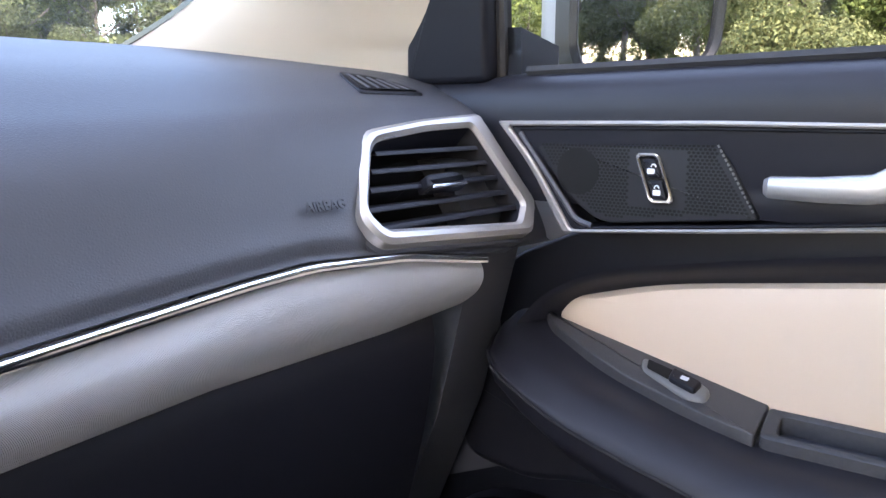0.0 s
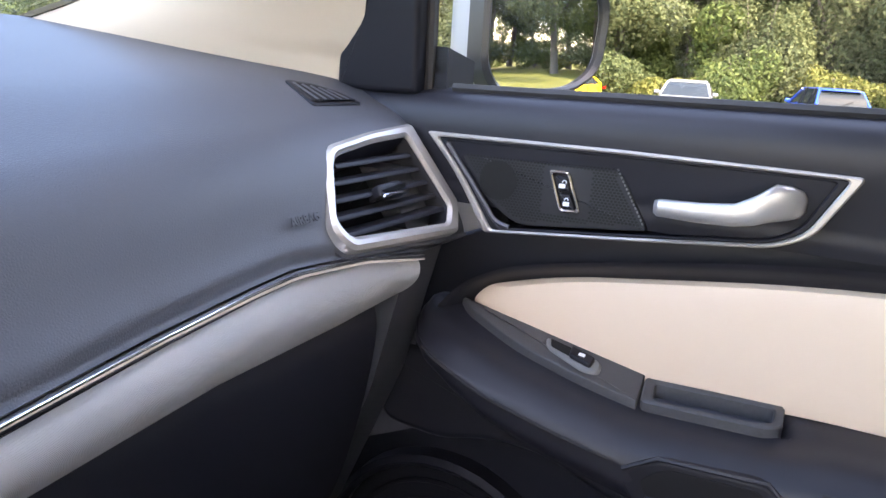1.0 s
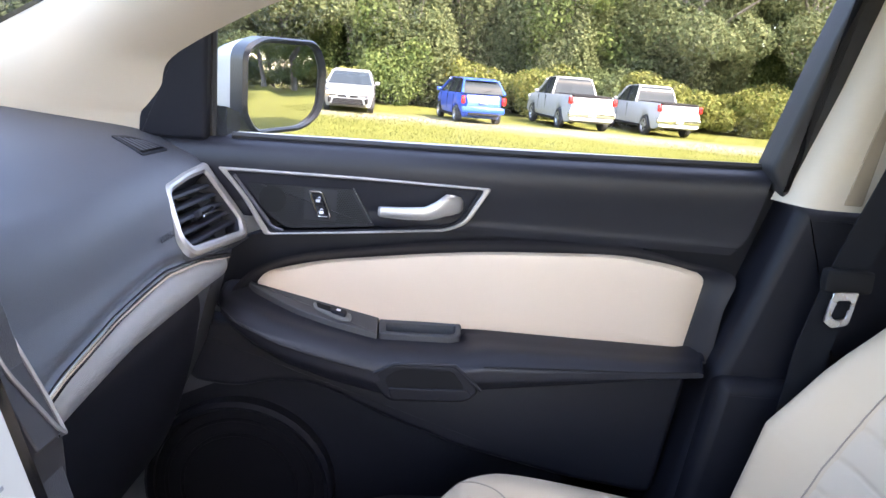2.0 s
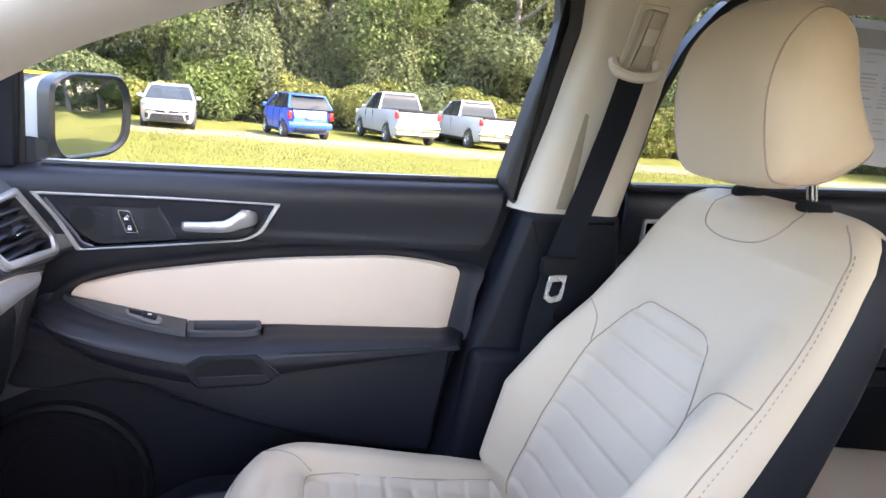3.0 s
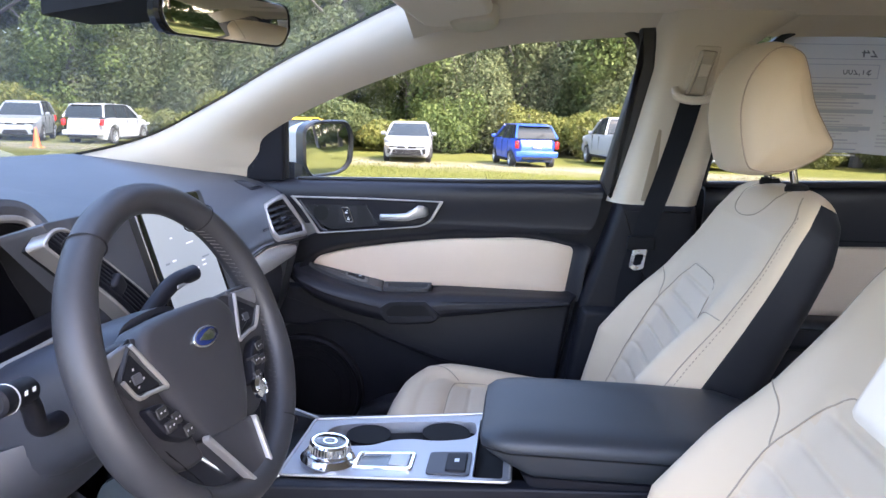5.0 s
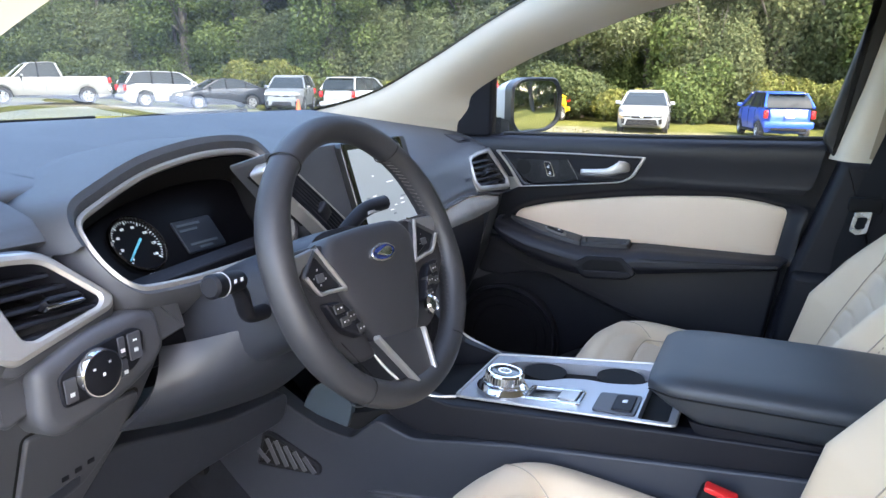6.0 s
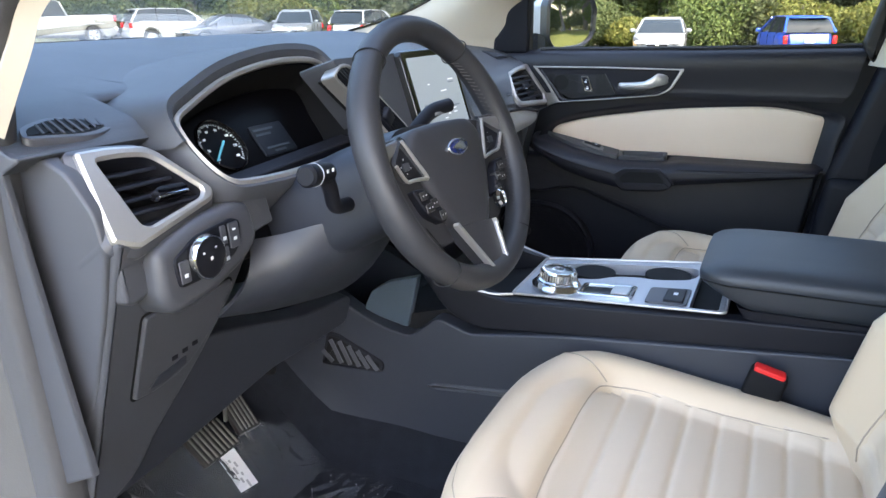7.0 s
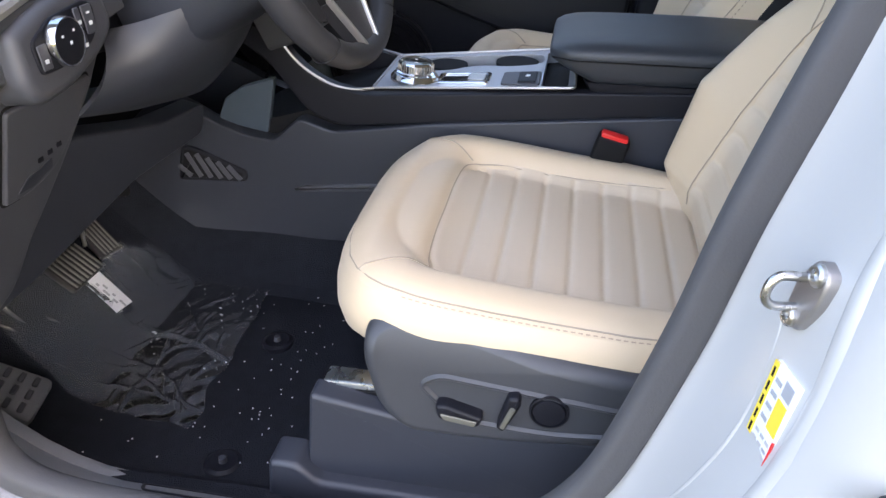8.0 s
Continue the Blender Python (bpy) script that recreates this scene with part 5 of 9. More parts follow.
def front_door():
    door = thing("front_passenger_door", "closed black car door with a cream insert and silver handle surround", "car door")
    # outer skin and inner carrier
    skin = rounded([(0.98, 0.40), (0.98, 1.13), (0.70, 1.17), (-0.11, 1.185), (-0.06, 0.95), (0.0, 0.62), (0.02, 0.40)], 0.03)
    part("outer_skin", slab(skin, side_put(1, 0.10), 0.01, 0.004), BODY_WHITE, door)
    # upper roll of the panel: from the sill down to above the insert
    def upper(u, v):
        y = lerp(0.76, -0.165 + 0.055 * v, u)
        sill = table(y, [-0.15, 0.2, 0.58, 0.76], [1.190, 1.180, 1.174, 1.170])
        prof = spline([(-0.055, sill - 0.006), (-0.030, sill), (0.0, sill - 0.010), (0.010, sill - 0.035), (0.004, sill - 0.08), (0.002, 1.085), (0.002, 1.075), (0.0, 1.064)], 4)
        p = prof[min(len(prof) - 1, round(v * (len(prof) - 1)))]
        return V((SIDE - p.x, y, p.y))
    part("upper_panel", thick_sheet(upper, 40, 28, 0.012), DOOR_DARK, door)
    # lower carrier
    low = rounded([(0.70, 0.90), (0.66, 0.80), (0.586, 0.795), (0.53, 0.812, 0.04), (0.47, 0.812, 0.05), (0.352, 0.764), (0.243, 0.727), (0.08, 0.692), (-0.055, 0.675), (-0.085, 0.90)], 0.02)
    part("lower_panel", slab(low, PUT, -0.008, 0.010, back=-0.05), DOOR_DARK, door)
    foot = rounded([(0.74, 0.86), (0.72, 0.46), (0.02, 0.46), (-0.05, 0.70), (0.3, 0.80)], 0.02)
    part("recessed_foot", slab(foot, PUT, -0.040, 0.006, back=-0.06), DARK, door)
    mid = rounded([(-0.125, 1.078), (0.10, 1.082), (0.35, 1.072), (0.56, 1.035), (0.64, 1.0), (0.66, 0.93), (0.60, 0.88), (0.30, 0.86), (-0.07, 0.84), (-0.10, 0.92)], 0.02)
    part("waist_backing", slab(mid, side_put(1), -0.052, 0.004, back=-0.07), DOOR_DARK, door)
    # shoulder that rolls in from the upper panel to the insert's edge
    edge = spline([(-0.105, 0.90), (-0.112, 0.98), (-0.120, 1.034), (-0.05, 1.050), (0.04, 1.064), (0.25, 1.056), (0.47, 1.021), (0.552, 0.993), (0.592, 0.955), (0.60, 0.93)], 6)
    rim = spline([(-0.062, 0.90), (-0.072, 0.975), (-0.080, 1.026), (-0.042, 1.037), (0.04, 1.047), (0.25, 1.034), (0.47, 1.000), (0.543, 0.978), (0.564, 0.955), (0.565, 0.945)], 6)
    rows = []
    for a, b in zip(edge, rim):
        row = []
        for t in np.linspace(0, 1, 7):
            y, z = lerp(a.x, b.x, t), lerp(a.y, b.y, t)
            row.append(V((SIDE - 0.004 + (inset_depth(b.x) + 0.008) * smooth(t), y, z)))
        rows.append(row)
    part("shoulder", loft(rows, cap=False, closed=False), DOOR_DARK, door)
    # cream insert
    ins = [V(p) for p in rounded([(0.566, 0.958, 0.02), (0.548, 0.980, 0.02), (0.47, 1.003, 0.05), (0.25, 1.037, 0.08), (0.04, 1.050, 0.06), (-0.045, 1.040, 0.02), (-0.083, 1.028, 0.012), (-0.075, 0.975), (-0.066, 0.918, 0.004), (0.224, 0.920), (0.37, 0.914), (0.48, 0.930)], 0.02, 5)]
    part("cream_insert", pillow(ins, lambda y, z, d: V((SIDE + inset_depth(y) - d, y, z)), 0.010, base=-0.002, levels=7, power=0.35, back=-0.02), CREAM_DOOR, door, "padded cream vinyl insert")
    seam = [PUT(y, z, 0.001) for y, z in spline([(-0.118, 1.074), (0.02, 1.077), (0.2, 1.076)], 8)]
    part("panel_seam", tube(seam, 0.0012, 5), MATT_BLACK, door)
    # armrest: a padded roll with a flat cover plate between it and the insert
    z_in = lambda y: table(y, [-0.09, 0.0, 0.22, 0.37, 0.48, 0.566, 0.60], [0.924, 0.924, 0.924, 0.919, 0.937, 0.957, 0.962])
    reach = lambda y: table(y, [-0.09, 0.0, 0.2, 0.4, 0.5, 0.56, 0.585, 0.60], [0.646, 0.636, 0.630, 0.624, 0.626, 0.636, 0.650, 0.675])
    low_z = lambda y: table(y, [-0.09, 0.0, 0.1, 0.22, 0.36, 0.44, 0.52, 0.57, 0.60], [0.902, 0.892, 0.878, 0.862, 0.845, 0.861, 0.886, 0.914, 0.932])
    inner = lambda y: SIDE + inset_depth(y) + 0.004
    rings = []
    for y in (0.612, 0.606, 0.592, 0.57, 0.54, 0.50, 0.44, 0.39, 0.372, 0.366, 0.34, 0.30, 0.272, 0.266, 0.25, 0.22, 0.14, 0.06, -0.02, -0.075, -0.088, -0.093):
        xi, xo, zi, zl = inner(y), reach(y), z_in(y), low_z(y)
        fade = 0.5 if y > 0.61 else 0.78 if y > 0.60 else 1.0 if y > -0.08 else 0.55
        crest = zi - 0.006 - 0.005 * smooth((y - 0.225) / 0.03)
        sec = [(xi + 0.02, zi - 0.004), (xi, zi - 0.002), (lerp(xi, xo, 0.25), lerp(zi, crest, 0.6)), (lerp(xi, xo, 0.46), crest), (lerp(xi, xo, 0.72), crest - 0.003), (lerp(xi, xo, 0.92), crest - 0.012), (xo + 0.001, lerp(crest, zl, 0.36)), (xo, lerp(crest, zl, 0.50)), (xo + 0.001, lerp(crest, zl, 0.72)), (xo + 0.010, zl + 0.004), (xo + 0.024, zl - 0.002), (SIDE + 0.02, zl - 0.012)]
        if fade < 1:
            mx, mz = SIDE + 0.03, lerp(zi, zl, 0.45)
            sec = [(lerp(mx, a, fade), lerp(mz, z, fade)) for a, z in sec]
        ring = [V((p.x, y, p.y)) for p in spline(sec, 5)]
        if 0.265 < y < 0.370:
            for p in ring:
                if 0.013 < xi - p.x < 0.038 and p.z > zi - 0.03:
                    p.z -= 0.016
        rings.append(ring)
    arm = part("armrest", loft(rings), DOOR_DARK, door, "black padded door armrest", sharp=60)
    ln = [V((reach(y) - 0.0012, y, lerp(z_in(y) - 0.010, low_z(y), 0.42))) for y in np.linspace(0.575, 0.385, 14)]
    part("stitch_line", tube(ln, 0.0013, 5), SEAM_DARK, arm)
    ln = [V((reach(y) - 0.0012, y, lerp(z_in(y) - 0.005, low_z(y), 0.30))) for y in np.linspace(0.225, -0.07, 14)]
    part("stitch_line", tube(ln, 0.0013, 5), SEAM_DARK, arm)
    # pull cup in the armrest's edge
    cput = lambda y, z, d: V((0.6285 - d, y, z))
    cup = rounded([(0.382, 0.876), (0.345, 0.896), (0.262, 0.900), (0.226, 0.866), (0.245, 0.848), (0.350, 0.840)], 0.010)
    cm = part("pull_cup", slab(cup, cput, 0.0035, 0.004, back=-0.03), DARK, arm)
    ci = rounded([(0.358, 0.874), (0.338, 0.890), (0.266, 0.893), (0.246, 0.867), (0.348, 0.857)], 0.008)
    part("cup_hollow", slab(ci, cput, 0.0042, 0.0005), MATT_BLACK, cm)
    lip = rounded([(0.352, 0.862), (0.244, 0.868), (0.236, 0.858), (0.250, 0.851), (0.346, 0.845)], 0.004)
    part("cup_lip", slab(lip, cput, 0.0060, 0.002, back=0.002), DARK, cm)
    part("cup_edge", tube([cput(y, z, 0.0035) for y, z in ((0.372, 0.880), (0.345, 0.897), (0.262, 0.901), (0.226, 0.868))], 0.0022, 6), DOOR_DARK, cm)
    # window switch on the cover plate, and the open tray behind it
    def top_put(y, a, d):
        xi, xo = inner(y), reach(y)
        a += 0.004
        t = a / max(0.02, xi - xo)
        zi = z_in(y)
        crest = zi - 0.006 - 0.005 * smooth((y - 0.225) / 0.03)
        return V((xi - a, y, lerp(zi - 0.002, crest, min(1, t / 0.46)) + 0.0072 + d))
    cov = rounded([(0.574, 0.002, 0.003), (0.56, 0.016, 0.012), (0.50, 0.038, 0.03), (0.42, 0.048, 0.03), (0.3765, 0.048, 0.002), (0.3790, 0.002, 0.002), (0.48, 0.002, 0.05)], 0.01, 6)
    cv = part("cover_plate", slab(cov, top_put, 0.002, 0.0015, back=-0.012), PLATE_GREY, arm)
    sw = rounded([(0.476, 0.014), (0.470, 0.030), (0.430, 0.042), (0.415, 0.038), (0.416, 0.022), (0.432, 0.016)], 0.006)
    wsw = part("window_switch", slab(sw, top_put, 0.007, 0.003), GREY_SWITCH, arm)
    part("switch_dip", slab(rounded([(0.470, 0.016), (0.466, 0.028), (0.446, 0.032), (0.448, 0.018)], 0.002), top_put, 0.0076, 0.0004), MATT_BLACK, wsw)
    key = part("switch_key", slab(rounded([(0.448, 0.018), (0.446, 0.034), (0.424, 0.038), (0.423, 0.023)], 0.003), top_put, 0.011, 0.002), DARK, wsw)
    part("switch_mark", slab(rounded([(0.438, 0.026), (0.438, 0.031), (0.432, 0.031), (0.432, 0.026)], 0.001), top_put, 0.0114, 0.0002), WHITE_MARK, key)
    po = rounded([(0.378, 0.006), (0.374, 0.045), (0.272, 0.043), (0.258, 0.036), (0.258, 0.004)], 0.006)
    pi_ = rounded([(0.368, 0.012), (0.364, 0.038), (0.278, 0.037), (0.266, 0.031), (0.266, 0.011)], 0.005)
    tr = part("storage_pocket", frame_ring(po, pi_, top_put, 0.0022, 0.0012, back=-0.016), PLATE_GREY, arm)
    part("pocket_floor", slab(pi_, top_put, -0.012, 0.0003, back=-0.018), POCKET_BLUE, tr)
    # silver surround, speaker grille, lock switch, handle
    tri_o = rounded([(0.612, 1.132, 0.004), (0.420, 1.1335), (0.232, 1.132, 0.006), (0.262, 1.080, 0.012), (0.290, 1.067, 0.012), (0.42, 1.053), (0.545, 1.041, 0.004), (0.578, 1.095, 0.03)], 0.004, 5)
    tri_i = rounded([(0.590, 1.1245, 0.003), (0.420, 1.1265), (0.251, 1.126, 0.004), (0.271, 1.086, 0.010), (0.293, 1.073, 0.010), (0.42, 1.0585), (0.532, 1.047, 0.004), (0.566, 1.095, 0.02)], 0.003, 5)
    tri_m = [V((lerp(a.x, b.x, 0.55), lerp(a.y, b.y, 0.55))) for a, b in zip(tri_o, tri_i)]
    sur = part("handle_surround", frame_ring(tri_o, tri_m, PUT, 0.014, 0.0015, back=-0.004), SATIN, door, "silver trim round the handle recess")
    part("inner_bezel", frame_ring(tri_m, tri_i, PUT, 0.011, 0.001, back=-0.006), DARK, sur)
    part("recess", slab(tri_i, PUT, -0.022, 0.0005, back=-0.04), GLOSS_BLACK, sur)
    walls = [[PUT(p.x, p.y, d) for p in tri_i] for d in (0.010, -0.023)]
    part("recess_wall", loft(walls, cap=False), DARK, sur)
    spk_out = rounded([(0.585, 1.122, 0.004), (0.425, 1.122, 0.004), (0.392, 1.064, 0.004), (0.515, 1.051, 0.015), (0.545, 1.072, 0.01)], 0.004, 4)
    spk = part("speaker_grille", slab(spk_out, PUT, 0.007, 0.002, back=-0.024), SPEAKER_BLACK, sur, "black tweeter grille punched with small holes")
    punch(spk, spk_out, 0.0074)
    rail = [PUT(y, z, 0.010) for y, z in ((0.590, 1.122), (0.548, 1.070), (0.535, 1.054), (0.520, 1.049))]
    part("grille_rim", tube(spline(rail, 5), 0.0025, 6), DARK_GREY, sur)
    lk = rounded([(0.486, 1.109), (0.466, 1.109), (0.452, 1.072), (0.472, 1.071)], 0.005)
    li = inset([V(p) for p in lk], 0.0028)
    lo = part("lock_switch", frame_ring(lk, li, PUT, 0.0125, 0.001, back=0.004), CHROME, sur)
    for k in range(2):
        z0, z1 = (1.0905, 1.1045) if k == 0 else (1.0745, 1.0885)
        sh = (z0 - 1.0745) * 0.33
        b = rounded([(0.4690 + sh, z0), (0.4690 + sh + 0.0050, z1), (0.4580 + sh + 0.0050, z1), (0.4575 + sh, z0)], 0.002)
        key = part("lock_button", slab(b, PUT, 0.0120, 0.0015, back=0.004), DARK, lo)
        cy, cz = 0.4660 + sh, (z0 + z1) / 2
        padlock(key, cy, cz, k)
    # handle: a tapering silver blade hinged at its rear
    rings = []
    for y, zc, h, d in ((0.386, 1.0900, 0.0055, 0.020), (0.382, 1.0900, 0.0075, 0.024), (0.35, 1.0905, 0.0085, 0.026), (0.322, 1.0925, 0.0095, 0.026), (0.307, 1.098, 0.0125, 0.025), (0.294, 1.1055, 0.0155, 0.022), (0.283, 1.1060, 0.0140, 0.017), (0.274, 1.1050, 0.0110, 0.009), (0.270, 1.1045, 0.006, 0.003)):
        ring = []
        for k in range(16):
            a = 2 * math.pi * k / 16
            c, s = math.cos(a), math.sin(a)
            ring.append(PUT(y, zc + h * math.copysign(abs(s) ** 0.7, s), d + 0.006 * math.copysign(abs(c) ** 0.7, c)))
        rings.append(ring)
    part("inner_handle", loft(rings), SILVER, sur, "silver door pull handle")
    # lower speaker and map pocket
    spo = [V((0.585 + 0.15 * math.cos(t), 0.620 + 0.148 * math.sin(t))) for t in np.linspace(0, 2 * math.pi, 40, endpoint=False)]
    sp = part("door_speaker", frame_ring(spo, inset(spo, 0.014), PUT, -0.012, 0.006, back=-0.05), DARK, door)
    part("speaker_mesh", slab(inset(spo, 0.014), PUT, -0.024, 0.002, back=-0.05), WOOFER_BLACK, sp)
    for r in (0.03, 0.055):
        part("speaker_ridge", frame_ring(inset(spo, r), inset(spo, r + 0.006), PUT, -0.020, 0.002, back=-0.03), WOOFER_BLACK, sp)
    mp = rounded([(0.45, 0.58), (0.36, 0.63), (0.10, 0.645), (-0.03, 0.64), (0.0, 0.47), (0.45, 0.47)], 0.03)
    part("map_pocket", slab(mp, PUT, 0.045, 0.02, back=-0.02), DOOR_DARK, door)
    # window glass and mirror sail
    def glass(u, v):
        y = lerp(0.71, -0.16, u)
        top = table(-y, [-p[0] for p in WIN_TOP], [p[1] for p in WIN_TOP]) + 0.01
        z = lerp(1.16, max(1.165, top), v)
        return V((lean(z) + 0.025, y, z))
    g = part("window_glass", sheet(glass, 30, 8), GLASS, door, "clear side window")
    g.visible_shadow = False
    sail = rounded([(0.727, 1.165), (0.717, 1.245), (0.694, 1.302), (0.640, 1.345), (0.622, 1.345), (0.632, 1.165)], 0.008)
    sl = part("mirror_sail", slab(sail, side_put(1, 0.012), 0.012, 0.006, back=-0.03), DARK, door)
    part("sail_edge", tube([PUT(0.622, 1.345, -0.023), PUT(0.630, 1.17, -0.023)], 0.006, 8), RUBBER, sl)
    seal = [PUT(y, table(y, [-0.15, 0.2, 0.58], [1.190, 1.180, 1.174]), -0.020) for y in np.linspace(0.60, -0.14, 12)]
    part("glass_seal", tube(seal, 0.005, 6), RUBBER, door)
    head = [PUT(y, z, -0.004) for y, z in spline(WIN_TOP[2:], 4)]
    part("window_head_seal", tube(head, 0.006, 6), RUBBER, door)
    part("lock_pin", box((SIDE + 0.018, -0.085, 1.190), (0.008, 0.014, 0.004), 0.002), MATT_BLACK, door)


def punch(parent, outline, d):
    """Small dark holes over the grille, in staggered rows."""
    bm = bmesh.new()
    rows = 0
    inner = inset([V(p) for p in outline], 0.005)
    z = 1.053
    while z < 1.121:
        y = 0.38 + (0.0017 if rows % 2 else 0)
        while y < 0.59:
            if poly_in(inner, y, z) and not (0.445 < y < 0.492 and 1.068 < z < 1.112):
                vs = [bm.verts.new(PUT(y + 0.0014 * math.cos(t), z + 0.0011 * math.sin(t), d)) for t in (0, 1.05, 2.1, 3.14, 4.2, 5.24)]
                bm.faces.new(vs)
            y += 0.0034
        z += 0.0026
        rows += 1
    ring = [V((0.536 + 0.019 * math.cos(t), 1.092 + 0.019 * math.sin(t))) for t in np.linspace(0, 6.283, 28, endpoint=False)]
    part("tweeter_disc", slab(ring, PUT, d - 0.0001, 0.0001, back=0.004), HOLE_BLACK, parent)
    slot = [PUT(lerp(0.425, 0.394, t), lerp(1.119, 1.067, t), d + 0.001) for t in np.linspace(0.04, 0.96, 16)]
    for a, b in zip(slot, slot[1:]):
        part("edge_slot", tube([a.lerp(b, 0.15), a.lerp(b, 0.75)], 0.0009, 4), GREY_SWITCH, parent)
    tagged(part("grille_holes", bm, HOLE_BLACK, parent), kind="stuff")


def padlock(parent, cy, cz, closed):
    put = PUT
    part("padlock_mark", slab(rounded([(cy - 0.003, cz - 0.004), (cy + 0.003, cz - 0.004), (cy + 0.003, cz), (cy - 0.003, cz)], 0.0005, 1), put, 0.0124, 0.0001), WHITE_MARK, parent)
    o = 0.0 if closed else 0.002
    bow = [put(cy - 0.0018 * math.cos(t) - o, cz + 0.0012 + 0.0022 * math.sin(t), 0.0123) for t in np.linspace(0, math.pi, 8)]
    part("padlock_bow", tube(bow, 0.0005, 4), WHITE_MARK, parent)


DOOR_DARK = mat("door_dark_vinyl", (0.0115, 0.012, 0.017), 0.46, spec=0.36, grain=0.25, grain_scale=800, cell=True, vary=0.1)
PLATE_GREY = mat("speckled_plate_grey", (0.040, 0.041, 0.044), 0.5, grain=0.4, grain_scale=500, vary=0.3, spots=300)
GREY_SWITCH = mat("grey_switch_plastic", (0.13, 0.13, 0.125), 0.45, vary=0.06)
POCKET_BLUE = mat("pocket_rubber", (0.030, 0.034, 0.046), 0.55, vary=0.1)
SPEAKER_BLACK = mat("speaker_grille_black", (0.018, 0.019, 0.021), 0.6, vary=0.08, spec=0.3)
WOOFER_BLACK = mat("woofer_mesh_black", (0.006, 0.006, 0.008), 0.8, vary=0.1, spec=0.15)
HOLE_BLACK = mat("hole_black", (0.003, 0.003, 0.003), 0.9)
front_door()


def rear_door():
    door = thing("rear_passenger_door", "closed black rear car door with a cream insert", "car door")
    skin = rounded([(-0.12, 0.40), (-0.17, 1.18), (-1.12, 1.21), (-1.2, 0.9), (-1.0, 0.40)], 0.03)
    part("outer_skin", slab(skin, side_put(1, 0.10), 0.01, 0.004), BODY_WHITE, door)
    def upper(u, v):
        y = lerp(-0.375, -1.16, u)
        sill = lerp(1.195, 1.222, u)
        prof = spline([(-0.055, sill - 0.006), (-0.030, sill), (0.0, sill - 0.010), (0.010, sill - 0.035), (0.004, sill - 0.09), (-0.006, 1.04), (-0.01, 0.95), (-0.01, 0.46)], 4)
        p = prof[min(len(prof) - 1, round(v * (len(prof) - 1)))]
        return V((SIDE - p.x, y, p.y))
    part("panel", thick_sheet(upper, 16, 28, 0.012), DOOR_DARK, door)
    ins = rounded([(-0.46, 1.052), (-0.80, 1.064), (-1.01, 1.066), (-1.125, 1.048), (-1.133, 1.005), (-1.075, 0.900), (-0.50, 0.895)], 0.02)
    part("cream_insert", pillow(ins, PUT, 0.010, base=0.002, power=0.35), CREAM_DOOR, door, "padded cream vinyl insert")
    arm = rounded([(-0.45, 0.895), (-1.08, 0.897), (-1.10, 0.87), (-1.04, 0.835), (-0.45, 0.815)], 0.02)
    part("armrest", slab(arm, PUT, 0.06, 0.02, back=-0.02), DOOR_DARK, door)
    t_o = rounded([(-0.41, 1.140), (-0.545, 1.142), (-0.515, 1.085), (-0.41, 1.09)], 0.006)
    t_i = rounded([(-0.415, 1.132), (-0.528, 1.134), (-0.506, 1.093), (-0.415, 1.097)], 0.005)
    s = part("handle_surround", frame_ring(t_o, t_i, PUT, 0.016, 0.002), SATIN, door)
    part("recess", slab(t_i, PUT, 0.008, 0.001), GLOSS_BLACK, s)
    line = [PUT(y, z, 0.005) for y, z in spline([(-0.38, 1.073), (-0.8, 1.076), (-1.15, 1.080)], 8)]
    part("panel_seam", tube(line, 0.0014, 5), MATT_BLACK, door)
    def glass(u, v):
        y, z = lerp(-0.36, -1.12, u), lerp(1.18, 1.56, v)
        return V((lean(z) + 0.025, y, z))
    g = part("window_glass", sheet(glass, 8, 6), REAR_GLASS, door, "tinted rear side window")
    g.visible_shadow = False
    o = rounded([(-0.372, 1.20, 0.01), (-0.395, 1.33, 0.03), (-0.437, 1.44, 0.03), (-0.495, 1.515, 0.03), (-0.57, 1.543, 0.03), (-1.06, 1.548, 0.02), (-1.092, 1.49, 0.02), (-1.078, 1.225, 0.01)], 0.02, 5)
    out = inset([V(p) for p in o], -0.014)
    part("window_frame", frame_ring(out, o, PUT, 0.010, 0.004, back=-0.03), DARK, door)


rear_door()


MIRROR_RIM = mat("mirror_rim_black", (0.020, 0.021, 0.023), 0.35, vary=0.08)


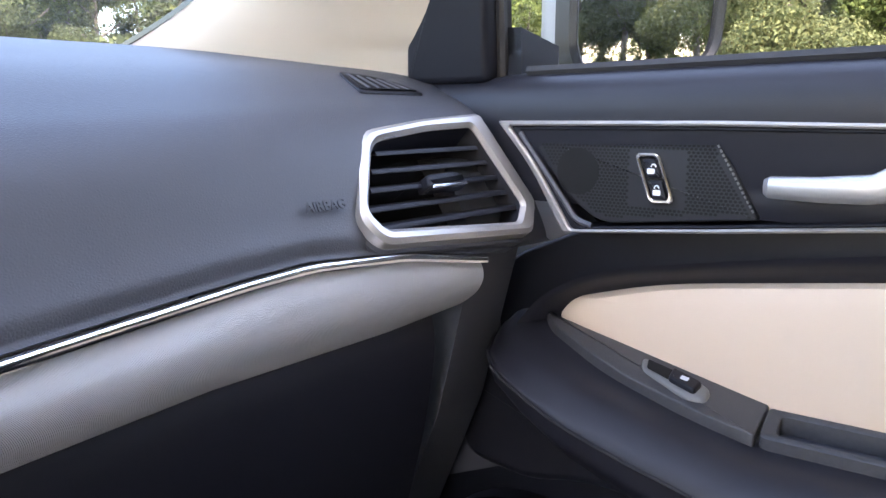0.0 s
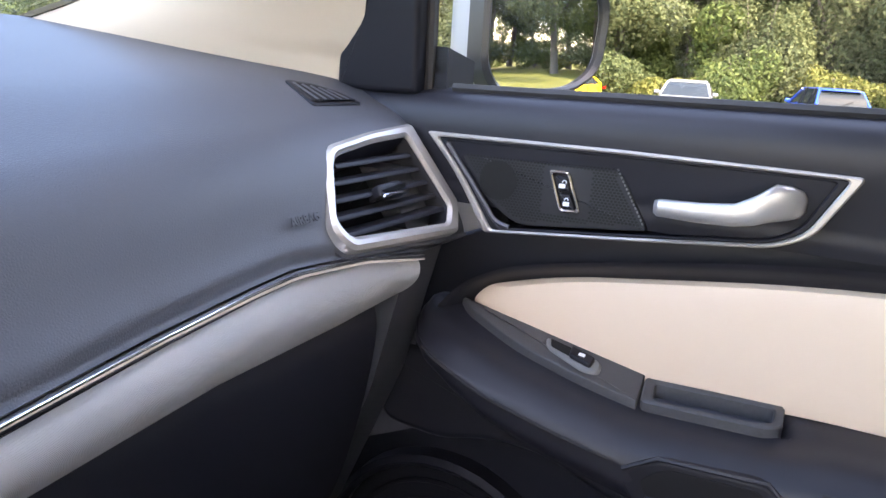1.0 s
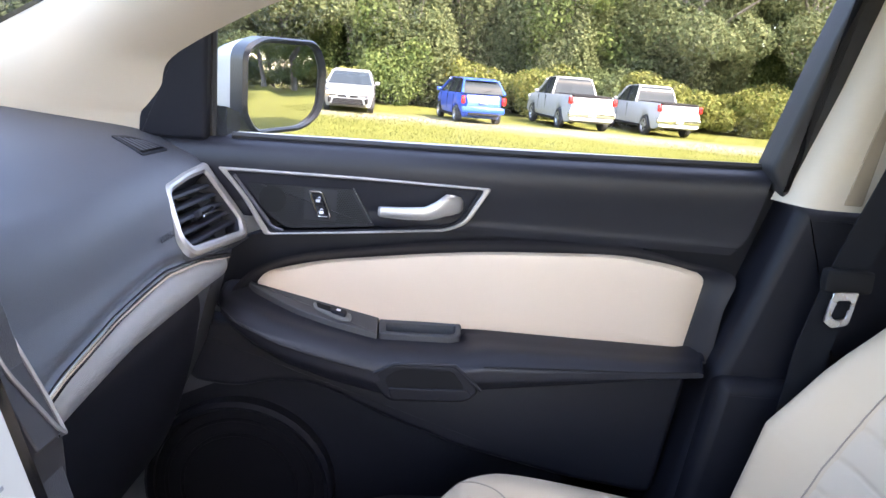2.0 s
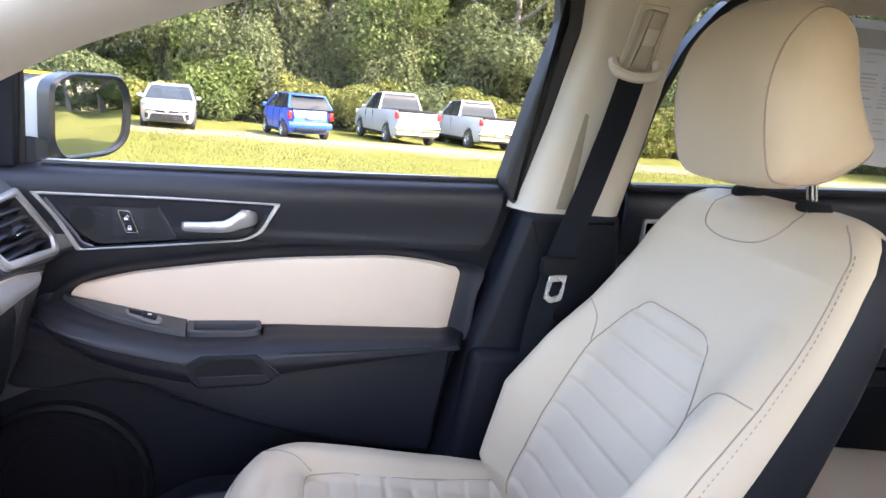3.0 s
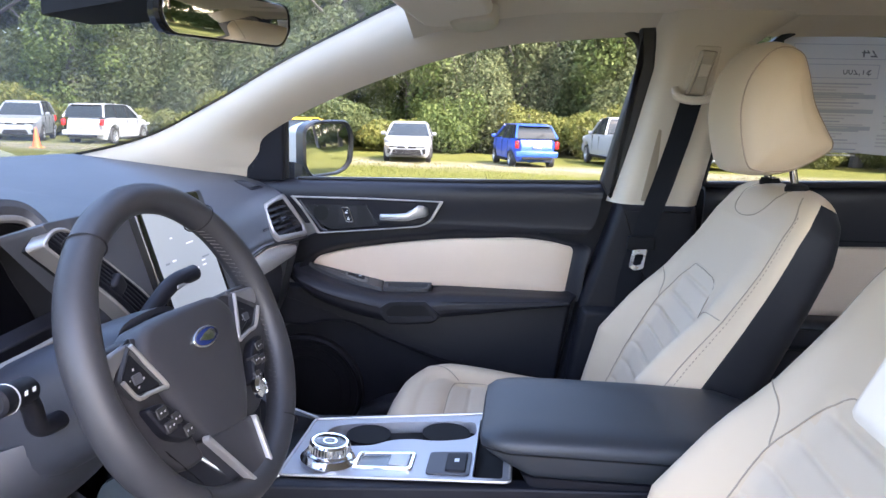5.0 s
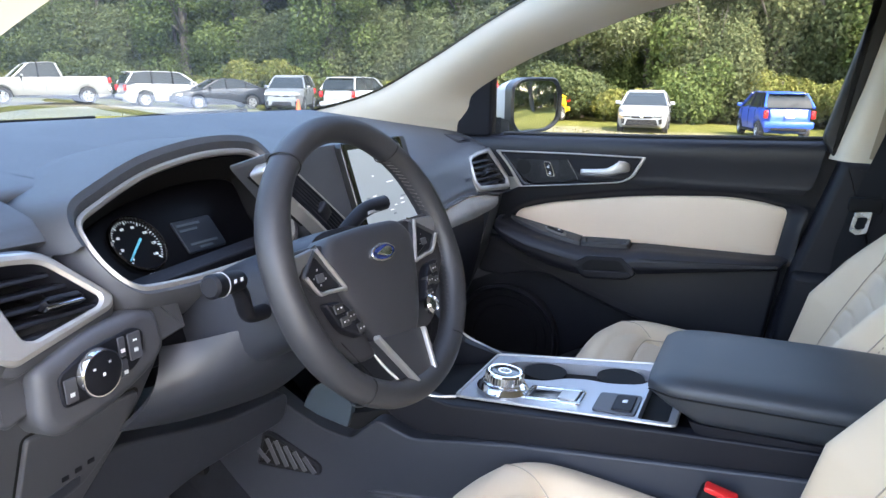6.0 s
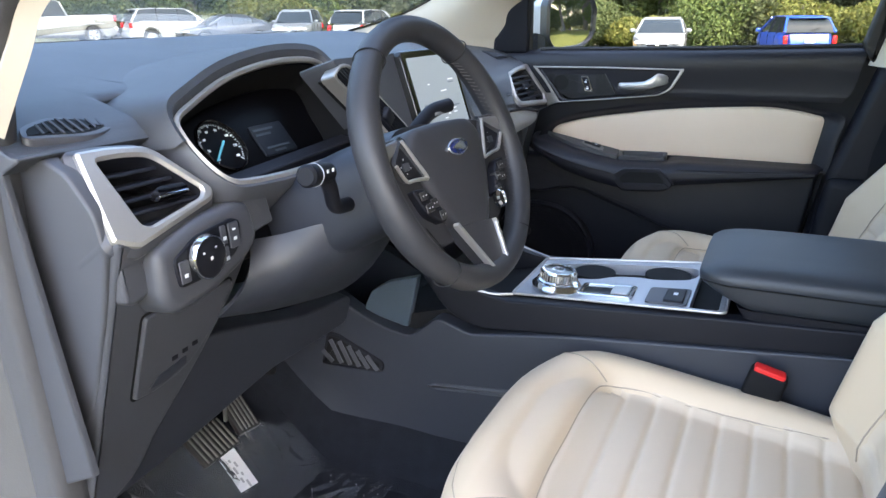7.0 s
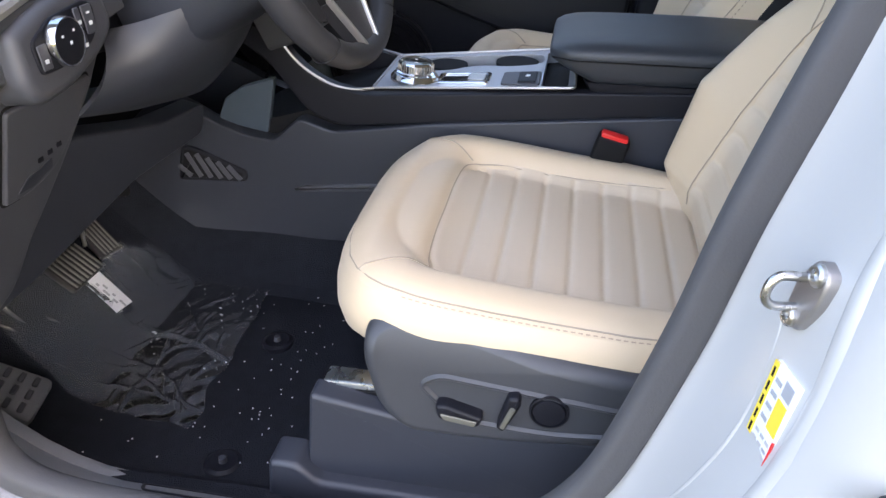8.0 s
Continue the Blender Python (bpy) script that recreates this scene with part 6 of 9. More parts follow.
def door_mirror():
    mir = thing("door_mirror", "white and black door mirror on the passenger side", "wing mirror")
    # housing opens towards the rear
    c = V((0.916, 0.574, 1.238))
    hx, hz = 0.091, 0.071
    turn = Matrix.Translation(c) @ Matrix.Rotation(radians(-29), 4, "Z")
    put = lambda x, z, d: turn @ V((x, -d, z))
    face = rounded([(-hx, hz * 0.75, 0.03), (-hx * 0.6, hz, 0.03), (hx * 0.75, hz * 1.02, 0.04), (hx, hz * 0.5, 0.05), (hx * 0.93, -hz * 0.55, 0.05), (hx * 0.45, -hz * 0.92, 0.05), (-hx * 0.75, -hz, 0.03), (-hx, -hz * 0.6, 0.03)], 0.03, 6)
    rings = []
    for k, d in ((1.0, 0.0), (1.03, -0.015), (1.0, -0.045), (0.9, -0.075), (0.65, -0.095), (0.2, -0.105)):
        rings.append([put(p.x * k, p.y * k, d) for p in face])
    part("housing", loft(rings, cap=True), BODY_WHITE, mir, "white painted mirror housing")
    rim = part("rim", frame_ring([p * 1.07 for p in face], [p * 0.95 for p in face], put, 0.012, 0.006, back=-0.02), MIRROR_RIM, mir)
    gl = part("mirror_glass", slab([p * 0.95 for p in face], put, 0.003, 0.0005, back=-0.002), MIRROR, mir)
    foot = loft([[V((0.735, y, z)) for y, z in ((0.66, 1.172), (0.61, 1.170), (0.61, 1.212), (0.66, 1.215))], [V((0.80, y, z)) for y, z in ((0.650, 1.176), (0.610, 1.174), (0.610, 1.200), (0.650, 1.200))]])
    part("foot", foot, DARK, mir)


door_mirror()


# ---- seats ----
def make_seat(name, label, cx, dy, dz, dark_sides=True):
    seat = thing(name, label, "car seat", group="front seats")
    O = V((cx, dy, dz))
    # ---- backrest: closed rings up a leaning spine
    base, top = V((0, -0.158, 0.66)), V((0, -0.443, 1.232))
    spine = top - base
    up = spine.normalized()
    fwd = V((0, up.z, -up.y))
    N = 132
    vs = [0.0, 0.02, 0.045] + list(np.linspace(0.07, 0.90, 200)) + [0.915, 0.93, 0.945, 0.958, 0.968, 0.977, 0.985, 0.991, 0.996, 0.999, 1.0]
    flutes = [0.115 + 0.072 * k for k in range(8)]

    def half(v):
        return table(v, [0, 0.12, 0.30, 0.5, 0.7, 0.82, 0.90, 0.945, 0.97, 0.985, 0.995, 1.0], [0.225, 0.250, 0.258, 0.256, 0.246, 0.234, 0.222, 0.207, 0.190, 0.170, 0.142, 0.105])

    def insert_top(u):
        return 0.665 - 0.16 * smooth((abs(u) - 0.34) / 0.24)

    def surf(v, k):
        a = 2 * math.pi * k / N
        c, s = math.cos(a), math.sin(a)
        w = half(v)
        x = w * math.copysign(abs(c) ** 0.58, c)
        u = x / w
        thf = table(v, [0, 0.05, 0.1, 0.5, 0.85, 0.94, 0.98, 1.0], [0.010, 0.042, 0.056, 0.060, 0.055, 0.044, 0.026, 0.002])
        thb = table(v, [0, 0.1, 0.5, 0.85, 0.94, 0.98, 1.0], [0.06, 0.075, 0.085, 0.075, 0.055, 0.030, 0.002])
        if s >= 0:
            d = thf * abs(s) ** 0.55
            b = table(v, [0, 0.1, 0.3, 0.45, 0.6, 0.75, 0.9], [0.004, 0.052, 0.076, 0.055, 0.024, 0.006, 0.0])
            d += b * math.exp(-((abs(u) - 0.80) / 0.17) ** 2)
            it = insert_top(u)
            inside_u = smooth((0.585 - abs(u)) / 0.05)
            if v < it + 0.03:
                d -= 0.005 * inside_u * smooth((it + 0.015 - v) / 0.03)
                for f in flutes:
                    if abs(v - f) < 0.03 and f < it - 0.02:
                        d -= inside_u * (0.0042 * math.exp(-((v - f) / 0.0065) ** 2) + 0.0015 * math.exp(-((v - f) / 0.018) ** 2))
        else:
            d = -thb * abs(s) ** 0.6
        p = base + spine * v + fwd * d
        return O + V((x, p.y, p.z))

    def kind(v, k):
        a = 2 * math.pi * (k + 0.5) / N
        s, c = math.sin(a), math.cos(a)
        u = math.copysign(abs(c) ** 0.58, c)
        if s < (0.16 if dark_sides else -0.80) and v < 0.965:
            return "back_shell"
        if s > 0 and abs(u) < 0.565 and 0.07 < v < insert_top(u):
            return "back_insert"
        return "backrest"

    bms = {"backrest": bmesh.new(), "back_insert": bmesh.new(), "back_shell": bmesh.new()}
    cache = {}

    def vert(which, i, k):
        key = (which, i, k % N)
        if key not in cache:
            cache[key] = bms[which].verts.new(surf(vs[i], k % N))
        return cache[key]
    for i in range(len(vs) - 1):
        for k in range(N):
            w = kind((vs[i] + vs[i + 1]) / 2, k)
            bms[w].faces.new((vert(w, i, k), vert(w, i, k + 1), vert(w, i + 1, k + 1), vert(w, i + 1, k)))
    bms["backrest"].faces.new([vert("backrest", len(vs) - 1, k) for k in range(N)])
    br = part("backrest", bms["backrest"], CREAM, seat, "cream vinyl backrest with side bolsters", sharp=80)
    part("insert", bms["back_insert"], CREAM_INSERT, br, "fluted paler centre panel", sharp=80)
    part("back_shell", bms["back_shell"], SEAT_BLACK, seat, "black cover on the seat's back", sharp=80)

    def on_back(u, v, lift=0.0006):
        """A place on the backrest's front by its fraction across and up."""
        c = math.copysign(abs(u) ** (1 / 0.58), u)
        k = math.acos(max(-1, min(1, c))) / (2 * math.pi) * N
        return surf(v, k) + fwd * lift

    def seam_back(pts, r=0.0010):
        part("seam", tube([on_back(u, v) for u, v in spline(pts, 10)], r, 5), SEAM, br)
    edge = [(0.575, 0.07), (0.575, 0.3), (0.575, 0.44), (0.565, 0.505), (0.50, 0.565), (0.40, 0.635), (0.30, 0.664), (0.15, 0.668), (0, 0.669)]
    seam_back(edge + [(-u, v) for u, v in edge[-2::-1]])
    for s in (-1, 1):
        seam_back([(s * 0.565, 0.505), (s * 0.64, 0.565), (s * 0.76, 0.592), (s * 0.90, 0.598)])
        seam_back([(s * 0.90, 0.06), (s * 0.915, 0.3), (s * 0.915, 0.5), (s * 0.915, 0.7), (s * 0.91, 0.85), (s * 0.885, 0.92), (s * 0.80, 0.966)])
        for k in range(66):
            v = lerp(0.10, 0.92, k / 66)
            uu = s * table(v, [0.0, 0.3, 0.5, 0.7, 0.85, 0.92], [0.925, 0.938, 0.938, 0.938, 0.933, 0.91])
            part("stitch", tube([on_back(uu, v, 0.0009), on_back(uu, v + 0.006, 0.0009)], 0.0009, 4), STITCH, br)
    seam_back([(-0.44, 0.972), (-0.41, 0.925), (-0.28, 0.878), (0, 0.862), (0.28, 0.878), (0.41, 0.925), (0.44, 0.972)])

    # ---- cushion: a domed top with a rounded plan, and a rolled skirt round it
    C = O + V((0, 0.014 if cx < 0 else 0.0, 0))
    REAR, Y0, FRONT = -0.185, 0.13, 0.301
    wide = lambda y: table(y, [-0.185, -0.05, 0.1, 0.2], [0.222, 0.240, 0.246, 0.246])

    def plan(y):
        t = max(0.0, (y - Y0) / (FRONT - Y0))
        return wide(y) * max(0.0, 1 - min(1, t) ** 3.0) ** (1 / 3.0)

    def seam_z(y):
        return table(y, [-0.185, -0.1, 0.03, 0.12, 0.2, 0.25, 0.306], [0.722, 0.733, 0.746, 0.757, 0.766, 0.766, 0.752])

    def rho_in(x, y):
        return ((abs(x) / 0.172) ** 7 + (abs(y + 0.01) / 0.20) ** 7) ** (1 / 7)

    lines = [0.147 - 0.043 * k for k in range(8)]

    def top_z(x, y):
        W = wide(y)
        t = max(0.0, (y - Y0) / (FRONT - Y0))
        rho = ((abs(x) / W) ** 3.0 + t ** 3.0) ** (1 / 3.0)
        z = seam_z(y) + 0.012 * math.sin(math.pi * min(1, max(0, (1 - rho) / 0.34))) ** 0.8 - 0.004 * smooth((rho - 0.93) / 0.07)
        a = abs(x) / W
        z -= 0.020 * smooth((0.80 - a) / 0.16) * smooth((0.215 - y) / 0.06)
        z += 0.008 * smooth((0.7 - a) / 0.5) * smooth((y - 0.17) / 0.06) * (1 - smooth((y - 0.27) / 0.04))
        ri = rho_in(x, y)
        z -= 0.0045 * math.exp(-((ri - 1) / 0.022) ** 2)
        if ri < 1.02:
            for f in lines:
                if abs(y - f) < 0.02:
                    z -= (0.0036 * math.exp(-((y - f) / 0.0042) ** 2) + 0.0012 * math.exp(-((y - f) / 0.011) ** 2)) * smooth((1.02 - ri) / 0.05)
        return z
    ys = list(np.linspace(REAR, 0.19, 170)) + list(np.linspace(0.193, 0.26, 22)) + [FRONT - (FRONT - 0.26) * (1 - t) ** 2 for t in np.linspace(0.04, 1, 22)]
    ncol = 72
    bms = {"cushion": bmesh.new(), "cushion_insert": bmesh.new()}
    cache2 = {}
    cols = [math.copysign(abs(q) ** 0.85, q) for q in np.linspace(-1, 1, ncol + 1)]

    def cv(which, i, k):
        key = (which, i, k)
        if key not in cache2:
            y = ys[i]
            x = plan(y) * cols[k]
            cache2[key] = bms[which].verts.new(C + V((x, y, top_z(x, y))))
        return cache2[key]
    for i in range(len(ys) - 1):
        for k in range(ncol):
            ym, xm = (ys[i] + ys[i + 1]) / 2, plan((ys[i] + ys[i + 1]) / 2) * (cols[k] + cols[k + 1]) / 2
            w = "cushion_insert" if rho_in(xm, ym) < 1 else "cushion"
            bms[w].faces.new((cv(w, i, k), cv(w, i, k + 1), cv(w, i + 1, k + 1), cv(w, i + 1, k)))
    rim = [V((-plan(y), y)) for y in ys] + [V((plan(y), y)) for y in ys[-2::-1]]
    rings = []
    for off, drop in ((0.0, 0.0), (0.006, 0.008), (0.011, 0.022), (0.012, 0.038), (0.007, 0.053), (-0.008, 0.066), (-0.04, 0.074)):
        ring = []
        for i, p in enumerate(rim):
            a, b = rim[max(0, i - 1)], rim[min(len(rim) - 1, i + 1)]
            n = V((-(b - a).y, (b - a).x))
            n = n.normalized() if n.length > 1e-9 else V((0, 1))
            if n.dot(p - V((0, -0.05))) < 0:
                n = -n
            q = p + n * off
            ring.append(C + V((q.x, q.y, top_z(p.x, p.y) - drop * (1 + 0.35 * smooth((p.y - 0.1) / 0.2)))))
        rings.append(ring)
    cu = part("cushion", bms["cushion"], CREAM, seat, "cream vinyl seat cushion", sharp=80)
    part("skirt", loft(rings, cap=False, closed=False), CREAM, cu, sharp=80)
    part("insert", bms["cushion_insert"], CREAM_INSERT, cu, "fluted paler centre panel", sharp=80)

    def seam_c(pts, r=0.0010, lift=0.0004):
        part("seam", tube([C + V((p.x, p.y, top_z(p.x, p.y) + lift)) for p in spline([V(q) for q in pts], 8)], r, 5), SEAM, cu)
    front = [(0.172, -0.17), (0.172, 0.06), (0.172, 0.13), (0.163, 0.172), (0.140, 0.186), (0.08, 0.190), (0.0, 0.190)]
    seam_c(front + [(-x, y) for x, y in front[-2::-1]])
    edge = [V((p.x * 0.975, lerp(-0.05, p.y, 0.985) if p.y > 0 else p.y)) for p in rim[::6]]
    part("edge_seam", tube([C + V((p.x, p.y, top_z(p.x, p.y) + 0.0004)) for p in edge], 0.0010, 5), SEAM, cu)
    for s in (-1, 1):
        seam_c([(s * 0.165, 0.176), (s * 0.178, 0.205), (s * 0.190, 0.232), (s * 0.197, 0.255)])
        for k in range(44):
            y = lerp(-0.15, 0.20, k / 44)
            p, q = [C + V((s * plan(b) * 0.992, b, top_z(plan(b) * 0.992, b) + 0.0004)) for b in (y, y + 0.0045)]
            part("stitch", tube([p, q], 0.0009, 4), STITCH, cu)

    # ---- head restraint: a wedge in profile, rounded towards its sides
    prof = [V(p) for p in spline([(-0.312, 1.270), (-0.294, 1.36), (-0.306, 1.432), (-0.348, 1.482), (-0.392, 1.477), (-0.410, 1.442), (-0.426, 1.385), (-0.456, 1.330), (-0.468, 1.308), (-0.456, 1.289), (-0.40, 1.258), (-0.34, 1.253)], 5, closed=True)]
    mid = V((-0.375, 1.355))
    rings = []
    for t in np.sin(np.linspace(-1, 1, 31) * math.pi / 2):
        k = max(0.02, 1 - abs(t) ** 5) ** 0.32
        tall = 1 - 0.05 * abs(t) ** 2
        rings.append([O + V((0.133 * t, mid.x + (p.x - mid.x) * k - 0.010 * t * t, mid.y + (p.y - mid.y) * (0.25 + 0.75 * k) * tall)) for p in prof])
    hr = part("head_restraint", loft(rings), CREAM, seat, "cream padded head restraint", sharp=80)
    for s in (-1, 1):
        t = s * 0.80
        k = (1 - abs(t) ** 5) ** 0.32 * 1.008
        path = [O + V((0.133 * t * 1.004, mid.x + (p.x - mid.x) * k - 0.010 * t * t, mid.y + (p.y - mid.y) * (0.25 + 0.75 * k) * 0.968)) for p in prof]
        part("seam", tube(path, 0.0012, 5, closed=True, up=(1, 0, 0)), STITCH, hr)
        post = [O + V((s * 0.073, -0.430, 1.20)), O + V((s * 0.073, -0.408, 1.30))]
        part("post", tube(post, 0.0068, 12, up=(1, 0, 0)), CHROME, seat, "chrome post")
        collar = lathe([(0.020, -0.012), (0.025, -0.004), (0.026, 0.004), (0.022, 0.011), (0.012, 0.013), (0.0, 0.013)], Matrix.Translation(O + V((s * 0.073, -0.425, 1.230))) @ Matrix.Diagonal((1.05, 0.72, 1, 1)), 24)
        part("post_collar", collar, MATT_BLACK, seat)

    # ---- frame, rails and side shields
    part("seat_frame", box(O + V((0, 0.05, 0.60)), (0.40, 0.36, 0.18), 0.02), MATT_BLACK, seat)
    for s in (-1, 1):
        rail = part("rail", box(O + V((s * 0.222, 0.06, 0.618)), (0.030, 0.50, 0.028), 0.004), STEEL, seat)
        part("rail_slot", box(O + V((s * 0.2375, 0.06, 0.620)), (0.004, 0.49, 0.008), 0.001), MATT_BLACK, rail)
        cover = rounded([(0.318, 0.632), (0.330, 0.500), (0.330, 0.44), (-0.16, 0.44), (-0.16, 0.61), (0.20, 0.612)], 0.008)
        cm = part("rail_cover", slab(cover, lambda y, z, d: O + V((s * (0.235 + d), y, z)), 0.030, 0.006), LOWER_GREY, seat)
        foot = rounded([(0.372, 0.535), (0.378, 0.470), (0.360, 0.44), (-0.16, 0.44), (-0.16, 0.505), (0.31, 0.510), (0.335, 0.535)], 0.010)
        part("rail_foot", slab(foot, lambda y, z, d: O + V((s * (0.240 + d), y, z)), 0.045, 0.008), LOWER_GREY, cm)
        sh = rounded([(0.252, 0.690), (0.250, 0.728, 0.02), (0.228, 0.746, 0.02), (0.160, 0.745, 0.05), (0.03, 0.716), (-0.06, 0.704), (-0.20, 0.690), (-0.20, 0.615), (-0.04, 0.606), (0.10, 0.592, 0.05), (0.205, 0.592, 0.04), (0.236, 0.625, 0.03)], 0.02, 6)
        sp = lambda y, z, d: O + V((s * (0.222 + d - 0.30 * max(0, z - 0.705) ** 1.2 * 4 * min(1, d / 0.03)), y, z))
        shield = part("side_shield", slab(sh, sp, 0.046, 0.016, back=-0.02), SHIELD_GREY, seat, "dark plastic side shield of the seat")
        if s * cx > 0:
            P = lambda y, z, d: O + V((s * (0.268 + d), y, z))
            rec_o = rounded([(0.190, 0.672, 0.02), (0.165, 0.690, 0.02), (0.02, 0.674, 0.05), (-0.075, 0.664, 0.02), (-0.04, 0.624, 0.02), (0.04, 0.616, 0.03), (0.145, 0.622, 0.03)], 0.016, 5)
            rec_i = inset(rec_o, 0.008)
            part("switch_recess", frame_ring(rec_o, rec_i, P, 0.0035, 0.0030, back=-0.004), SHIELD_GREY, shield)
            a = rounded([(0.166, 0.655), (0.162, 0.636), (0.118, 0.630), (0.112, 0.644), (0.155, 0.657)], 0.005)
            sa = part("slide_switch", slab(a, P, 0.016, 0.004), DARK, shield)
            part("switch_cap", slab(rounded([(0.160, 0.646), (0.156, 0.638), (0.122, 0.633), (0.118, 0.640)], 0.003), P, 0.0175, 0.001), SILVER_DULL, sa)
            b = rounded([(0.098, 0.634), (0.090, 0.628), (0.072, 0.668), (0.074, 0.679), (0.086, 0.678)], 0.004)
            sb = part("recline_switch", slab(b, P, 0.016, 0.004), DARK, shield)
            part("switch_cap", slab(rounded([(0.094, 0.637), (0.089, 0.634), (0.077, 0.665), (0.083, 0.667)], 0.002), P, 0.0175, 0.001), SILVER_DULL, sb)
            m = Matrix.Translation(P(0.042, 0.655, 0)) @ Matrix.Rotation(s * math.pi / 2, 4, "Y")
            part("lumbar_button", lathe([(0.0215, -0.002), (0.0215, 0.004), (0.0195, 0.0045), (0.0185, 0.0015), (0.0170, 0.005), (0.0, 0.0065)], m, 32), DARK, shield)
    return seat


SEAT_BLACK = mat("black_seat_back_vinyl", (0.009, 0.010, 0.014), 0.6, spec=0.3, grain=0.25, grain_scale=800, cell=True, vary=0.1)
SILVER_DULL = mat("dull_grey_cap", (0.16, 0.155, 0.13), 0.4, metal=0.4, vary=0.06)
SHIELD_GREY = mat("seat_shield_plastic", (0.042, 0.044, 0.050), 0.46, grain=0.2, grain_scale=900, cell=True, vary=0.1)
make_seat("front_seat", "cream vinyl front passenger seat with fluted centre and black back", 0.368, -0.006, -0.008)
make_seat("front_seat", "cream vinyl driver seat with fluted centre and power switches", -0.383, 0.0, 0.0, dark_sides=False)


def rear_bench():
    bench = thing("rear_bench", "cream vinyl rear bench seat", "car seat")
    for x0, x1 in ((-0.66, 0.12), (0.13, 0.66)):
        rings = []
        for t in np.linspace(0, 1, 14):
            y, z = lerp(-1.02, -1.28, t), lerp(0.70, 1.22, t)
            cap = max(0.05, 1 - max(0, (t - 0.85) / 0.15) ** 2) ** 0.5
            w, th = (x1 - x0) / 2 * (0.9 + 0.1 * cap), 0.075 * cap
            ring = []
            for k in range(32):
                a = 2 * math.pi * k / 32
                c, s = math.cos(a), math.sin(a)
                ring.append(V(((x0 + x1) / 2 + w * math.copysign(abs(c) ** 0.35, c), y + th * math.copysign(abs(s) ** 0.6, s) * 0.9, z + 0.4 * th * s)))
            rings.append(ring)
        part("backrest", loft(rings), CREAM, bench)
    rings = []
    for t in np.linspace(0, 1, 14):
        y = lerp(-1.08, -0.56, t)
        cap = max(0.05, 1 - max(0, (t - 0.8) / 0.2) ** 2) ** 0.5
        ring = []
        for k in range(32):
            a = 2 * math.pi * k / 32
            c, s = math.cos(a), math.sin(a)
            ring.append(V((0.66 * math.copysign(abs(c) ** 0.3, c), y, 0.70 - 0.05 * (1 - t) + 0.075 * cap * math.copysign(abs(s) ** 0.6, s))))
        rings.append(ring)
    part("cushion", loft(rings), CREAM, bench)


rear_bench()


# ---- driver door opening: jamb, seal, sill, striker ----
SILL_GREY = mat("grey_sill_plastic", (0.20, 0.203, 0.215), 0.42, grain=0.3, grain_scale=600, cell=True, vary=0.12)


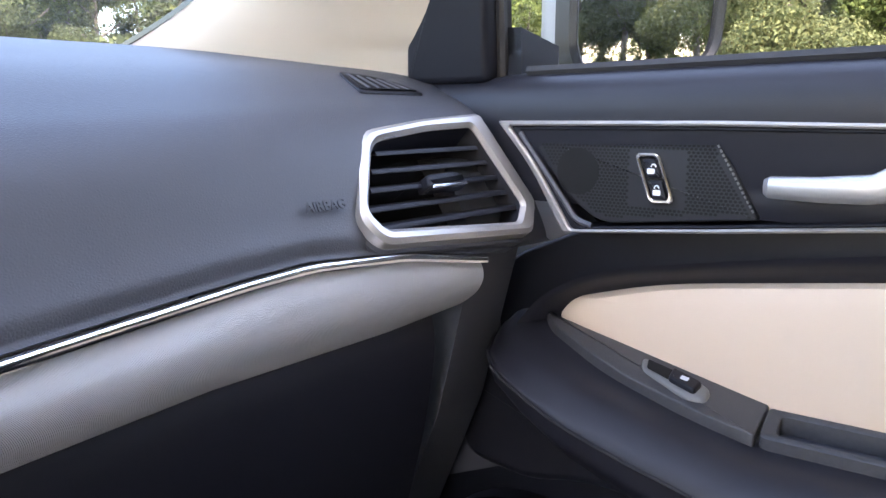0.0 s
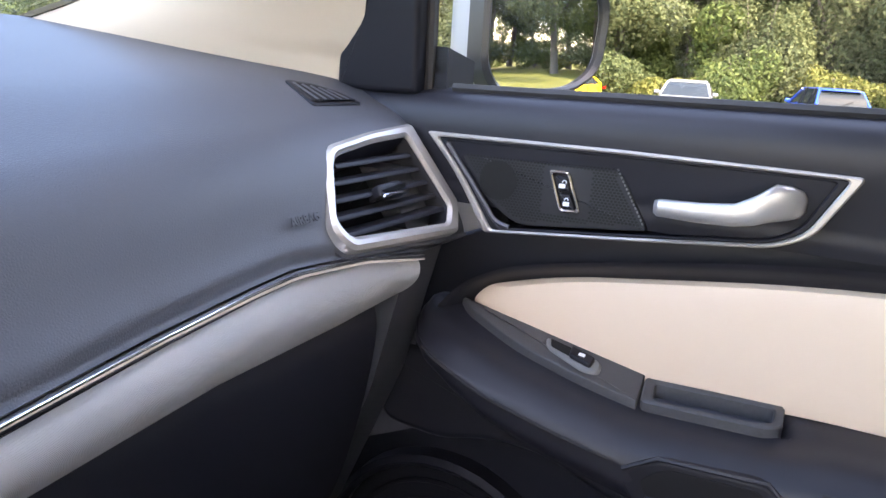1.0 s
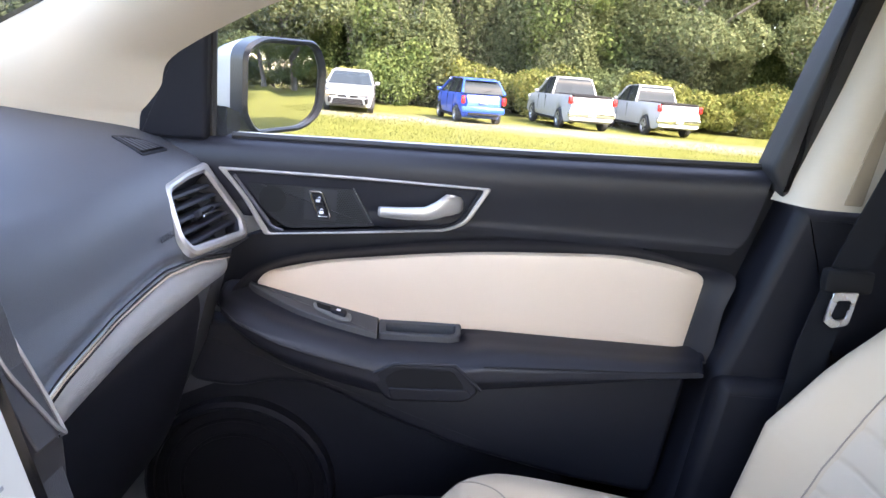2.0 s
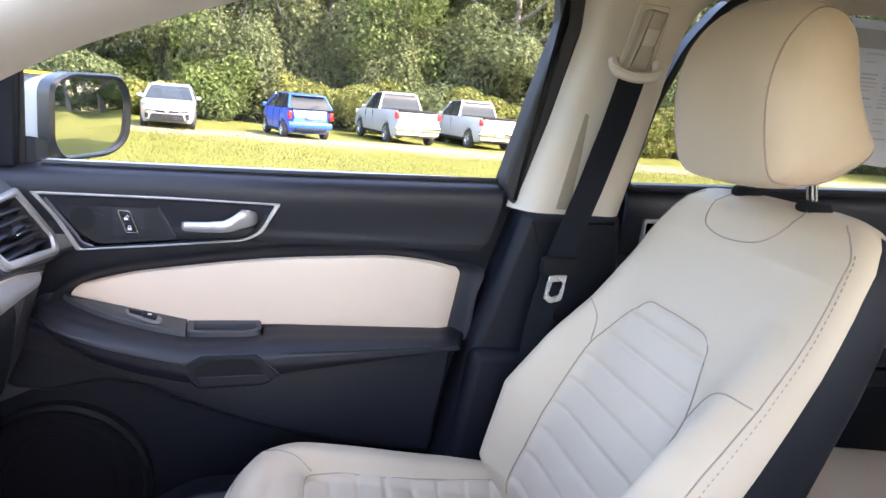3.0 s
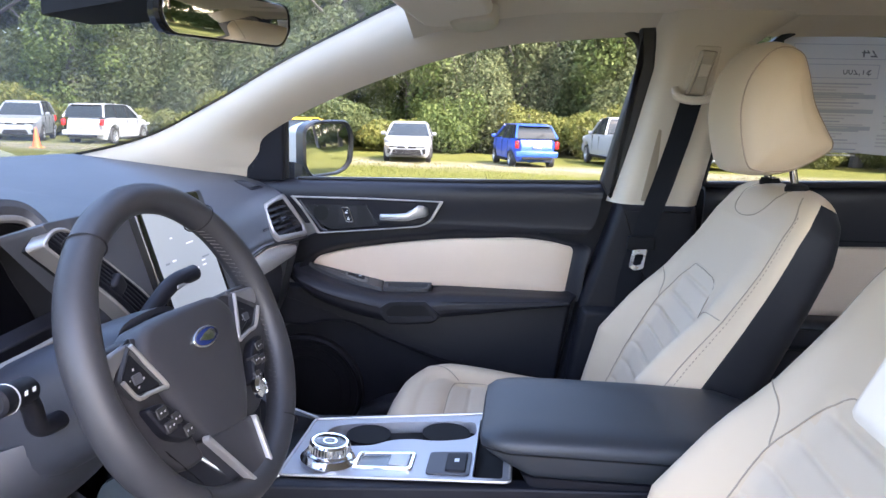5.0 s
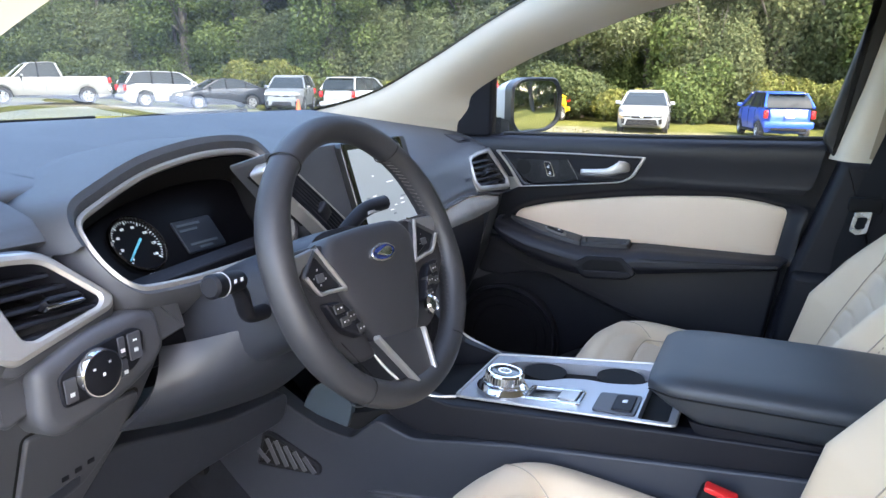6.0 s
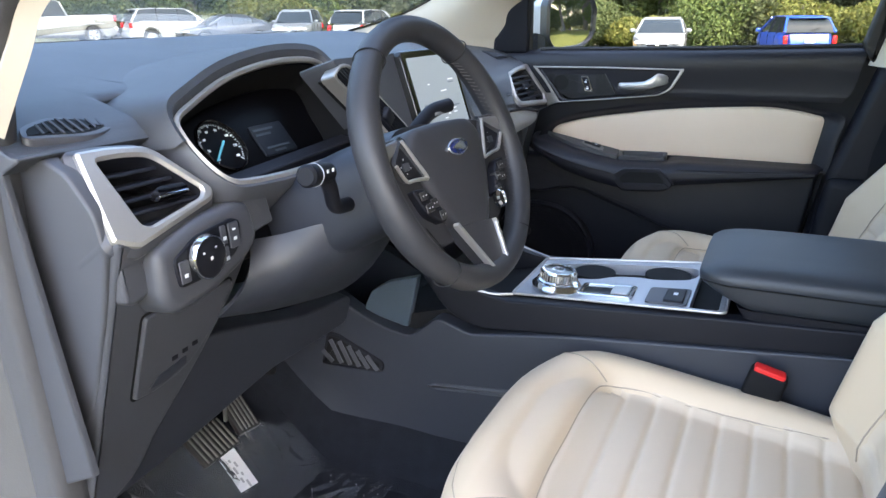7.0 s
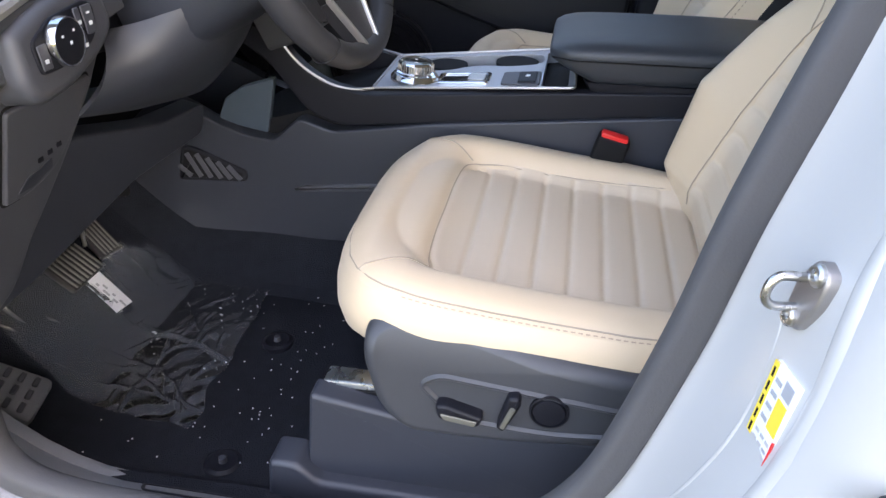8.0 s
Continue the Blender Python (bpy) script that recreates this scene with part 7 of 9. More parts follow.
def driver_opening():
    # white painted middle pillar with rounded front edge
    def jamb(u, v):
        z = lerp(0.36, 1.20, v)
        front = table(z, [0.36, 0.50, 0.68, 0.85, 0.95, 1.12, 1.2], [0.10, 0.045, -0.020, -0.066, -0.084, -0.128, -0.15])
        prof = spline([(0.752, 0.002), (0.770, -0.012), (0.80, -0.022), (0.86, -0.034), (0.905, -0.050), (0.932, -0.082), (0.945, -0.14), (0.950, -0.40)], 5)
        p = prof[min(len(prof) - 1, round(u * (len(prof) - 1)))]
        return V((-(p.x - 0.10 * max(0, z - 1.15)), front + p.y, z))
    ob = part("middle_pillar_driver", thick_sheet(jamb, 36, 24, 0.004), BODY_WHITE)
    tagged(ob, "glossy white painted door pillar", "car body", kind="structure")
    crease = spline([(-0.800, -0.046, 0.68), (-0.825, -0.064, 0.742), (-0.839, -0.084, 0.809), (-0.837, -0.097, 0.858), (-0.830, -0.103, 0.898), (-0.824, -0.105, 0.918)], 6)
    part("pressed_crease", sweep([p + V((0, -0.001, 0)) for p in crease], circle(0.0022, 8), up=(1, 0, 0)), BODY_WHITE, ob)
    ridge = spline([(-0.880, -0.060, 0.70), (-0.886, -0.096, 0.809), (-0.886, -0.110, 0.864), (-0.884, -0.117, 0.906), (-0.877, -0.123, 0.953), (-0.868, -0.131, 0.991), (-0.855, -0.150, 1.06)], 6)
    part("pressed_ridge", sweep([p + V((0.002, -0.010, -0.003)) for p in ridge], circle(0.0125, 16), up=(1, 0, 0)), BODY_WHITE, ob)
    up = rounded([(-0.215, 1.56), (-0.205, 1.45), (-0.18, 1.30), (-0.12, 1.19), (-0.375, 1.19), (-0.392, 1.30), (-0.432, 1.45), (-0.50, 1.56)], 0.012)
    tagged(part("middle_pillar_driver_top", slab(up, side_put(-1, 0.03), 0.055, 0.010, back=-0.03), TRIM_BEIGE), "beige upper trim on the driver's middle pillar", "pillar trim", kind="structure")
    # rubber seal round the opening
    path = spline([(-0.675, 0.30, 1.455), (-0.690, 0.50, 1.385), (-0.712, 0.655, 1.29), (-0.722, 0.690, 1.17), (-0.724, 0.706, 1.05), (-0.724, 0.700, 0.93), (-0.724, 0.690, 0.80), (-0.726, 0.686, 0.70), (-0.734, 0.690, 0.62), (-0.742, 0.672, 0.560), (-0.748, 0.60, 0.528), (-0.750, 0.42, 0.522), (-0.750, 0.22, 0.527), (-0.748, 0.11, 0.552), (-0.751, 0.048, 0.595), (-0.754, 0.006, 0.65), (-0.756, -0.022, 0.715), (-0.756, -0.060, 0.85), (-0.756, -0.086, 0.97), (-0.752, -0.130, 1.12), (-0.738, -0.180, 1.25), (-0.71, -0.225, 1.42), (-0.69, -0.235, 1.53)], 6)
    sec = rounded([(-0.016, -0.014), (0.014, -0.016), (0.018, 0.0), (0.012, 0.016), (-0.014, 0.014)], 0.008, 3)
    tagged(part("door_seal", sweep(path, sec, up=(1, 0, 0), scale=[lerp(1.0, 1.5, smooth((k / len(path) - 0.12) / 0.08) * (1 - smooth((k / len(path) - 0.36) / 0.12))) for k in range(len(path))]), SEAL_DARK), "thick grey rubber seal round the open doorway", "door seal", kind="structure")
    # front jamb: white body ahead of the seal
    def fj(u, v):
        z = lerp(0.36, 1.18, v)
        y0 = table(z, [0.36, 0.50, 0.6, 0.8, 1.05, 1.18], [0.62, 0.675, 0.695, 0.71, 0.72, 0.71])
        prof = spline([(0.748, 0.085), (0.760, 0.095), (0.78, 0.115), (0.81, 0.14), (0.86, 0.17), (0.90, 0.19)], 4)
        p = prof[min(len(prof) - 1, round(u * (len(prof) - 1)))]
        return V((-p.x, y0 + p.y, z))
    tagged(part("front_jamb", thick_sheet(fj, 20, 20, 0.004), BODY_WHITE), "white painted front door jamb", "car body", kind="structure")
    def lining(u, v):
        z = lerp(0.40, 1.18, v)
        y0 = table(z, [0.36, 0.50, 0.6, 0.8, 1.05, 1.18], [0.62, 0.675, 0.695, 0.71, 0.72, 0.71])
        return V((-lerp(0.722, 0.752, u) - 0.012 * math.sin(math.pi * u), y0 + lerp(-0.02, 0.10, u), z))
    tagged(part("jamb_lining", thick_sheet(lining, 12, 20, 0.004), SEAL), "grey felted lining of the front door jamb", "door seal", kind="structure")
    kick = rounded([(0.72, 1.145), (0.659, 1.137), (0.621, 1.122), (0.590, 1.083), (0.583, 1.044), (0.597, 0.982), (0.629, 0.879), (0.677, 0.789), (0.70, 0.70), (0.72, 0.5), (1.0, 0.5), (1.0, 1.145)], 0.012)
    tagged(part("dash_end_cover", slab(kick, lambda y, z, d: V((-0.700 - d, y, z)), 0.010, 0.004, back=-0.01), DARK_GREY), "dark plastic end cover of the dashboard", "dash cover", kind="structure")
    # sill: body rail and scuff plate
    rail = []
    for y in np.linspace(0.80, -0.02, 22):
        zz = 0.10 * max(0, (y - 0.56) / 0.2) ** 2
        rail.append([V((x, y, z + zz)) for x, z in ((-0.640, 0.41), (-0.648, 0.446), (-0.655, 0.466), (-0.668, 0.474), (-0.676, 0.473), (-0.690, 0.486), (-0.708, 0.500), (-0.722, 0.510), (-0.745, 0.512), (-0.80, 0.49), (-0.86, 0.44), (-0.87, 0.34))])
    tagged(part("door_sill", loft(rail, cap=False, closed=False), SILL_GREY), "dark plastic scuff plate along the door sill", "door sill", kind="structure")
    plate = rounded([(-0.680, 0.54), (-0.712, 0.52), (-0.712, 0.06), (-0.680, 0.06)], 0.012)
    tagged(part("scuff_inlay", frame_ring(plate, inset(plate, 0.004), lambda x, y, d: V((x, y, table(-x, [0.648, 0.668, 0.676, 0.708, 0.722], [0.450, 0.474, 0.473, 0.500, 0.510]) + d)), 0.003, 0.001), DARK), "raised border on the scuff plate", "door sill", kind="structure")
    outer = []
    for y in np.linspace(1.0, -0.05, 10):
        outer.append([V((x, y, z)) for x, z in ((-0.735, 0.455), (-0.78, 0.445), (-0.86, 0.42), (-0.90, 0.36), (-0.90, 0.25))])
    tagged(part("rocker_panel", loft(outer, cap=False, closed=False), BODY_WHITE), "white painted rocker panel", "car body", kind="structure")


driver_opening()


def jamb_front(z):
    return table(z, [0.36, 0.50, 0.68, 0.85, 0.95, 1.12, 1.2], [0.10, 0.045, -0.020, -0.066, -0.084, -0.128, -0.15])


def jamb_put(x, z):
    """put(a, b, d) on the pillar's forward face round a point; a runs outwards, d towards the front."""
    base = V((-x, jamb_front(z) - 0.034 - 0.22 * (x - 0.86), z))
    n = V((-0.22, 0.975, 0.12)).normalized()
    s = V((-0.975, -0.22, 0.0)).normalized()
    up = s.cross(n) * -1
    return (lambda a, b, d: base + s * (a * 0.56) + up * b + n * d), n


STEEL_DULL = mat("dull_zinc_plate", (0.36, 0.34, 0.33), 0.46, metal=0.85, vary=0.12, spots=40)


def striker():
    st = thing("door_striker", "bare steel door striker bolted to the white pillar", "door striker")
    put, n = jamb_put(0.842, 0.948)
    plate = rounded([(-0.022, -0.027), (0.012, -0.025), (0.030, 0.0), (0.030, 0.022), (-0.002, 0.027), (-0.024, 0.004)], 0.010, 5)
    part("plate", slab(plate, put, 0.007, 0.003, back=-0.006), STEEL_DULL, st)
    loop = spline([put(-0.008, 0.010, 0.005), put(-0.008, 0.010, 0.014), put(-0.008, 0.009, 0.024), put(-0.007, 0.003, 0.029), put(-0.006, -0.007, 0.029), put(-0.006, -0.012, 0.022), put(-0.006, -0.012, 0.005)], 6)
    part("loop", tube(loop, 0.0032, 10, up=(1, 0, 0.1)), STEEL, st)
    for a, z in ((0.012, 0.018), (-0.008, -0.019)):
        m = Matrix.Translation(put(a, z, 0.006)) @ n.to_track_quat("Z", "Y").to_matrix().to_4x4()
        part("bolt", lathe([(0.0078, 0), (0.0078, 0.003), (0.006, 0.0045), (0.004, 0.0045), (0.0035, 0.002), (0, 0.002)], m, 20), STEEL, st)


striker()


def pillar_label():
    lb = thing("pillar_label", "white and yellow safety label stuck on the white pillar", "sticker")
    put, n = jamb_put(0.862, 0.852)
    bar = lambda a0, a1, b0, b1: [V(p) for p in ((a0, b0), (a1, b0), (a1, b1), (a0, b1))]
    sh = part("sheet", slab(bar(-0.028, 0.028, -0.046, 0.046), put, 0.0016, 0.0003, back=-0.004), PAPER, lb)
    part("yellow_band", slab(bar(-0.028, -0.017, -0.020, 0.046), put, 0.0020, 0.0002), YELLOW_MARK, sh)
    part("yellow_field", slab(bar(0.004, 0.026, 0.002, 0.028), put, 0.0020, 0.0002), YELLOW_MARK, sh)
    part("grey_field", slab(bar(0.006, 0.026, 0.031, 0.043), put, 0.0020, 0.0002), GREY_MARK, sh)
    for k in range(5):
        part("band_letter", slab(bar(-0.0245, -0.0205, -0.014 + 0.012 * k, -0.006 + 0.012 * k), put, 0.0022, 0.0001), MATT_BLACK, sh)
    for r in range(6):
        for c in range(3):
            a = -0.012 + 0.013 * c
            part("text_bar", slab(bar(a, a + 0.009, -0.040 + 0.0065 * r, -0.0375 + 0.0065 * r), put, 0.0020, 0.0001), PALE_MARK if (r + c) % 3 else GREY_MARK, sh)
    for k in range(4):
        part("text_bar", slab(bar(-0.013, 0.001, 0.004 + 0.010 * k, 0.0075 + 0.010 * k), put, 0.0020, 0.0001), GREY_MARK, sh)
    for a0, a1, b0, b1 in ((-0.028, 0.028, -0.0465, -0.045), (0.0265, 0.028, -0.045, 0.0)):
        part("red_rule", slab(bar(a0, a1, b0, b1), put, 0.0021, 0.0001), RED, sh)
    plug = thing("hole_plug", "small grey rubber plug in the white pillar", "plug")
    m = Matrix.Translation(put(-0.026, -0.032, -0.001)) @ n.to_track_quat("Z", "Y").to_matrix().to_4x4()
    part("plug_disc", lathe([(0.0075, 0), (0.0075, 0.003), (0.005, 0.0045), (0, 0.0045)], m, 20), GREY_MARK, plug)
    bp = thing("rubber_bumper", "ribbed black rubber bumper on the door jamb", "bumper")
    n = V((-0.75, 0.60, 0.1)).normalized()
    m = Matrix.Translation((-0.955, -0.146, 0.868)) @ n.to_track_quat("Z", "Y").to_matrix().to_4x4()
    part("bellows", lathe([(0.015, -0.014), (0.016, 0.0), (0.013, 0.003), (0.016, 0.006), (0.013, 0.009), (0.0155, 0.012), (0.011, 0.016), (0, 0.017)], m, 24), RUBBER, bp)


pillar_label()


# ---- driver footwell ----
def footwell():
    def floor_z(x, y):
        return 0.43 + max(0, y - 0.72) ** 1.15 * 1.15
    # pedals
    br = thing("brake_pedal", "ribbed black rubber brake pedal on a steel arm", "pedal")
    c = V((-0.340, 0.838, 0.560))
    m = Matrix.Translation(c) @ Matrix.Rotation(radians(40), 4, "X")
    part("pad", box((0, 0, 0), (0.085, 0.062, 0.014), 0.005, 2, m), RUBBER, br)
    for k in range(8):
        part("rib", box((0, 0, 0), (0.0045, 0.058, 0.004), 0.0015, 1, m @ Matrix.Translation((-0.036 + 0.0103 * k, 0, 0.008))), PEDAL_EDGE, br)
    part("arm", tube(spline([c + V((0.03, 0.02, 0.0)), c + V((0.028, 0.07, 0.06)), c + V((0.02, 0.09, 0.25))], 6), 0.007, 8), DARK, br)
    rod = thing("steel_rod", "thin bright steel rod beside the brake pedal", "rod")
    part("shaft", tube([(-0.292, 0.845, 0.575), (-0.299, 0.835, 0.66), (-0.303, 0.83, 0.76)], 0.0035, 8, up=(1, 0, 0)), STEEL, rod)
    ga = thing("accelerator_pedal", "ribbed black accelerator pedal", "pedal")
    c = V((-0.245, 0.868, 0.580))
    m = Matrix.Translation(c) @ Matrix.Rotation(radians(45), 4, "X") @ Matrix.Rotation(radians(-8), 4, "Z")
    part("pad", box((0, 0, 0), (0.052, 0.120, 0.012), 0.005, 2, m), RUBBER, ga)
    for k in range(5):
        part("rib", box((0, 0, 0), (0.0035, 0.11, 0.003), 0.001, 1, m @ Matrix.Translation((-0.018 + 0.009 * k, 0, 0.007))), PEDAL_EDGE, ga)
    part("arm", tube([c + V((0.0, 0.04, 0.03)), c + V((0.01, 0.10, 0.2))], 0.007, 8), DARK, ga)
    tg = thing("pedal_tag", "white paper tag hanging under the brake pedal", "paper tag")
    m = Matrix.Translation((-0.335, 0.79, 0.515)) @ Matrix.Rotation(radians(-12), 4, "Z") @ Matrix.Rotation(radians(38), 4, "X")
    sh = part("tag_sheet", box((0, 0, 0), (0.036, 0.075, 0.0012), 0, 1, m), PAPER, tg)
    for k in range(6):
        part("print_bar", box((0, 0, 0), (0.004, 0.006 + 0.004 * (k % 3), 0.0005), 0, 1, m @ Matrix.Translation((-0.004 + 0.007 * (k % 2), 0.02 - 0.010 * k, 0.0009))), GREY_MARK, sh)
    # footrest with bars
    fr = thing("footrest", "black plastic footrest with raised bars", "footrest")
    m = Matrix.Translation((-0.600, 0.835, 0.535)) @ Matrix.Rotation(radians(30), 4, "X") @ Matrix.Rotation(radians(12), 4, "Z")
    part("plate", box((0, 0, 0), (0.085, 0.20, 0.02), 0.01, 2, m), FOOTREST_GREY, fr)
    for k in range(9):
        for c in range(3):
            part("bar", box((0, 0, 0), (0.018, 0.008, 0.004), 0.0015, 1, m @ Matrix.Translation((-0.024 + 0.024 * c, -0.08 + 0.02 * k, 0.0115))), SHIELD_GREY, fr)
    # clips
    for x, y in ((-0.315, 0.505), (-0.592, 0.478)):
        cl = thing("mat_clip", "round black mat fastener on the carpet", "mat clip", group="mat clips")
        m = Matrix.Translation((x, y, floor_z(x, y) + 0.004))
        part("disc", lathe([(0.026, -0.006), (0.026, 0.003), (0.020, 0.006), (0.012, 0.004), (0, 0.004)], m, 28), DARK, cl)
        part("stud", lathe([(0.006, 0.003), (0.005, 0.012), (0, 0.013)], m, 14), DARK_GREY, cl)
    # clear film over the carpet
    film = thing("protective_film", "crumpled clear plastic film taped over the carpet", "plastic film")
    rnd = random.Random(7)

    CREASES = [(rnd.uniform(0.05, 0.95), rnd.uniform(0.05, 0.9), rnd.uniform(0, 3.14), rnd.uniform(0.03, 0.13)) for _ in range(34)]

    def corner(u, v):
        a, b = V((-0.545, 0.555)), V((-0.160, 0.575))
        c2, d2 = V((-0.50, 0.90)), V((-0.150, 0.80))
        p = (a * (1 - u) + b * u) * (1 - v) + (c2 * (1 - u) + d2 * u) * v
        p += V((noise.noise((u * 6, v * 6, 3)), noise.noise((u * 6, v * 6, 9)))) * 0.012
        h = 0.010 + 0.003 * noise.noise((u * 3, v * 3, 1)) + 0.0016 * noise.noise((u * 14 + v * 6, v * 12, 5))
        h += 0.028 * math.exp(-((u - 0.42) / 0.09) ** 2 - ((v - 0.80) / 0.12) ** 2) + 0.010 * abs(noise.noise((u * 9, v * 9, 7))) * smooth((v - 0.70) / 0.12)
        # a long fold, short creases, and a ruffled far edge
        h += 0.007 * math.exp(-((u - 0.44 - 0.06 * math.sin(5 * v) - 0.10 * (v - 0.4)) / 0.010) ** 2) * smooth((0.75 - v) / 0.2)
        for a, b, c, w in CREASES:
            along = (u - a) * math.cos(c) + (v - b) * math.sin(c)
            off = -(u - a) * math.sin(c) + (v - b) * math.cos(c) + 0.01 * math.sin(along * 25)
            h += 0.0035 * math.exp(-(off / 0.006) ** 2 - (along / w) ** 2)
        h += 0.008 * abs(math.sin(30 * u + 4 * v)) * smooth((v - 0.80) / 0.12) * smooth((u - 0.50) / 0.1)
        return V((p.x, p.y, floor_z(p.x, p.y) + h))
    part("film_sheet", sheet(corner, 170, 150), FILM, film, sharp=60)
    hem = [corner(u, 0.0) + V((0, 0, 0.001)) for u in np.linspace(0, 1, 60)]
    part("cut_edge", tube(hem, 0.0008, 5), FILM, film)
    hem = [corner(1.0, v) + V((0, 0, 0.001)) for v in np.linspace(0, 1, 60)]
    part("cut_edge", tube(hem, 0.0008, 5), FILM, film)
    for u0, w, tall in ((0.60, 0.05, 0.030), (0.68, 0.04, 0.036), (0.76, 0.05, 0.026), (0.42, 0.05, 0.034)):
        def pleat(u, v, u0=u0, w=w, tall=tall):
            p = corner(u0 + w * (u - 0.5) * (1 - 0.5 * v), 0.97 - 0.14 * v)
            return p + V((0.004 * math.sin(9 * v), 0, 0.002 + tall * math.sin(math.pi * u) ** 2 * (1 - v) * 0.7))
        part("pleat", sheet(pleat, 10, 14), FILM, film, sharp=60)
    # specks of dirt
    bm = bmesh.new()
    for k in range(80):
        x, y = rnd.uniform(-0.62, -0.18), rnd.uniform(0.36, 0.75)
        if rnd.random() < 0.5:
            y = rnd.uniform(0.40, 0.56)
        a, ln = rnd.uniform(0, 3.14), rnd.uniform(0.001, 0.003) * (2.5 if rnd.random() < 0.1 else 1)
        add_box(bm, (x, y, floor_z(x, y) + 0.017), (ln, 0.0012, 0.001), m=Matrix.Rotation(a, 4, "Z"))
    specks = part("dirt_specks", bm, PAPER)
    tagged(specks, "pale specks of dirt scattered on the carpet", "dirt", kind="stuff")
    # lamp-side footwell vent under the knee panel
    fv = thing("footwell_grille", "black ribbed footwell outlet under the dashboard", "air outlet")
    m = Matrix.Translation((-0.175, 0.865, 0.645)) @ Matrix.Rotation(radians(0), 4, "X")
    part("outlet", box((0, 0, 0), (0.02, 0.09, 0.06), 0.008, 2, m), MATT_BLACK, fv)
    for k in range(6):
        part("rib", box((0, 0, 0), (0.004, 0.004, 0.055), 0.001, 1, m @ Matrix.Translation((-0.011, -0.035 + 0.014 * k, 0)) @ Matrix.Rotation(radians(18), 4, "X")), DARK_GREY, fv)


FOOTREST_GREY = mat("footrest_plastic", (0.13, 0.13, 0.14), 0.5, grain=0.3, grain_scale=700, cell=True, vary=0.15)
PEDAL_EDGE = mat("worn_pedal_rubber", (0.10, 0.10, 0.095), 0.5, vary=0.15)


def film_material():
    m = bpy.data.materials.new("clear_film")
    m.use_nodes = True
    n, link = m.node_tree.nodes, m.node_tree.links
    b = n["Principled BSDF"]
    b.inputs["Base Color"].default_value = (0.5, 0.52, 0.55, 1)
    b.inputs["Roughness"].default_value = 0.12
    tr, mx = n.new("ShaderNodeBsdfTransparent"), n.new("ShaderNodeMixShader")
    gl, lw = n.new("ShaderNodeBsdfGlossy"), n.new("ShaderNodeLayerWeight")
    gl.inputs["Roughness"].default_value = 0.07
    tr.inputs["Color"].default_value = (0.93, 0.94, 0.95, 1)
    lw.inputs["Blend"].default_value = 0.20
    tc, nz, bump = n.new("ShaderNodeTexCoord"), n.new("ShaderNodeTexNoise"), n.new("ShaderNodeBump")
    nz.inputs["Scale"].default_value, nz.inputs["Detail"].default_value, nz.inputs["Distortion"].default_value = 22.0, 6.0, 1.5
    bump.inputs["Strength"].default_value, bump.inputs["Distance"].default_value = 0.35, 0.004
    link.new(tc.outputs["Object"], nz.inputs["Vector"])
    link.new(nz.outputs["Fac"], bump.inputs["Height"])
    link.new(bump.outputs["Normal"], gl.inputs["Normal"])
    haze, mh = n.new("ShaderNodeBsdfDiffuse"), n.new("ShaderNodeMixShader")
    haze.inputs["Color"].default_value = (0.55, 0.60, 0.68, 1)
    mh.inputs[0].default_value = 0.075
    link.new(tr.outputs[0], mh.inputs[1])
    link.new(haze.outputs[0], mh.inputs[2])
    link.new(lw.outputs["Fresnel"], mx.inputs[0])
    link.new(mh.outputs[0], mx.inputs[1])
    link.new(gl.outputs[0], mx.inputs[2])
    link.new(mx.outputs[0], n["Material Output"].inputs["Surface"])
    return m


FILM = film_material()
footwell()


ADJ_BEIGE = mat("grey_beige_plastic", (0.40, 0.34, 0.26), 0.5, vary=0.05)
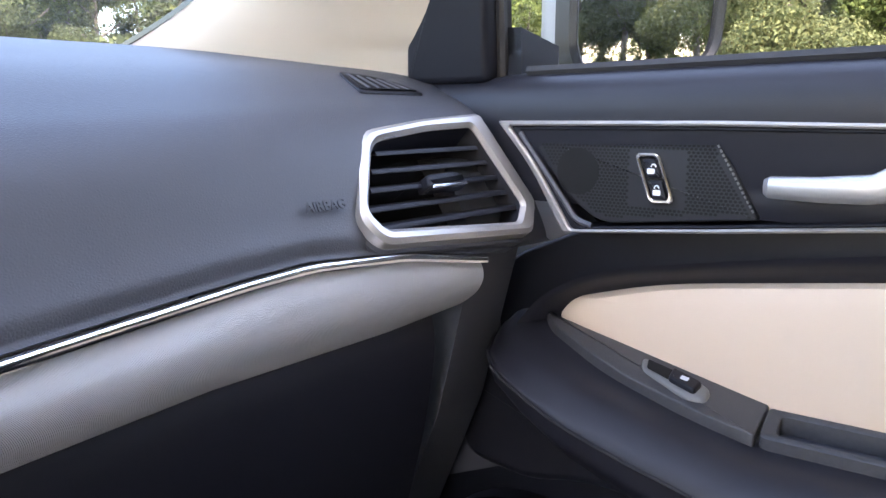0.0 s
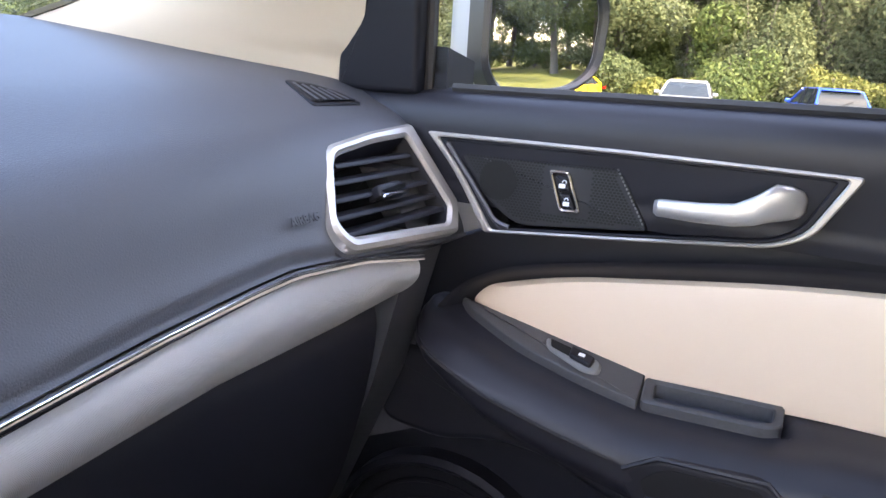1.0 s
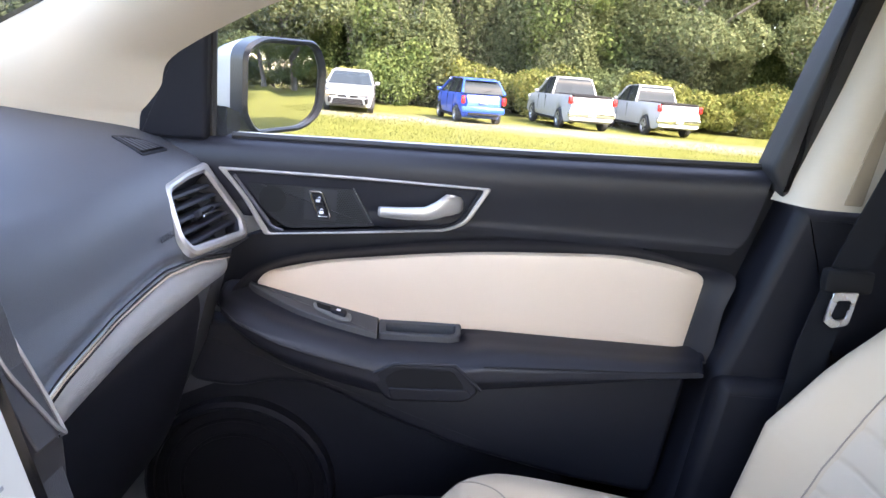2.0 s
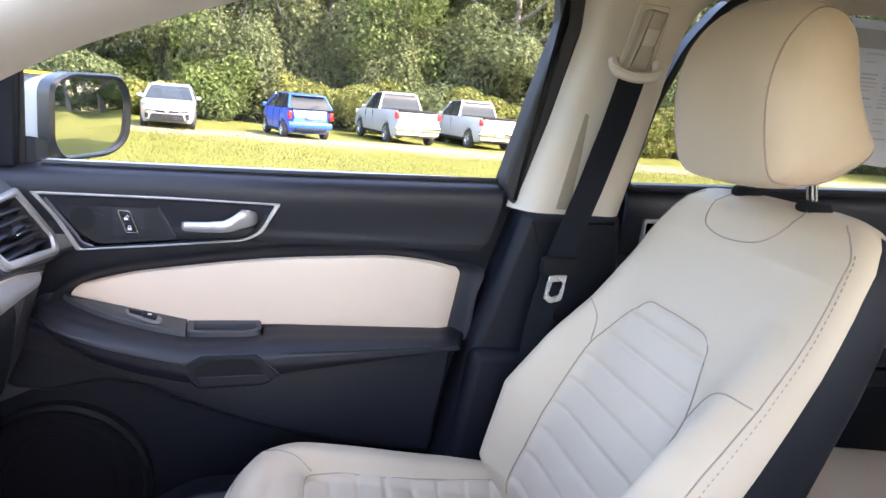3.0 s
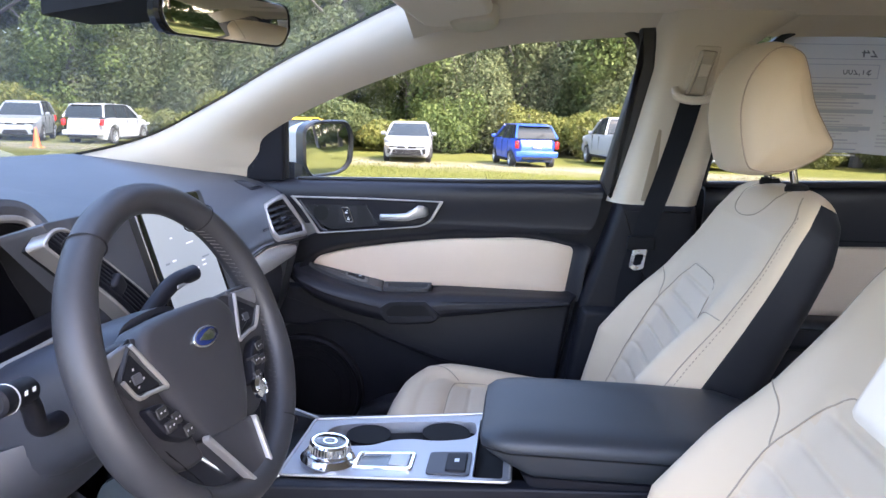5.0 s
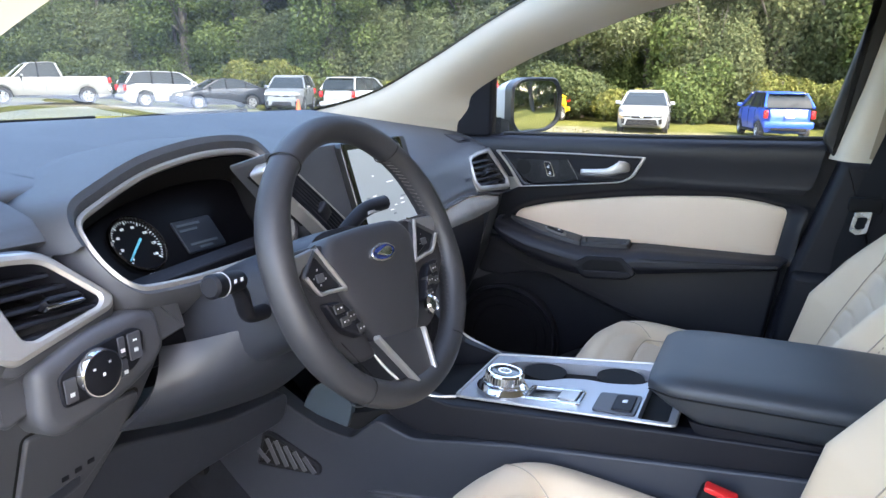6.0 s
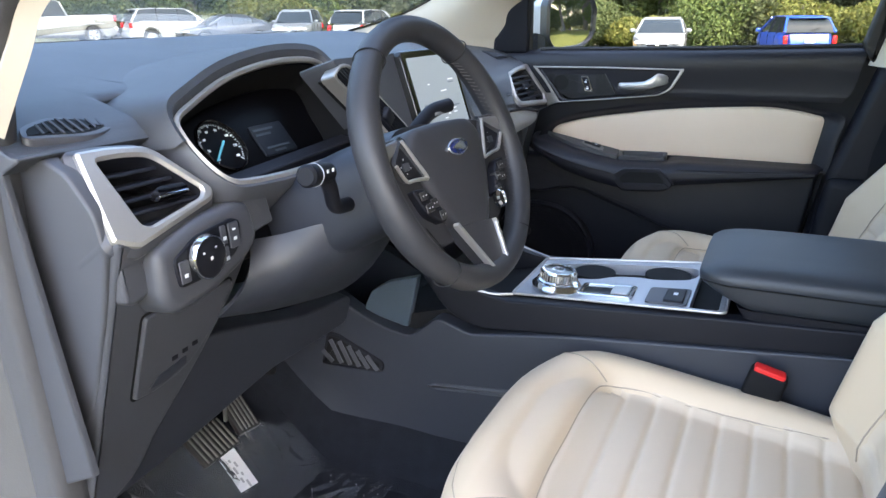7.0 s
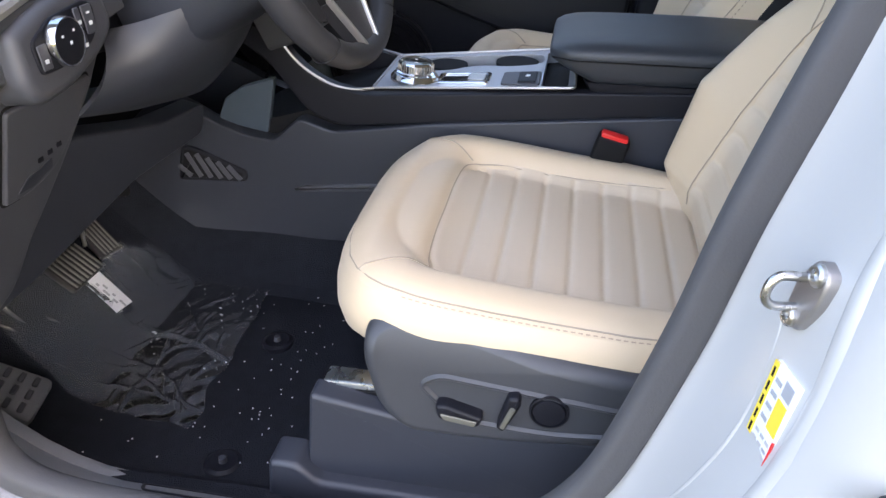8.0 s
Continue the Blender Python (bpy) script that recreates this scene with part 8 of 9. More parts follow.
# ---- belts, mirror, visor, sticker ----
def seat_belt():
    bl = thing("seat_belt", "black seat belt webbing hanging from a beige height adjuster", "seat belt")
    # strap from the shoulder loop down behind the seat
    rows = []
    for y, z, x in ((-0.306, 1.388, 0.602), (-0.286, 1.30, 0.606), (-0.26, 1.20, 0.612), (-0.236, 1.12, 0.616), (-0.219, 1.06, 0.618), (-0.20, 0.97, 0.62), (-0.185, 0.80, 0.62)):
        w = 0.022
        rows.append([V((x - t, y + s * w, z + s * 0.004)) for s, t in ((-1, 0.0), (1, 0.0), (1, 0.0016), (-1, 0.0016))])
    part("webbing", loft(rows), WEBBING, bl)
    bar = spline([(0.600, -0.268, 1.405), (0.590, -0.272, 1.388), (0.590, -0.305, 1.380), (0.590, -0.338, 1.386), (0.600, -0.344, 1.405)], 5)
    part("shoulder_loop", tube(bar, 0.009, 8), TRIM_BEIGE, bl)
    cov = rounded([(-0.292, 1.392), (-0.330, 1.390), (-0.336, 1.43), (-0.350, 1.482), (-0.316, 1.486), (-0.304, 1.43)], 0.006)
    P = lambda y, z, d: V((lean(z) - 0.052 - d, y, z))
    cv = part("adjuster_cover", slab(cov, P, 0.028, 0.006), ADJ_BEIGE, bl, "beige height adjuster cover")
    part("adjuster_button", slab(rounded([(-0.310, 1.43), (-0.332, 1.43), (-0.338, 1.455), (-0.316, 1.457)], 0.003), P, 0.031, 0.002), TRIM_BEIGE, cv)
    part("adjuster_track", slab(rounded([(-0.288, 1.40), (-0.348, 1.40), (-0.360, 1.494), (-0.306, 1.496)], 0.006), P, 0.006, 0.003, back=-0.01), TRIM_BEIGE, bl)
    tg = box((0.612, -0.222, 1.066), (0.020, 0.062, 0.030), 0.006, 2)
    part("tongue_grip", tg, MATT_BLACK, bl)
    t_o = rounded([(-0.236, 1.054), (-0.204, 1.052), (-0.198, 1.012), (-0.210, 1.004), (-0.230, 1.010)], 0.004)
    t_i = rounded([(-0.228, 1.042), (-0.211, 1.041), (-0.206, 1.020), (-0.213, 1.015), (-0.225, 1.019)], 0.003)
    part("steel_tongue", frame_ring(t_o, t_i, lambda y, z, d: V((0.605 - d, y, z)), 0.003, 0.001), STEEL, bl)
    bk = thing("seat_belt_buckle", "black seat belt buckle with a red release button", "seat belt buckle")
    m = Matrix.Translation((-0.160, -0.012, 0.745)) @ Matrix.Rotation(radians(14), 4, "X") @ Matrix.Rotation(radians(-6), 4, "Y")
    part("casing", box((0, 0, 0), (0.024, 0.050, 0.092), 0.006, 3, m), MATT_BLACK, bk)
    part("release_button", box((0, 0, 0), (0.017, 0.042, 0.012), 0.003, 2, m @ Matrix.Translation((-0.002, 0.001, 0.045))), RED, bk, "red release button")
    part("stem", box((0, 0, 0), (0.010, 0.032, 0.10), 0.003, 2, m @ Matrix.Translation((0, -0.006, -0.09))), DARK, bk)


seat_belt()


def mirror_and_visor():
    rv = thing("rear_view_mirror", "black rear-view mirror under a camera housing on the windscreen", "rear-view mirror")
    turn = Matrix.Translation((0.0, 0.475, 1.468)) @ Matrix.Rotation(radians(-26), 4, "Z") @ Matrix.Rotation(radians(4), 4, "X")
    put = lambda x, z, d: turn @ V((x, -d, z))
    f = rounded([(-0.118, 0.030, 0.02), (0.118, 0.030, 0.02), (0.122, -0.012, 0.02), (0.105, -0.034, 0.015), (-0.105, -0.034, 0.015), (-0.122, -0.012, 0.02)], 0.02, 5)
    rings = [[put(p.x * k, p.y * k, d) for p in f] for k, d in ((1.0, 0.004), (1.04, 0.0), (1.03, -0.014), (0.8, -0.030), (0.3, -0.036))]
    part("housing", loft(rings), GLOSS_BLACK, rv)
    part("mirror_glass", slab([p * 0.95 for p in f], put, 0.0055, 0.0004, back=0.001), MIRROR, rv)
    part("stem", tube([turn @ V((0, 0.03, 0)), (0.0, 0.56, 1.50)], 0.014, 10), MATT_BLACK, rv)
    hous = loft([[V((sx * w, y, z)) for sx, z in ((-1, z0), (1, z0), (1, z1), (-1, z1))] for y, w, z0, z1 in ((0.40, 0.075, 1.520, 1.66), (0.50, 0.085, 1.490, 1.64), (0.66, 0.08, 1.465, 1.57), (0.72, 0.06, 1.46, 1.535))])
    part("camera_housing", hous, MATT_BLACK, rv)
    vs = thing("sun_visor", "beige cloth sun visor with a printed warning label", "sun visor")
    def pad(x, y, d):
        return V((x, y, 1.566 - 0.10 * max(0, y - 0.10) - 0.10 * max(0, x - 0.42) + d))
    o = rounded([(0.17, 0.295), (0.55, 0.270), (0.57, 0.20), (0.53, 0.12), (0.17, 0.13)], 0.03, 5)
    pd = part("pad", slab([V(p) for p in o], lambda x, y, d: pad(x, y, -d), 0.020, 0.012), HEADLINER, vs)
    lab = rounded([(0.28, 0.265), (0.47, 0.255), (0.47, 0.200), (0.28, 0.205)], 0.004)
    lb = part("warning_label", slab(lab, pad, -0.0205, 0.0002, back=-0.0215), VISOR_LABEL, pd)
    for k in range(6):
        part("text_bar", slab([V(p) for p in ((0.29, 0.210 + 0.008 * k), (0.43 - 0.02 * (k % 2), 0.210 + 0.008 * k), (0.43 - 0.02 * (k % 2), 0.213 + 0.008 * k), (0.29, 0.213 + 0.008 * k))], pad, -0.0217, 0.0001, back=-0.0221), GREY_MARK, lb)
    part("yellow_bar", slab([V(p) for p in ((0.44, 0.205), (0.465, 0.204), (0.465, 0.252), (0.44, 0.253))], pad, -0.0217, 0.0001, back=-0.0221), YELLOW_MARK, lb)
    clip = rounded([(0.47, 0.21), (0.59, 0.21), (0.59, 0.11), (0.47, 0.11)], 0.045, 8)
    part("pivot_cap", slab(clip, lambda x, y, d: pad(x, y, -d), 0.032, 0.014), TRIM_BEIGE, vs)
    gh = thing("grab_handle", "folded beige grab handle under the roof", "grab handle")
    path = spline([(0.565, -0.70, 1.585), (0.545, -0.72, 1.577), (0.545, -0.84, 1.577), (0.545, -0.95, 1.580), (0.565, -0.97, 1.59)], 6)
    part("grip", sweep(path, rounded([(-0.010, -0.008), (0.010, -0.008), (0.010, 0.008), (-0.010, 0.008)], 0.006, 3)), TRIM_BEIGE, gh)
    part("mount", box((0.565, -0.835, 1.592), (0.03, 0.28, 0.014), 0.006), TRIM_BEIGE, gh)


VISOR_LABEL = mat("visor_label", (0.62, 0.58, 0.45), 0.6, vary=0.04)
mirror_and_visor()


def price_sheet():
    st = thing("window_sticker", "large printed price sheet stuck inside the rear side window", "window sticker")
    P = lambda y, z, d: V((lean(z) + 0.020 - d, y, z))
    o = rounded([(-0.505, 1.528), (-0.985, 1.520), (-0.905, 1.262), (-0.560, 1.285)], 0.004)
    sh = part("sheet", slab(o, P, 0.0012, 0.0003), STICKER_PAPER, st, "thin paper lit from behind")
    bar = lambda a0, a1, b0, b1: [V(p) for p in ((a0, b0), (a1, b0), (a1, b1), (a0, b1))]
    part("grey_column", slab(bar(-0.735, -0.955, 1.475, 1.508), P, 0.0016, 0.0001), GREY_MARK, sh)
    part("emblem_box", slab(bar(-0.905, -0.945, 1.483, 1.500), P, 0.0019, 0.0001), PALE_MARK, sh)
    rnd = random.Random(3)
    for c in range(4):
        for r in range(22):
            a, z = -0.742 - 0.052 * c, 1.468 - 0.0072 * r
            if rnd.random() < (0.9 if r < 10 else 0.45):
                part("text_bar", slab(bar(a, a - rnd.uniform(0.018, 0.044), z, z - 0.0030), P, 0.0015, 0.0001), GREY_MARK if rnd.random() < 0.3 else PALE_MARK, sh)
    for r in range(24):
        z = 1.428 - 0.0068 * r
        part("text_bar", slab(bar(-0.572, -0.572 - rnd.uniform(0.06, 0.14), z, z - 0.0032), P, 0.0015, 0.0001), GREY_MARK if r % 3 == 0 else PALE_MARK, sh)
    for z in (1.404, 1.372, 1.335):
        part("shaded_band", slab(bar(-0.565, -0.718, z, z - 0.009), P, 0.0014, 0.0001), GREY_MARK, sh)
    for r in range(4):
        part("text_bar", slab(bar(-0.735, -0.84 + 0.02 * (r % 2), 1.318 - 0.008 * r, 1.314 - 0.008 * r), P, 0.0015, 0.0001), PALE_MARK, sh)
    for a0, a1, b0, b1 in ((-0.53, -0.725, 1.478, 1.510), (-0.535, -0.715, 1.438, 1.468)):
        rr = bar(a0, a1, b0, b1)
        part("box_rule", frame_ring(rr, inset(rr, 0.0015), P, 0.0017, 0.0001), GREY_MARK, sh)
    # lettering faces out, so it reads mirrored from inside
    face = lambda y, z: Matrix.Translation(P(y, z, 0.0016)) @ Matrix.Rotation(math.pi / 2, 4, "Z") @ Matrix.Rotation(math.pi / 2, 4, "X")
    writing("figure", "24", 0.036, face(-0.690, 1.494), DARK_MARK, sh, 0.0001)
    writing("figure", "$1,200", 0.022, face(-0.670, 1.453), DARK_MARK, sh, 0.0001)


def sticker_paper():
    m = mat("backlit_sheet", (0.60, 0.585, 0.57), 0.6, vary=0.03)
    n, link, b = nodes_of(m)
    tl, mx = n.new("ShaderNodeBsdfTranslucent"), n.new("ShaderNodeMixShader")
    tl.inputs["Color"].default_value = (0.50, 0.485, 0.47, 1)
    mx.inputs[0].default_value = 0.5
    link.new(b.outputs[0], mx.inputs[1])
    link.new(tl.outputs[0], mx.inputs[2])
    link.new(mx.outputs[0], n["Material Output"].inputs["Surface"])
    return m


STICKER_PAPER = sticker_paper()
price_sheet()


def body_closings():
    """Sills, jambs and the far rear door of the driver's side, so that the cabin is closed."""
    for s in (1,):
        jam = rounded([(0.12, 0.38), (0.10, 0.62), (0.03, 0.9), (-0.02, 1.165), (-0.50, 1.185), (-0.46, 0.38)], 0.02)
        tagged(part("pillar_core", slab(jam, side_put(s, 0.06), 0.02, 0.005, back=-0.02), DARK), "dark body pillar between the passenger doors", "car body", kind="structure")
        rocker = box((s * 0.70, -0.2, 0.42), (0.14, 2.4, 0.10), 0.02)
        tagged(part("sill_trim", rocker, DARK), "dark sill trim by the passenger doors", "door sill", kind="structure")
    rd = thing("rear_driver_door", "closed rear door on the driver's side", "car door")
    skin = rounded([(-0.42, 0.40), (-0.42, 1.18), (-1.12, 1.21), (-1.2, 0.9), (-1.0, 0.40)], 0.03)
    part("panel", slab(skin, side_put(-1), 0.004, 0.002, back=-0.12), DOOR_DARK, rd)
    def glass(u, v):
        y, z = lerp(-0.40, -1.12, u), lerp(1.18, 1.56, v)
        return V((-(lean(z) + 0.02), y, z))
    g = part("window_glass", sheet(glass, 6, 4), REAR_GLASS, rd)
    g.visible_shadow = False


body_closings()


# ---- outdoors: parked cars ----
TYRE = mat("tyre_rubber", (0.020, 0.020, 0.021), 0.8, vary=0.15)
RIM = mat("alloy_rim", (0.40, 0.41, 0.42), 0.35, metal=0.8, vary=0.06)
CAR_GLASS = mat("dark_car_glass", (0.016, 0.020, 0.022), 0.12, vary=0.05, spec=0.18)
LAMP_RED = mat("red_tail_lamp", (0.45, 0.012, 0.012), 0.2, vary=0.05)
LAMP_CLEAR = mat("clear_head_lamp", (0.55, 0.57, 0.58), 0.12, vary=0.05)
PLATE = mat("number_plate_white", (0.60, 0.62, 0.60), 0.5)


def paint(name, c, rough=0.36):
    return mat(name, c, rough, coat=0.3, vary=0.04, spots=1.5)


PAINTS = {"silver": paint("silver_paint", (0.165, 0.175, 0.185)), "blue": paint("blue_paint", (0.008, 0.055, 0.33)), "white": paint("white_paint_far", (0.30, 0.305, 0.31)), "pale": paint("pale_silver_paint", (0.20, 0.20, 0.19)),
          "black": paint("dark_paint", (0.018, 0.020, 0.024)), "grey": paint("grey_paint", (0.14, 0.15, 0.16)), "red": paint("red_paint", (0.50, 0.015, 0.02)), "yellow": paint("yellow_paint", (0.75, 0.48, 0.02)),
          "orange": paint("orange_paint", (0.70, 0.20, 0.03))}

# side shapes: length, width, then the body's top line, the cabin outline and wheel places (x from the middle, nose at +)
SHAPES = {
    "sedan": dict(l=4.63, w=1.78, r=0.32, wheels=(1.38, -1.32), belt=[(2.31, 0.62), (2.15, 0.78), (1.2, 0.94), (0.9, 0.97), (-1.6, 1.02), (-2.2, 1.00), (-2.31, 0.80)], cabin=[(1.15, 0.95), (0.35, 1.38), (-0.1, 1.44), (-0.7, 1.42), (-1.7, 1.03)], kind="car"),
    "hatch": dict(l=4.00, w=1.69, r=0.30, wheels=(1.25, -1.25), belt=[(2.0, 0.60), (1.9, 0.80), (1.3, 0.98), (1.1, 1.01), (-1.7, 1.05), (-1.98, 1.02), (-2.0, 0.75)], cabin=[(1.30, 0.99), (0.45, 1.48), (-0.2, 1.53), (-1.5, 1.48), (-1.93, 1.05)], kind="car"),
    "suv": dict(l=4.75, w=1.92, r=0.37, wheels=(1.40, -1.42), belt=[(2.37, 0.72), (2.25, 0.95), (1.4, 1.08), (1.1, 1.10), (-2.0, 1.15), (-2.33, 1.12), (-2.37, 0.80)], cabin=[(1.15, 1.09), (0.45, 1.60), (-0.1, 1.70), (-1.9, 1.66), (-2.28, 1.14)], kind="car"),
    "pickup": dict(l=5.85, w=2.0, r=0.40, wheels=(1.85, -1.80), belt=[(2.92, 0.85), (2.85, 1.15), (1.7, 1.24), (1.3, 1.26), (-0.75, 1.28), (-0.76, 1.30), (-2.85, 1.33), (-2.92, 0.90)], cabin=[(1.35, 1.25), (0.72, 1.84), (0.3, 1.93), (-0.5, 1.91), (-0.72, 1.28)], kind="pickup"),
    "jeep": dict(l=4.3, w=1.88, r=0.42, wheels=(1.30, -1.22), belt=[(2.1, 0.75), (2.08, 1.08), (0.9, 1.15), (0.7, 1.16), (-1.9, 1.16), (-2.05, 1.14), (-2.1, 0.70)], cabin=[(0.75, 1.15), (0.45, 1.75), (0.2, 1.82), (-1.85, 1.82), (-2.0, 1.15)], kind="car"),
}


def parked_car(name, label, shape, colour, x, y, heading, accent=None):
    S, body_mat = SHAPES[shape], PAINTS[colour]
    car = thing(name, label, "pickup" if S["kind"] == "pickup" else "car", group="parked cars")
    half, r = S["w"] / 2, S["r"]
    ground = 0.21 if shape != "pickup" else 0.32

    def body_rings():
        n = 30
        xs = np.linspace(S["belt"][0][0], S["belt"][-1][0], n)
        bx, bz = [p[0] for p in S["belt"]][::-1], [p[1] for p in S["belt"]][::-1]
        rings = []
        for k, xx in enumerate(xs):
            t = abs(xx) / (S["l"] / 2)
            w = half * (1 - (0.10 if S["kind"] == "pickup" else 0.26) * smooth((t - 0.62) / 0.38) ** 1.5 - 0.03)
            top = table(xx, bx, bz)
            bot = ground + 0.10 * smooth((t - 0.85) / 0.15)
            for wx in S["wheels"]:
                d = abs(xx - wx)
                if d < r + 0.07:
                    bot = max(bot, r + math.sqrt(max(0, (r + 0.07) ** 2 - d * d)) - 0.02)
            mid = lerp(bot, top, 0.55)
            rings.append([V((xx, s * ww, z)) for s, ww, z in ((-1, w * 0.93, bot), (-1, w, lerp(bot, top, 0.2)), (-1, w, mid), (-1, w * 0.985, lerp(mid, top, 0.6)), (-1, w * 0.93, top - 0.012), (-1, w * 0.80, top), (1, w * 0.80, top), (1, w * 0.93, top - 0.012), (1, w * 0.985, lerp(mid, top, 0.6)), (1, w, mid), (1, w, lerp(bot, top, 0.2)), (1, w * 0.93, bot))])
        return rings
    body = part("body", loft(body_rings()), body_mat, car)
    if S["kind"] == "pickup":
        part("bed", box((-1.80, 0, 1.305), (2.0, S["w"] * 0.78, 0.09), 0.01), MATT_BLACK, car)
    cab = S["cabin"]
    cz0 = min(cab[0][1], cab[-1][1])

    def cab_w(z):
        return half * lerp(0.92, 0.70, (z - cz0) / (cab[2][1] - cz0))
    outline = [V(p) for p in spline(cab, 5)]
    rings = []
    for k in range(9):
        t = -1 + k / 4
        rings.append([V((p.x, t * cab_w(p.y) * 0.985, p.y)) for p in outline])
    gl = loft(rings, cap=False, closed=False)
    for s in (-1, 1):
        f = [gl.verts.new((p.x, s * cab_w(p.y) * 0.985, p.y)) for p in outline]
        gl.faces.new(f)
    part("windows", gl, CAR_GLASS, car)
    top = [p for p in outline if p.y > cab[2][1] - 0.10]
    rf = [[V((p.x, t * cab_w(p.y) * 1.0, p.y + 0.012)) for t in np.linspace(-1, 1, 9)] for p in top]
    bm = loft(rf, cap=False, closed=False)
    bmesh.ops.recalc_face_normals(bm, faces=bm.faces)
    bmesh.ops.solidify(bm, geom=bm.faces[:], thickness=0.03)
    part("roof", bm, PAINTS[accent] if accent else body_mat, car)
    posts = [(outline[0], top[0]), (outline[-1], top[-1])]
    mids = [-0.05, -1.05] if S["kind"] != "pickup" else [0.28]
    for s in (-1, 1):
        for a, b in posts:
            part("pillar", tube([(a.x, s * cab_w(a.y), a.y), (b.x, s * cab_w(b.y), b.y)], 0.045, 6), body_mat, car)
        for mx in mids:
            if cab[-1][0] + 0.2 < mx:
                zt = table(-mx, [-p.x for p in outline], [p.y for p in outline])
                part("pillar", tube([(mx, s * cab_w(cz0) * 1.0, cz0), (mx, s * cab_w(zt), zt)], 0.035, 6), MATT_BLACK, car)
        part("door_mirror", box((cab[0][0] - 0.35, s * (half + 0.06), cz0 + 0.08), (0.12, 0.18, 0.13), 0.04), body_mat, car)
        for wx in S["wheels"]:
            m = Matrix.Translation((wx, s * (half - 0.13), r)) @ Matrix.Rotation(s * -math.pi / 2, 4, "X")
            wh = part("wheel", lathe([(r * 0.62, -0.10), (r * 0.95, -0.10), (r, -0.06), (r, 0.06), (r * 0.95, 0.10), (r * 0.66, 0.11), (r * 0.62, 0.06)], m, 28), TYRE, car)
            part("rim", lathe([(r * 0.64, 0.05), (r * 0.64, 0.10), (r * 0.56, 0.095), (r * 0.50, 0.06), (r * 0.2, 0.085), (0, 0.09)], m, 20), RIM, wh)
            for k in range(5):
                a = 2 * math.pi * k / 5
                part("spoke_gap", box((0, 0, 0), (r * 0.30, r * 0.14, 0.03), 0.01, 1, m @ Matrix.Rotation(a, 4, "Z") @ Matrix.Translation((r * 0.40, 0, 0.075))), MATT_BLACK, wh)
        z, nose = S["belt"][1][1], S["belt"][0][0]
        face = lambda yy, zz, d: V((nose + d, s * yy, zz))
        if S["kind"] == "pickup" or shape == "jeep":
            part("headlamp", box((S["belt"][1][0] + 0.02, s * half * 0.70, z - 0.12), (0.16, half * 0.32, 0.20), 0.04, 2), LAMP_CLEAR, car)
        else:
            lens = rounded([(half * 0.34, z - 0.17), (half * 0.44, z - 0.11), (half * 0.80, z - 0.05), (half * 0.84, z - 0.12), (half * 0.70, z - 0.18)], 0.02)
            lamp = part("headlamp", slab(lens, face, 0.02, 0.008, back=-0.22), LAMP_CLEAR, car)
            part("dark_brow", slab(rounded([(half * 0.36, z - 0.185), (half * 0.70, z - 0.195), (half * 0.80, z - 0.15), (half * 0.46, z - 0.155)], 0.01), face, 0.024, 0.004, back=-0.20), MATT_BLACK, lamp)
            fog = rounded([(half * 0.62, 0.50), (half * 0.76, 0.53), (half * 0.76, 0.36), (half * 0.66, 0.34)], 0.02)
            part("fog_lamp_pocket", slab(fog, face, 0.012, 0.006, back=-0.10), MATT_BLACK, car)
        sill_y = half * 0.985
        for dx in (cab[0][0] - 0.35, cab[0][0] - 1.35, cab[0][0] - 2.25):
            if dx > S["belt"][-1][0] + 0.5 and not (S["kind"] == "pickup" and dx < -0.8):
                part("door_gap", box((dx, s * sill_y * 0.975, S["belt"][3][1] - 0.34), (0.014, 0.03, 0.56), 0.003, 1), MATT_BLACK, car)
        part("sill_moulding", box((0, s * half * 0.93, ground + 0.05), (abs(S["wheels"][0] - S["wheels"][1]) - 2.4 * r, 0.10, 0.10), 0.02, 1), MATT_BLACK, car)
        zr = S["belt"][-2][1]
        th = 0.26 if shape in ("pickup", "hatch", "suv") else 0.14
        part("tail_lamp", box((S["belt"][-2][0] - 0.0, s * half * 0.86, zr - 0.06 - th / 2), (0.14, half * 0.15, th), 0.03, 2), LAMP_RED, car)
        part("door_handle", box((0.0 - 0.35, s * half * 0.975, S["belt"][3][1] - 0.13), (0.18, 0.03, 0.03), 0.01), body_mat, car)
    nose, tail = S["belt"][0][0], S["belt"][-1][0]
    face = lambda yy, zz, d: V((nose + d, yy, zz))
    if S["kind"] == "pickup" or shape == "jeep":
        gz = 0.92
        g = part("grille", slab(rounded([(-half * 0.52, gz - 0.17), (half * 0.52, gz - 0.17), (half * 0.56, gz + 0.14), (-half * 0.56, gz + 0.14)], 0.04), face, 0.03, 0.01, back=-0.15), MATT_BLACK, car)
        for k in range(3):
            part("grille_bar", box((nose + 0.032, 0, gz - 0.09 + 0.09 * k), (0.02, half * 1.02, 0.030), 0.008), CHROME if shape == "pickup" else body_mat, g)
        part("front_bumper", box((nose - 0.01, 0, 0.60), (0.18, S["w"] * 0.86, 0.20), 0.05, 2), CHROME if shape == "pickup" else MATT_BLACK, car)
    else:
        gz = S["belt"][1][1] - 0.20
        g = part("grille", slab(rounded([(-half * 0.36, gz - 0.035), (half * 0.36, gz - 0.035), (half * 0.42, gz + 0.030), (-half * 0.42, gz + 0.030)], 0.01), face, 0.014, 0.006, back=-0.10), MATT_BLACK, car)
        part("badge", box((nose + 0.016, 0, gz), (0.01, 0.12, 0.06), 0.004), CHROME, g)
        w2 = 0.62 if shape == "sedan" else 0.52
